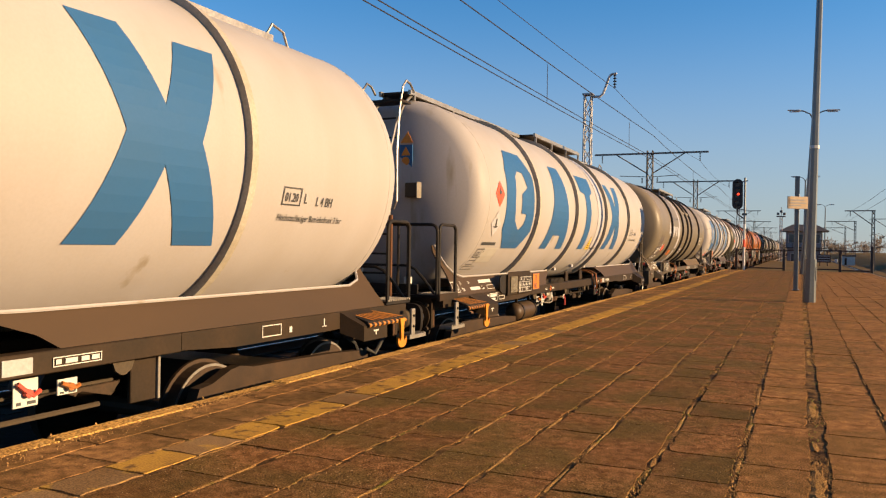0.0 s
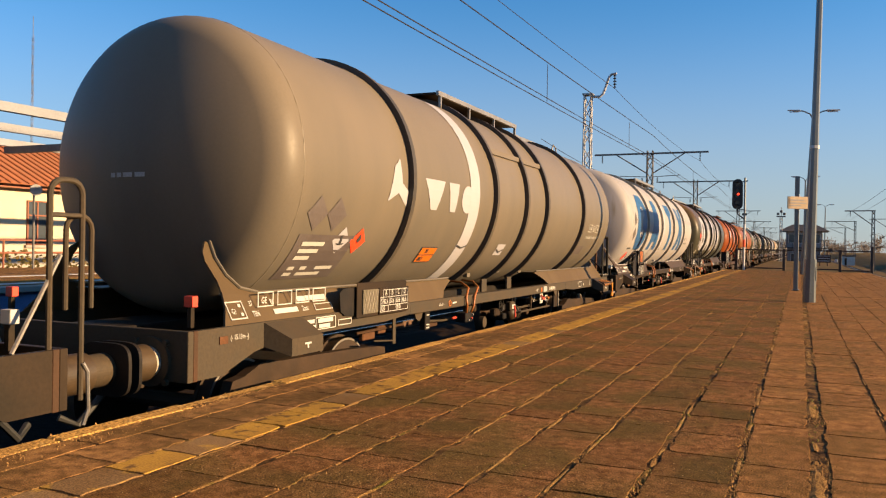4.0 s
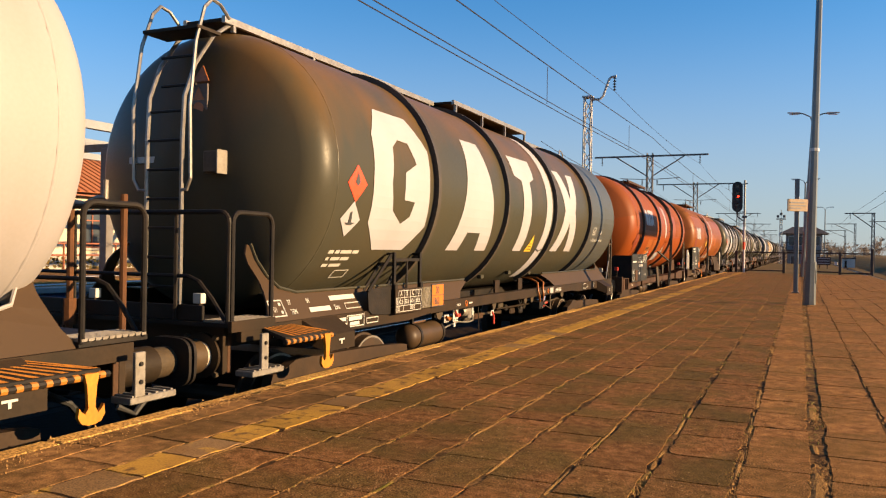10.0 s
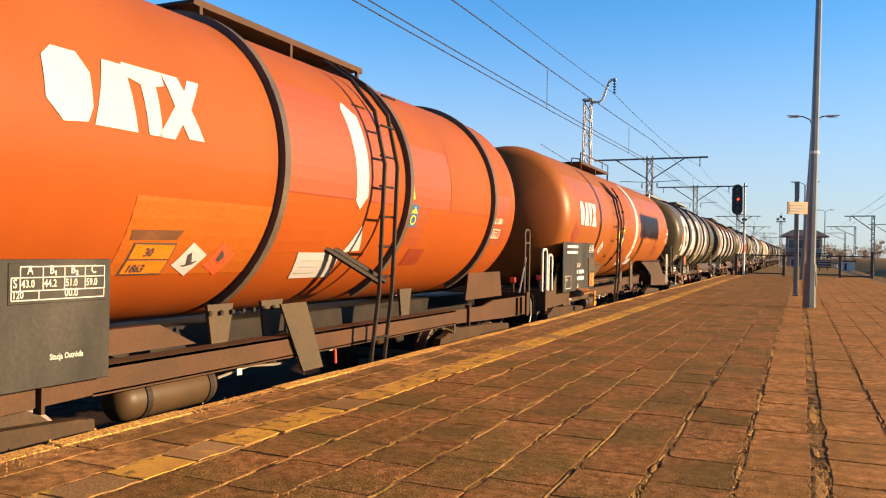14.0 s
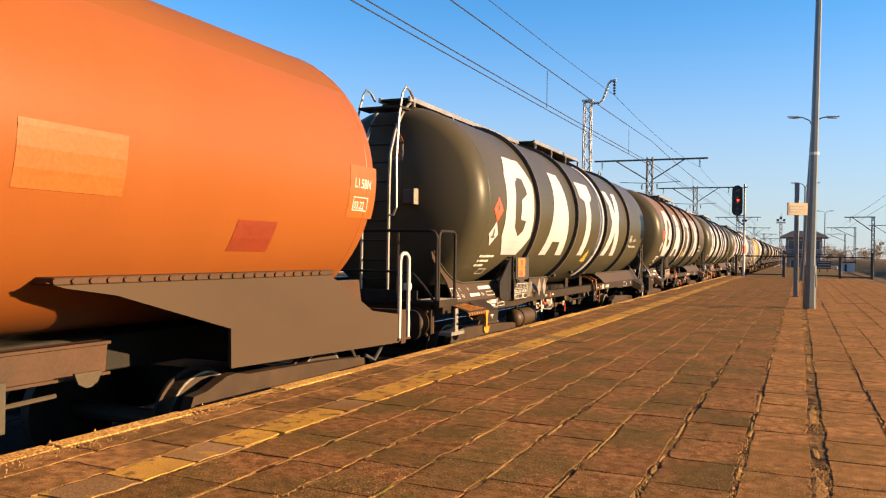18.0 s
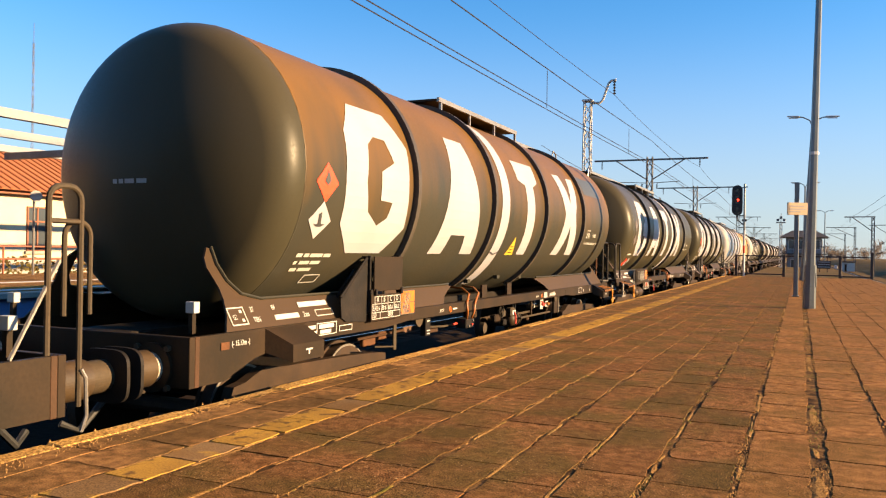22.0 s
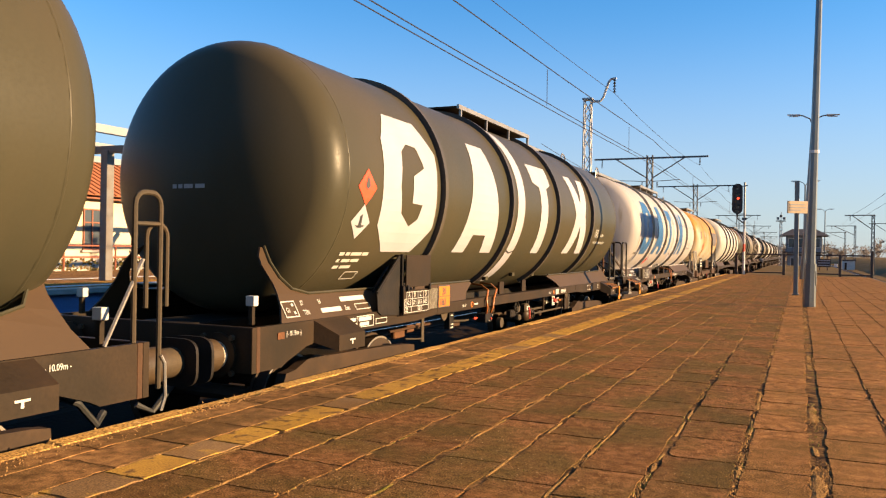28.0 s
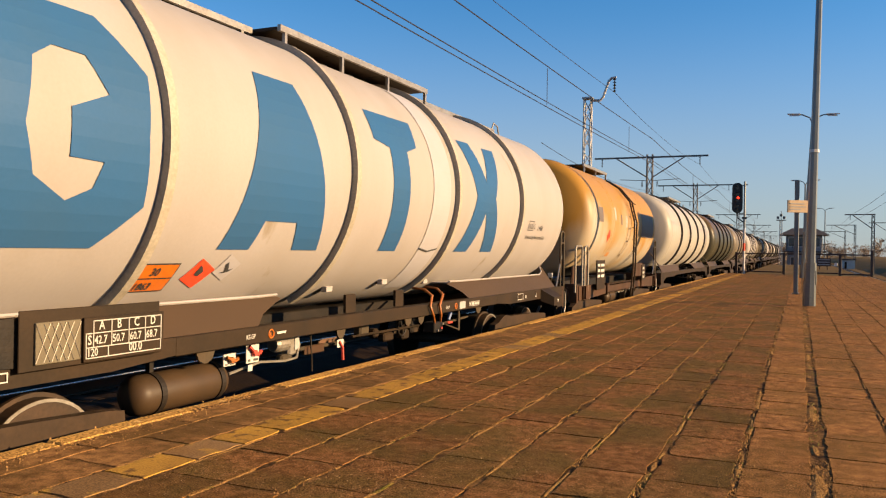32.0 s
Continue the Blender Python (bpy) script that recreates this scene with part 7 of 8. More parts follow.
SPEED = 4.94                        # metres a second towards the camera's left
WAGONS = [(at, build_wagon(spec, (XC, at, ZR))) for at, spec in TRAIN]

# ---- platform lamps, signs, signal, fence ----


def build_lamp(x, y, z, h, lean, label):
    t = thing("platform_lamp", label, "street lamp", "platform lamps", (x, y, z))
    t.rotation_euler = (0, radians(lean), 0)
    bm = new_bm()
    rod(bm, (0, 0, 0), (0, 0, h - 0.3), 0.10, 8, 0.055)
    part("pole", bm, "post", t)
    bm = new_bm()
    rod(bm, (0, 0, 0), (0, 0, 0.9), 0.125, 8, 0.118)
    part("pole_base", bm, "post", t)
    bm = new_bm()
    rod(bm, (0, 0, h * 0.42), (0, 0, h * 0.42 + 0.06), 0.096, 8)
    part("collar", bm, "mast_light", t)
    bm = new_bm()
    box(bm, 0.05, 0.125, -0.05, 0.05, 0.45, 0.75, 0.01)
    part("service_door", bm, "post", t)
    for s in (-1, 1):
        bm = new_bm()
        pipe(bm, [(0, 0, h - 0.42), (s * 0.12, 0, h - 0.16), (s * 0.42, 0, h - 0.02), (s * 0.62, 0, h)], 0.03, 8)
        a = part("arm", bm, "post", t)
        bm = new_bm()
        rod(bm, (s * 0.55, 0, h), (s * 1.08, 0, h + 0.05), 0.11, 10, 0.055)
        for v in bm.verts:
            v.co.z = h + (v.co.z - h) * 0.5
        part("lamp_head", bm, "mast_light", a)
        bm = new_bm()
        box(bm, min(s * 0.62, s * 1.0), max(s * 0.62, s * 1.0), -0.06, 0.06, h - 0.065, h - 0.04)
        part("lamp_cover", bm, "diffuser", a)
    return t


LAMP = "grey tapered steel platform lamp with two drooping lamp heads"
build_lamp(0.2, 18.2, 0.0, 7.63, 0.9, LAMP)
build_lamp(0.14, 39.6, 0.0, 7.45, 2.6, LAMP)
build_lamp(0.32, 70.5, -0.1, 7.2, 0.3, LAMP)
build_lamp(3.05, 117.0, -0.9, 8.2, 0.0, LAMP)

t = thing("sign_post", "grey square post carrying a faded yellow sign board", "sign", at=(-0.08, 23.4, 0))
bm = new_bm()
box(bm, -0.06, 0.06, -0.05, 0.05, 0, 3.08, 0.01)
part("post", bm, "post", t)
bm = new_bm()
box(bm, -0.09, 0.09, -0.08, 0.08, 0, 0.03, 0.006)
part("base_plate", bm, "post", t)
bm = new_bm()
box(bm, -0.33, 0.31, -0.09, -0.07, 2.20, 2.53, 0.006)
board = part("sign_board", bm, "sign", t, "faded yellow sign board")
board.rotation_euler = (0, 0, radians(32))
bm = new_bm()
for z0, x1 in ((2.42, 0.16), (2.34, 0.20), (2.27, 0.06)):
    box(bm, -0.26, x1, -0.097, -0.0905, z0, z0 + 0.03)
part("marking_bars", bm, "patch_grey", board)

t = thing("station_sign", "long station name board on two posts", "sign", at=(3.05, 0, 0))
for yy in (23.9, 26.3):
    bm = new_bm()
    rod(bm, (0, yy, 0), (0, yy, 4.15), 0.04, 8)
    part("post", bm, "post", t)
bm = new_bm()
box(bm, -0.03, 0.03, 23.6, 26.6, 3.45, 4.1, 0.01)
part("sign_board", bm, "white_wall", t, "white station name board")


def build_signal():
    t = thing("railway_signal", "black light signal showing red on a white-banded post", "railway signal", at=(-2.72, 45.4, 0))
    bm = new_bm()
    rod(bm, (0, 0, 2.45), (0, 0, 4.95), 0.055, 10)
    part("post", bm, "post", t)
    for k in range(6):
        bm = new_bm()
        rod(bm, (0, 0, k * 0.41), (0, 0, (k + 1) * 0.41 - 0.003), 0.062, 10)
        part("post_band", bm, "hazard_red" if k == 3 else "white_wall", t)
    bm = new_bm()
    prof = arc((-0.37, 0, 4.62), 0.27, 0, 180, 10, (1, 0, 0), (0, 0, 1)) + arc((-0.37, 0, 3.52), 0.27, 180, 360, 10, (1, 0, 0), (0, 0, 1))
    a = [bm.verts.new((p.x, -0.03, p.z)) for p in prof]
    b = [bm.verts.new((p.x, 0.03, p.z)) for p in prof]
    bm.faces.new(a)
    bm.faces.new(b[::-1])
    for k in range(len(a)):
        bm.faces.new((a[k], b[k], b[(k + 1) % len(a)], a[(k + 1) % len(a)]))
    bmesh.ops.recalc_face_normals(bm, faces=bm.faces[:])
    hd = part("signal_head", bm, "signal", t)
    for k, z in enumerate((4.62, 4.26, 3.96, 3.62, 3.36)):
        bm = new_bm()
        rod(bm, (-0.37, -0.035, z), (-0.37, -0.05, z), 0.085, 16)
        part("signal_lens", bm, "glass", hd)
        bm = new_bm()
        lathe_y(bm, [(-0.05, 0.10), (-0.24, 0.10), (-0.24, 0.108), (-0.05, 0.108)], 12, -0.37, z, 10, 170)
        part("hood", bm, "signal", hd)
    bm = new_bm()
    rod(bm, (-0.33, -0.07, 4.08), (-0.33, -0.075, 4.08), 0.06, 16)
    part("lit_lamp", bm, "lamp_red", hd, "glowing red lamp")
    bm = new_bm()
    for z in (4.75, 3.25):
        rod(bm, (0, 0, z), (-0.3, 0, z), 0.025, 8)
    rod(bm, (-0.37, 0, 3.27), (-0.37, 0, 2.98), 0.06, 8, 0.02)
    rod(bm, (-0.37, 0, 3.02), (0, 0, 2.72), 0.03, 8)
    box(bm, -0.12, 0.12, -0.04, 0.04, 2.93, 3.05)
    part("bracket", bm, "signal", t)
    bm = new_bm()
    rod(bm, (-0.02, 0, 4.78), (0.14, 0, 4.78), 0.03, 8)
    part("cable_box", bm, "signal", t)


build_signal()


def build_fence():
    t = thing("barrier_fence", "dark steel barrier fence across the platform end", "fence", at=(0, 46.2, 0))
    for x in (-3.15, -0.75, 0.72, 1.95, 3.42):
        bm = new_bm()
        box(bm, x - 0.07, x + 0.07, -0.06, 0.06, -0.05, 1.16 if x < 3 else 1.35, 0.01)
        part("post", bm, "fence", t)
    for a, b, z in ((-3.08, -0.82, 1.06), (-0.68, 0.65, 1.06), (0.79, 1.88, 1.06), (2.02, 3.35, 1.06), (-3.08, -0.82, 0.08), (0.79, 1.88, 0.08), (2.02, 3.35, 0.04)):
        bm = new_bm()
        box(bm, a, b, -0.035, 0.035, z, z + 0.07, 0.008)
        part("rail", bm, "fence", t)
    for x in (0.98, 1.34):
        bm = new_bm()
        box(bm, x - 0.02, x + 0.02, -0.06, -0.037, 0.3, 1.05)
        part("sign_strap", bm, "fence", t)
    bm = new_bm()
    box(bm, 0.86, 1.5, -0.085, -0.063, 0.48, 0.9, 0.006)
    s = part("warning_board", bm, "fence", t, "dark red warning board with pale bars")
    bm = new_bm()
    for z in (0.54, 0.67, 0.8):
        box(bm, 0.9, 1.46, -0.094, -0.088, z, z + 0.05)
    part("marking_bars", bm, "patch_grey", s)
    t2 = thing("white_box", "small white box on the barrier post", "box", at=(1.82, 46.05, 0.5))
    bm = new_bm()
    box(bm, -0.14, 0.0, -0.06, 0.06, 0, 0.16, 0.01)
    part("cabinet", bm, "white_wall", t2)


build_fence()

# raised strip of soil beyond the platform's end
bm = new_bm()
box(bm, -2.9, 3.2, 46.0, 96.0, -1.2, -0.07)
tagged(part("embankment", bm, "soil"), "raised strip of dry soil beyond the platform", "ground", kind="structure")

# ---- overhead line ----


def lattice(bm, w, h, n, r, z0=0.0):
    """A square lattice mast: four angles and diagonal bars."""
    c = [(-w, -w), (w, -w), (w, w), (-w, w)]
    for x, y in c:
        rod(bm, (x, y, z0), (x * 0.8, y * 0.8, z0 + h), r * 1.5, 4)
    for k in range(n):
        a, b = z0 + h * k / n, z0 + h * (k + 1) / n
        fa, fb = 1 - 0.2 * k / n, 1 - 0.2 * (k + 1) / n
        for i in range(4):
            p, q = c[i], c[(i + 1) % 4]
            if k % 2:
                p, q = q, p
            rod(bm, (p[0] * fa, p[1] * fa, a), (q[0] * fb, q[1] * fb, b), r, 4)


def insulator(parent, x, y, z0, z1, name="insulator"):
    bm = new_bm()
    rod(bm, (x, y, z0), (x, y, z1), 0.02, 6)
    n = 5
    for k in range(n):
        z = z0 + (z1 - z0) * (k + 0.5) / n
        rod(bm, (x, y, z - 0.02), (x, y, z + 0.03), 0.075, 8, 0.03)
    part(name, bm, "signal", parent)


def build_t_mast(x, y, arm, h, label="tall lattice catenary mast with a wide cross arm"):
    t = thing("catenary_mast", label, "catenary mast", "catenary masts", (x, y, -1.1))
    bm = new_bm()
    lattice(bm, 0.24, h + 0.2, 12, 0.03)
    part("mast", bm, "mast", t)
    for s in (-1, 1):
        bm = new_bm()
        box(bm, min(0, s * arm), max(0, s * arm), -0.07, 0.07, h - 0.07, h + 0.05)
        part("cross_arm", bm, "mast", t)
        bm = new_bm()
        rod(bm, (s * arm * 0.6, 0, h - 0.05), (s * 0.2, 0, h - 1.5), 0.045, 6)
        part("brace", bm, "mast", t)
        insulator(t, s * arm * 0.86, 0, h - 0.65, h - 0.07)
        bm = new_bm()
        rod(bm, (s * 0.2, 0, h - 1.75), (s * 2.2, 0, h - 1.65), 0.025, 6)
        part("cantilever", bm, "mast", t)
        insulator(t, s * 0.55, 0, h - 2.2, h - 1.8)
    return t


build_t_mast(-10.25, 60.0, 4.15, 9.25)
build_t_mast(-10.2, 88.0, 3.9, 9.4)
build_t_mast(-9.6, 143.0, 3.6, 8.8)
build_t_mast(-9.6, 196.0, 3.6, 8.8)
build_t_mast(-9.6, 250.0, 3.6, 8.8)
build_t_mast(-9.6, 310.0, 3.6, 8.8)

t = thing("catenary_mast", "pale lattice catenary mast with a bent feeder bracket on top", "catenary mast", "catenary masts", (-8.0, 32.0, -1.1))
bm = new_bm()
lattice(bm, 0.17, 8.4, 16, 0.02)
part("mast", bm, "mast_light", t)
bm = new_bm()
box(bm, -0.2, 0.2, -0.2, 0.2, 8.4, 8.47)
part("mast_cap", bm, "mast_light", t)
bm = new_bm()
pipe(bm, [(0.1, 0, 8.33), (0.5, 0, 8.33), (0.62, 0, 8.45), (0.85, 0, 9.1), (0.95, 0, 9.2), (1.15, 0, 9.22)], 0.05, 8)
part("feeder_bracket", bm, "mast_light", t)
insulator(t, 1.08, 0, 8.62, 9.2)

def mast_side(x, y, reach, h, label):
    t = thing("catenary_mast", label, "catenary mast", "catenary masts", (x, y, -1.0))
    bm = new_bm()
    lattice(bm, 0.16, h, 12, 0.03)
    part("mast", bm, "mast", t)
    bm = new_bm()
    rod(bm, (0.2, 0, h), (-reach, 0, h - 0.02), 0.06, 6)
    part("cross_arm", bm, "mast", t)
    bm = new_bm()
    rod(bm, (0, 0, h - 1.6), (-reach * 0.72, 0, h - 0.05), 0.05, 6)
    part("brace", bm, "mast", t)
    insulator(t, -reach * 0.8, 0, h - 0.6, h - 0.05)


mast_side(7.15, 96.0, 2.75, 6.5, "side mast with a cantilever over the neighbouring track")
mast_side(8.5, 150.0, 4.4, 7.2, "side mast with a cantilever over the neighbouring track")
mast_side(9.6, 205.0, 5.0, 7.6, "side mast with a cantilever over the neighbouring track")
mast_side(13.5, 150.0, 3.0, 7.6, "side mast with a cantilever over the neighbouring track")
mast_side(2.6, 230.0, 3.0, 7.6, "side mast with a cantilever over the neighbouring track")


def sag(a, b, drop, n=14):
    a, b = Vector(a), Vector(b)
    return [a.lerp(b, k / n) - Vector((0, 0, 4 * drop * (k / n) * (1 - k / n))) for k in range(n + 1)]


def build_wires():
    t = thing("overhead_line", "dark overhead contact and carrying wires above the tracks", "overhead line")
    spans = (-28.0, 32.0, 60.0, 88.0, 143.0, 196.0, 250.0, 310.0)
    for dx in (-0.06, 0.06):
        bm = new_bm()
        for a, b in zip(spans, spans[1:]):
            s = 1 if spans.index(a) % 2 else -1
            pipe(bm, sag((XC + dx * 1.6 + 0.02 * s, a, 4.62), (XC + dx * 1.6 - 0.02 * s, b, 4.62), 0.26 if b < 40 else 0.05), 0.010, 5)
        part("contact_wire", bm, "wire", t)
    bm = new_bm()
    for a, b in zip(spans, spans[1:]):
        pipe(bm, sag((XC, a, 5.55), (XC, b, 5.55), 0.32 if b < 40 else 0.2), 0.012, 5)
    part("carrying_wire", bm, "wire", t)
    for y, z0, z1 in ((-8, 4.36, 5.3), (5.0, 4.36, 5.23), (17.6, 4.42, 5.27), (27.2, 4.5, 5.36), (45, 4.45, 5.36), (70, 4.45, 5.4), (110, 4.45, 5.4)):
        bm = new_bm()
        rod(bm, (XC, y, z0), (XC, y, z1), 0.008, 5)
        part("dropper", bm, "wire", t)
    bm = new_bm()
    pipe(bm, [(XC, 22.0, 5.33), (-6.6, 26.5, 5.0), (-7.85, 31.8, 4.75)], 0.008, 5)
    part("stay_wire", bm, "wire", t)
    bm = new_bm()
    pipe(bm, sag((-7.0, -28, 7.75), (-6.92, 32, 7.52), 0.55), 0.010, 5)
    pipe(bm, sag((-6.92, 32, 7.52), (-6.68, 60, 7.5), 0.3), 0.010, 5)
    pipe(bm, sag((-6.68, 60, 7.5), (-6.85, 88, 7.65), 0.3), 0.010, 5)
    pipe(bm, sag((-6.85, 88, 7.65), (-6.5, 143, 7.0), 0.6), 0.010, 5)
    part("feeder_wire", bm, "wire", t)
    x2 = XC - 4.6
    for z, d in ((4.5, 0.05), (5.6, 0.45)):
        bm = new_bm()
        for a, b in zip(spans[1:], spans[2:]):
            pipe(bm, sag((x2, a, z), (x2, b, z), d), 0.012, 5)
        part("contact_wire" if z < 5 else "carrying_wire", bm, "wire", t)
    for z, d in ((4.6, 0.05), (5.5, 0.3)):
        bm = new_bm()
        for a, b in ((30.0, 96.0), (96.0, 150.0), (150.0, 205.0)):
            pipe(bm, sag((5.05, a, z), (5.05, b, z), d), 0.012, 5)
        part("contact_wire" if z < 5 else "carrying_wire", bm, "wire", t)


build_wires()

# ---- signal tower and the far side ----


def window_in(parent, x, y, z, w, h, face, mats=("window_brown", "pane"), bars=True):
    """A window in a wall: frame with its pane and glazing bar. face: 'x' looks to +x, 'y' to -y."""
    bm = new_bm()
    d = 0.06
    for a0, a1, b0, b1 in ((-w, w, -h, -h + d), (-w, w, h - d, h), (-w, -w + d, -h + d, h - d), (w - d, w, -h + d, h - d)) + (((-d / 2, d / 2, -h + d, h - d), (-w + d, -d / 2, h * 0.3, h * 0.3 + d), (d / 2, w - d, h * 0.3, h * 0.3 + d)) if bars else ()):
        if face == "x":
            box(bm, x, x + 0.07, y + a0, y + a1, z + b0, z + b1)
        else:
            box(bm, x + a0, x + a1, y - 0.07, y, z + b0, z + b1)
    f = part("window", bm, mats[0], parent)
    bm = new_bm()
    if face == "x":
        box(bm, x + 0.005, x + 0.03, y - w + d, y + w - d, z - h + d, z + h - d)
    else:
        box(bm, x - w + d, x + w - d, y - 0.03, y - 0.005, z - h + d, z + h - d)
    part("pane", bm, mats[1], f)
    return f


def build_tower():
    t = thing("signal_tower", "grey two-storey signal tower with a dark overhanging roof", "building", at=(0.3, 100.0, -1.0))
    for name, x0, x1, z0, z1 in (("lower_wall", -1.6, 1.9, 0, 2.4), ("upper_wall", -1.75, 2.05, 2.45, 4.35)):
        bm = new_bm()
        box(bm, x0, x1, 0, 6, z0, z1, 0.02)
        part(name, bm, "plaster_grey", t)
    bm = new_bm()
    box(bm, -2.3, 2.6, -0.7, 6.7, 2.38, 2.47)
    part("gallery", bm, "roof_dark", t)
    bm = new_bm()
    lo = [bm.verts.new(p) for p in ((-2.5, -0.8, 4.35), (2.8, -0.8, 4.35), (2.8, 6.8, 4.35), (-2.5, 6.8, 4.35))]
    hi = [bm.verts.new(p) for p in ((-1.1, 1.2, 5.15), (1.4, 1.2, 5.15), (1.4, 4.8, 5.15), (-1.1, 4.8, 5.15))]
    for k in range(4):
        bm.faces.new((lo[k], lo[(k + 1) % 4], hi[(k + 1) % 4], hi[k]))
    bm.faces.new(hi)
    bm.faces.new(lo[::-1])
    r = part("roof", bm, "roof_dark", t)
    bm = new_bm()
    box(bm, -0.9, -0.45, 2.4, 2.9, 4.9, 5.8)
    part("chimney", bm, "frame_brown", r)
    for x in (-1.15, -0.25, 0.65, 1.5):
        window_in(t, x, 0, 3.5, 0.36, 0.55, "y", ("white_wall", "pane"), False)
    for x in (-0.9, 1.1):
        window_in(t, x, 0, 1.3, 0.35, 0.5, "y", ("white_wall", "pane"), False)
    for yy in (1.2, 3.0, 4.8):
        window_in(t, 2.05, yy, 3.5, 0.5, 0.55, "x", ("white_wall", "pane"), False)
    for k in range(9):
        bm = new_bm()
        x = -2.25 + k * 0.6
        rod(bm, (x, -0.65, 2.47), (x, -0.65, 3.3), 0.02, 5)
        part("gallery_post", bm, "fence", t)
    bm = new_bm()
    rod(bm, (-2.3, -0.65, 3.3), (2.6, -0.65, 3.3), 0.025, 5)
    part("gallery_rail", bm, "fence", t)


build_tower()


def build_flood_mast(x, y, h):
    t = thing("floodlight_mast", "slim mast with a floodlight cluster and small platform", "lamp mast", at=(x, y, -1.0))
    bm = new_bm()
    lattice(bm, 0.14, h, 14, 0.025)
    part("mast", bm, "mast_light", t)
    bm = new_bm()
    box(bm, -0.45, 0.45, -0.45, 0.45, h, h + 0.08)
    part("platform", bm, "mast", t)
    for dx, dz in ((-0.3, 0.3), (0.3, 0.3), (0.0, 0.55)):
        bm = new_bm()
        box(bm, dx - 0.13, dx + 0.13, -0.18, 0.1, h + dz - 0.12, h + dz + 0.14, 0.02)
        part("floodlight", bm, "mast", t)
    bm = new_bm()
    rod(bm, (0, 0, h), (0, 0, h + 1.0), 0.03, 6)
    part("spike", bm, "mast", t)


build_flood_mast(-1.8, 90.0, 5.6)


def build_far_side():
    # opposite platform
    p = thing("platform_far", "opposite platform with pale edge stripes and a blue painted edge wall", "platform", kind="structure")
    bm = new_bm()
    box(bm, -25, -14.05, -10, 60, -1.2, 0.04)
    part("platform_body", bm, "edge_slab", p)
    bm = new_bm()
    box(bm, -14.05, -13.6, -10, 60, 0.03, 0.14, 0.01)
    part("edge_coping", bm, "concrete", p)
    for y0, y1, m in ((-10, 13.0, "blue_wall"), (13.0, 14.7, "white_wall"), (14.7, 60, "blue_wall")):
        bm = new_bm()
        box(bm, -14.04, -13.72 if m == "blue_wall" else -13.62, y0, y1 - 0.004, -1.2, 0.028)
        part("edge_panel", bm, m, p)
    for x0, x1, m in ((-16.4, -16.0, "white_wall"), (-17.6, -17.0, "line"), (-19.6, -19.2, "white_wall")):
        bm = new_bm()
        box(bm, x0, x1, -10, 60, 0.036, 0.045)
        part("edge_stripe", bm, m, p)
    # bare canopy frame
    c = thing("canopy_frame", "bare steel canopy frame with dark pillars and pale beams", "canopy", at=(-18.0, 0, 0.04))
    for yy in (3.0, 16.6, 30.2):
        bm = new_bm()
        box(bm, -0.13, 0.13, yy - 0.13, yy + 0.13, 0, 3.7, 0.01)
        part("pillar", bm, "mast", c)
        bm = new_bm()
        box(bm, -4.2, 2.2, yy - 0.09, yy + 0.09, 3.62, 3.82)
        part("cross_beam", bm, "mast", c)
    for x in (2.0, -1.0, -4.0):
        bm = new_bm()
        box(bm, x - 0.09, x + 0.09, -8, 44, 3.825, 4.03)
        part("beam", bm, "plaster_grey", c)
    # station building
    b = thing("station_building", "cream plastered station building with an orange tiled roof", "building", at=(-30.0, 0, 0))
    bm = new_bm()
    box(bm, -8, 0, -4, 50, -1.2, 3.2)
    part("wall", bm, "plaster", b)
    bm = new_bm()
    box(bm, -0.001, 0.05, -4, 50, -1.2, 0.55)
    part("plinth", bm, "concrete", b)
    bm = new_bm()
    box(bm, 0.0, 0.45, -4.4, 50.4, 3.16, 3.3)
    part("cornice", bm, "window_brown", b)
    bm = new_bm()
    pts = [(0.75, 3.3), (-3.6, 5.35), (-8.0, 3.3)]
    vs = [[bm.verts.new((x, yy, z)) for x, z in pts] for yy in (-4.6, 50.6)]
    for k in range(2):
        bm.faces.new((vs[0][k], vs[0][k + 1], vs[1][k + 1], vs[1][k]))
    bm.faces.new(vs[0])
    bm.faces.new(vs[1][::-1])
    bm.faces.new((vs[0][0], vs[1][0], vs[1][2], vs[0][2]))
    bmesh.ops.recalc_face_normals(bm, faces=bm.faces[:])
    r = part("roof", bm, "tile", b, "orange-brown ribbed tile roof")
    bm = new_bm()
    rod(bm, (0, 0, 0), (-4.3, 0, 2.03), 0.055, 6)
    first = part("roof_rib", bm, "tile", r)
    first.location = (0.72, -4.3, 3.33)
    for k in range(1, 130):
        share(first, Matrix.Translation((0.72, -4.3 + k * 0.42, 3.33)), r)
    for k in range(18):
        yy = -2.2 + k * 2.9
        window_in(b, 0.0, yy, 1.75, 0.5, 0.95, "x")
        bm = new_bm()
        box(bm, 0.0, 0.14, yy - 0.6, yy + 0.6, 0.68, 0.79)
        part("window_sill", bm, "concrete", b)
    bm = new_bm()
    box(bm, -4.5, -3.7, 20, 21, 4.6, 6.4)
    part("chimney", bm, "tile", b)
    # railing before the building
    f = thing("platform_railing", "brown pipe railing along the far platform", "railing", at=(-25.5, 0, 0.0))
    for z in (0.55, 1.0):
        bm = new_bm()
        rod(bm, (0, -4, z), (0, 50, z), 0.035, 6)
        part("rail", bm, "window_brown", f)
    for k in range(22):
        bm = new_bm()
        rod(bm, (0, -3.5 + k * 2.5, -1.15), (0, -3.5 + k * 2.5, 1.03), 0.04, 6)
        part("post", bm, "window_brown", f)
    # hedge
    rnd = random.Random(3)
    vs, fs = [], []
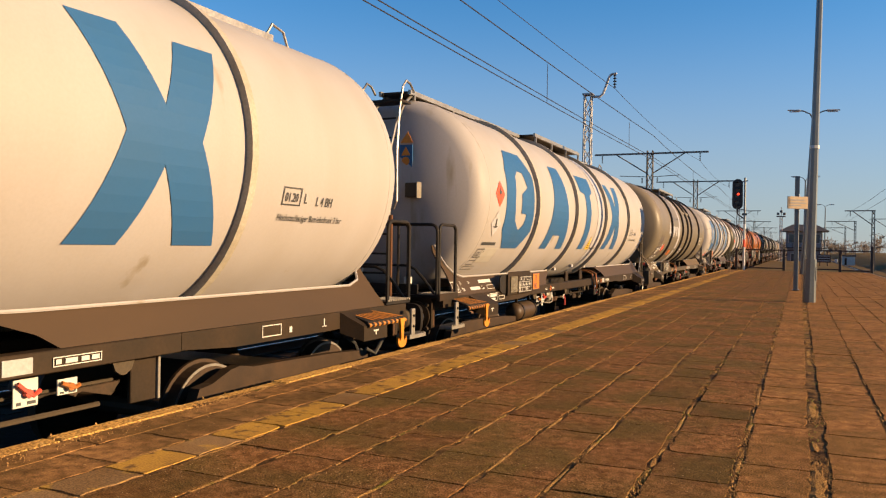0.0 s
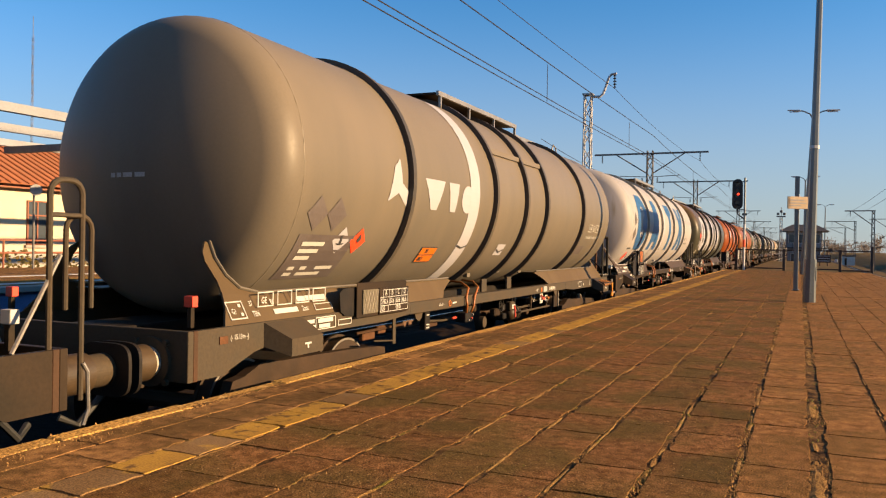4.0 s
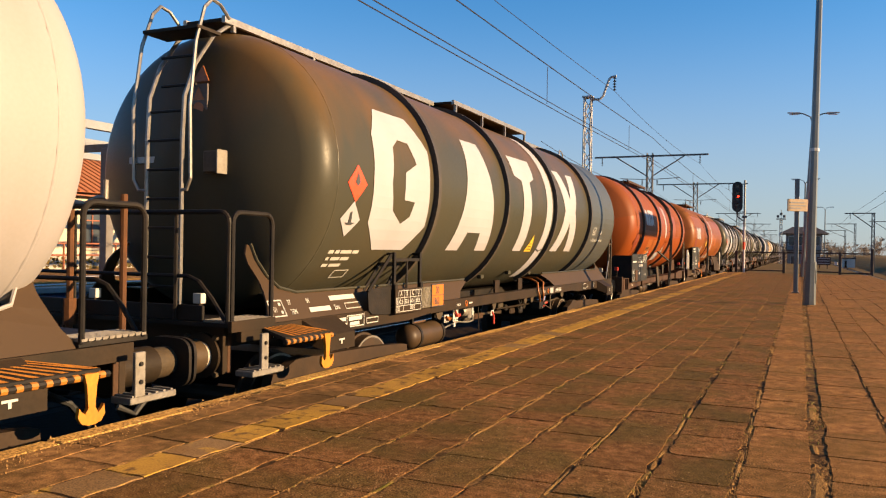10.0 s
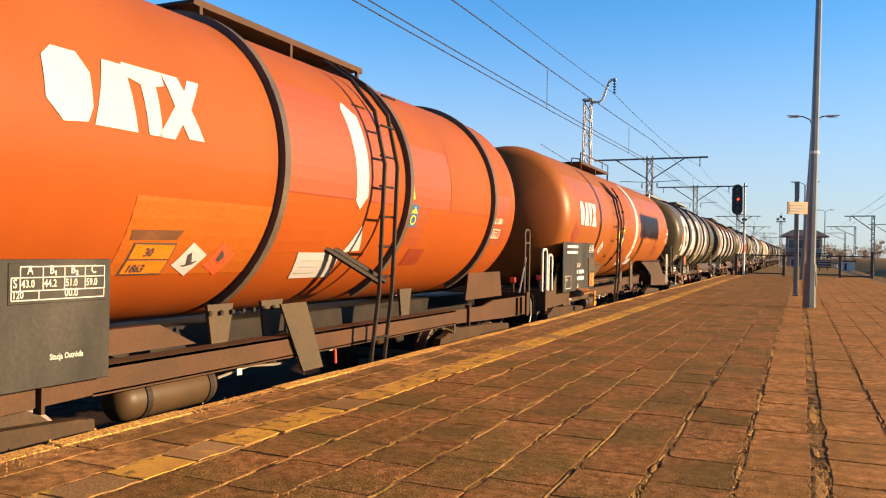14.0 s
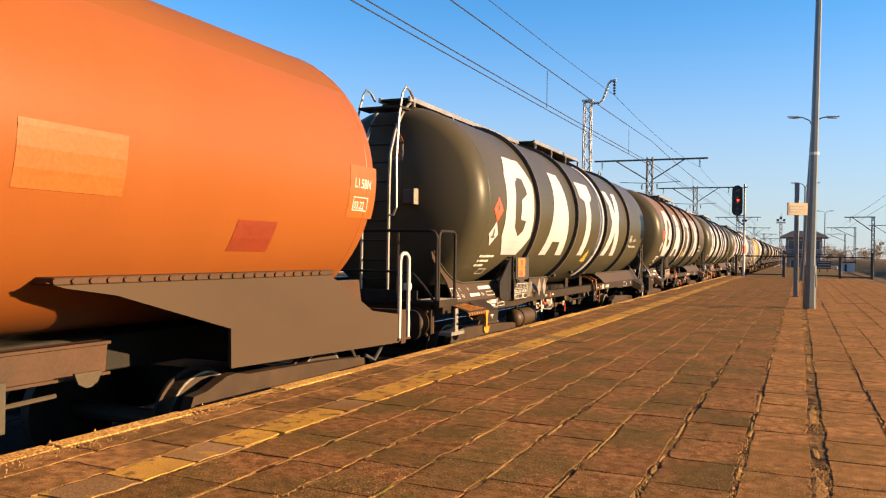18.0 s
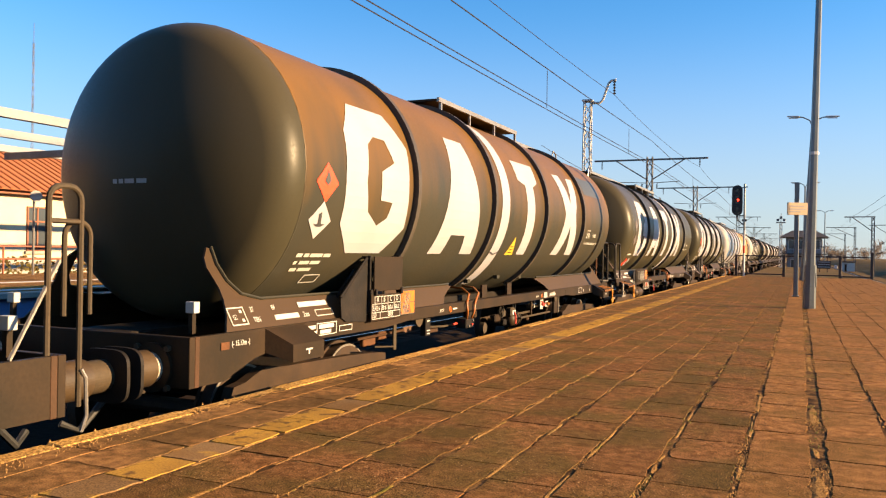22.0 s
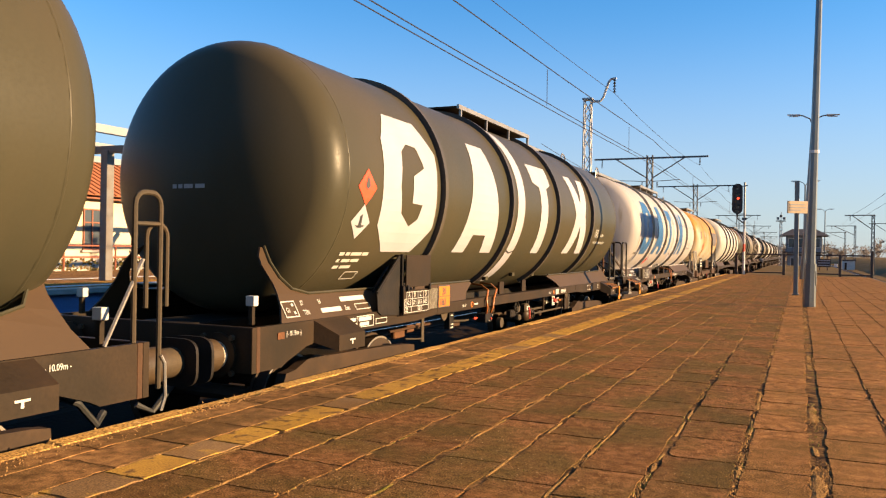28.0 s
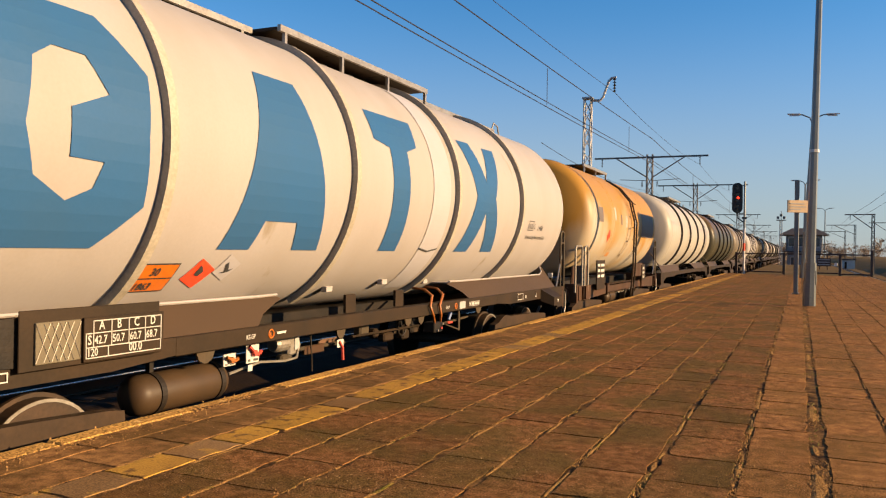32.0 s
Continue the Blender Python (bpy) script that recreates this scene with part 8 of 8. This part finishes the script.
    for k in range(9000):
        q = Vector((-26.6 + rnd.gauss(0, 0.28), rnd.uniform(-4, 50), 0.0))
        q.z = rnd.uniform(-1.1, 0.45 + 0.25 * noise.noise(q * 0.7))
        a = Vector((rnd.gauss(0, 1), rnd.gauss(0, 1), rnd.gauss(0, 1))).normalized() * 0.09
        e = a.orthogonal().normalized() * 0.06
        n = len(vs)
        vs += [q - a, q + e, q + a, q - e]
        fs.append((n, n + 1, n + 2, n + 3))
    me = bpy.data.meshes.new("hedge")
    me.from_pydata(vs, [], fs)
    me.materials.append(M["leaf"])
    tagged(new("hedge", me), "low autumn hedge with brown and green leaves", "hedge", kind="stuff")
    # loudspeaker on its post, radio mast
    s = thing("loudspeaker_post", "grey horn loudspeaker on a slim post", "loudspeaker", at=(-24.0, 19.0, 0.0))
    bm = new_bm()
    rod(bm, (0, 0, 0), (0, 0, 2.9), 0.04, 8)
    part("post", bm, "mast", s)
    bm = new_bm()
    rod(bm, (0, 0, 2.75), (0.35, -0.2, 2.72), 0.06, 12, 0.2)
    part("horn", bm, "patch_grey", s)
    a = thing("radio_mast", "thin lattice radio mast far behind the station", "mast", at=(-75.0, 59.0, -1.2))
    bm = new_bm()
    lattice(bm, 0.09, 24.0, 26, 0.010)
    part("mast", bm, "mast", a)
    bm = new_bm()
    rod(bm, (0, 0, 24), (0, 0, 26), 0.03, 6)
    part("antenna", bm, "mast", a)


build_far_side()


def build_distance():
    rnd = random.Random(11)
    # bare woods on the horizon
    vs, fs = [], []
    for k in range(420):
        ang = radians(rnd.uniform(-28, 40))
        d = rnd.uniform(420, 900)
        c = Vector((math.sin(ang) * d, math.cos(ang) * d, -1.2))
        h = rnd.uniform(7, 15) * (0.8 + 0.4 * noise.noise(c * 0.01))
        wdt = h * rnd.uniform(0.3, 0.5)
        for j in range(60):
            u = rnd.random() ** 0.7
            q = c + Vector((rnd.gauss(0, wdt * 0.5), rnd.gauss(0, wdt * 0.5), h * (0.15 + 0.85 * u)))
            a = Vector((rnd.gauss(0, 1), rnd.gauss(0, 1), abs(rnd.gauss(0.6, 1)))).normalized() * rnd.uniform(0.8, 1.8)
            e = a.orthogonal().normalized() * rnd.uniform(0.25, 0.7)
            n = len(vs)
            vs += [q - a, q + e, q + a]
            fs.append((n, n + 1, n + 2))
    me = bpy.data.meshes.new("woods")
    me.from_pydata(vs, [], fs)
    me.materials.append(M["twig"])
    tagged(new("far_woods", me), "bare brown winter woods on the horizon", "woods", kind="stuff")
    # bank beside the side track
    bm = new_bm()
    n = 60
    rows = []
    for k in range(n + 1):
        y = 30 + k * 6
        rows.append([bm.verts.new((x + noise.noise(Vector((x, y, 0)) * 0.1), y, z + (0.35 * noise.noise(Vector((x, y, 3)) * 0.15) if 0 < i < 4 else 0))) for i, (x, z) in enumerate(((8.6, -1.24), (11.5, -0.5), (16, 0.25), (24, 0.1), (34, -1.3)))])
    for a, b in zip(rows, rows[1:]):
        for k in range(4):
            bm.faces.new((a[k], a[k + 1], b[k + 1], b[k]))
    tagged(part("bank", bm, "soil", smooth=True), "low bank of dry brown grass beside the tracks", "ground", kind="structure")
    # small far buildings
    for x, y, w, d, h, m, lab in ((7.4, 150, 2.2, 1.5, 1.5, "white_wall", "low white relay hut beside the tracks"), (48, 360, 18, 9, 4, "concrete", "pale low hall far beyond the tracks"), (9.4, 62, 2.2, 1.4, 2.2, "frame_brown", "brown lineside hut near the side track")):
        t = thing("hut" if h < 3 else "shed", lab, "building", at=(x, y, -1.22))
        bm = new_bm()
        box(bm, -w / 2, w / 2, -d / 2, d / 2, 0, h)
        part("wall", bm, m, t)
        bm = new_bm()
        box(bm, -w / 2 - 0.2, w / 2 + 0.2, -d / 2 - 0.2, d / 2 + 0.2, h, h + 0.18)
        part("roof", bm, "roof_dark", t)
        bm = new_bm()
        box(bm, -w * 0.2, -w * 0.05, -d / 2 - 0.03, -d / 2 - 0.002, 0.0, min(2.0, h * 0.8))
        part("door", bm, "frame_brown", t)


build_distance()


def motions():
    """The train rolls past at a steady pace; its wheels turn with it."""
    for at, w in WAGONS:
        walk(w, [(t, pose(XC, at - SPEED * t, ZR)) for t in (0.0, 16.0, 32.0)])
    for w in WHEELSETS:
        c = w.location.copy()
        walk(w, [(k / 10, pose(c.x, c.y, c.z, math.degrees(SPEED * k / 10 / 0.46))) for k in range(321)])


motions()
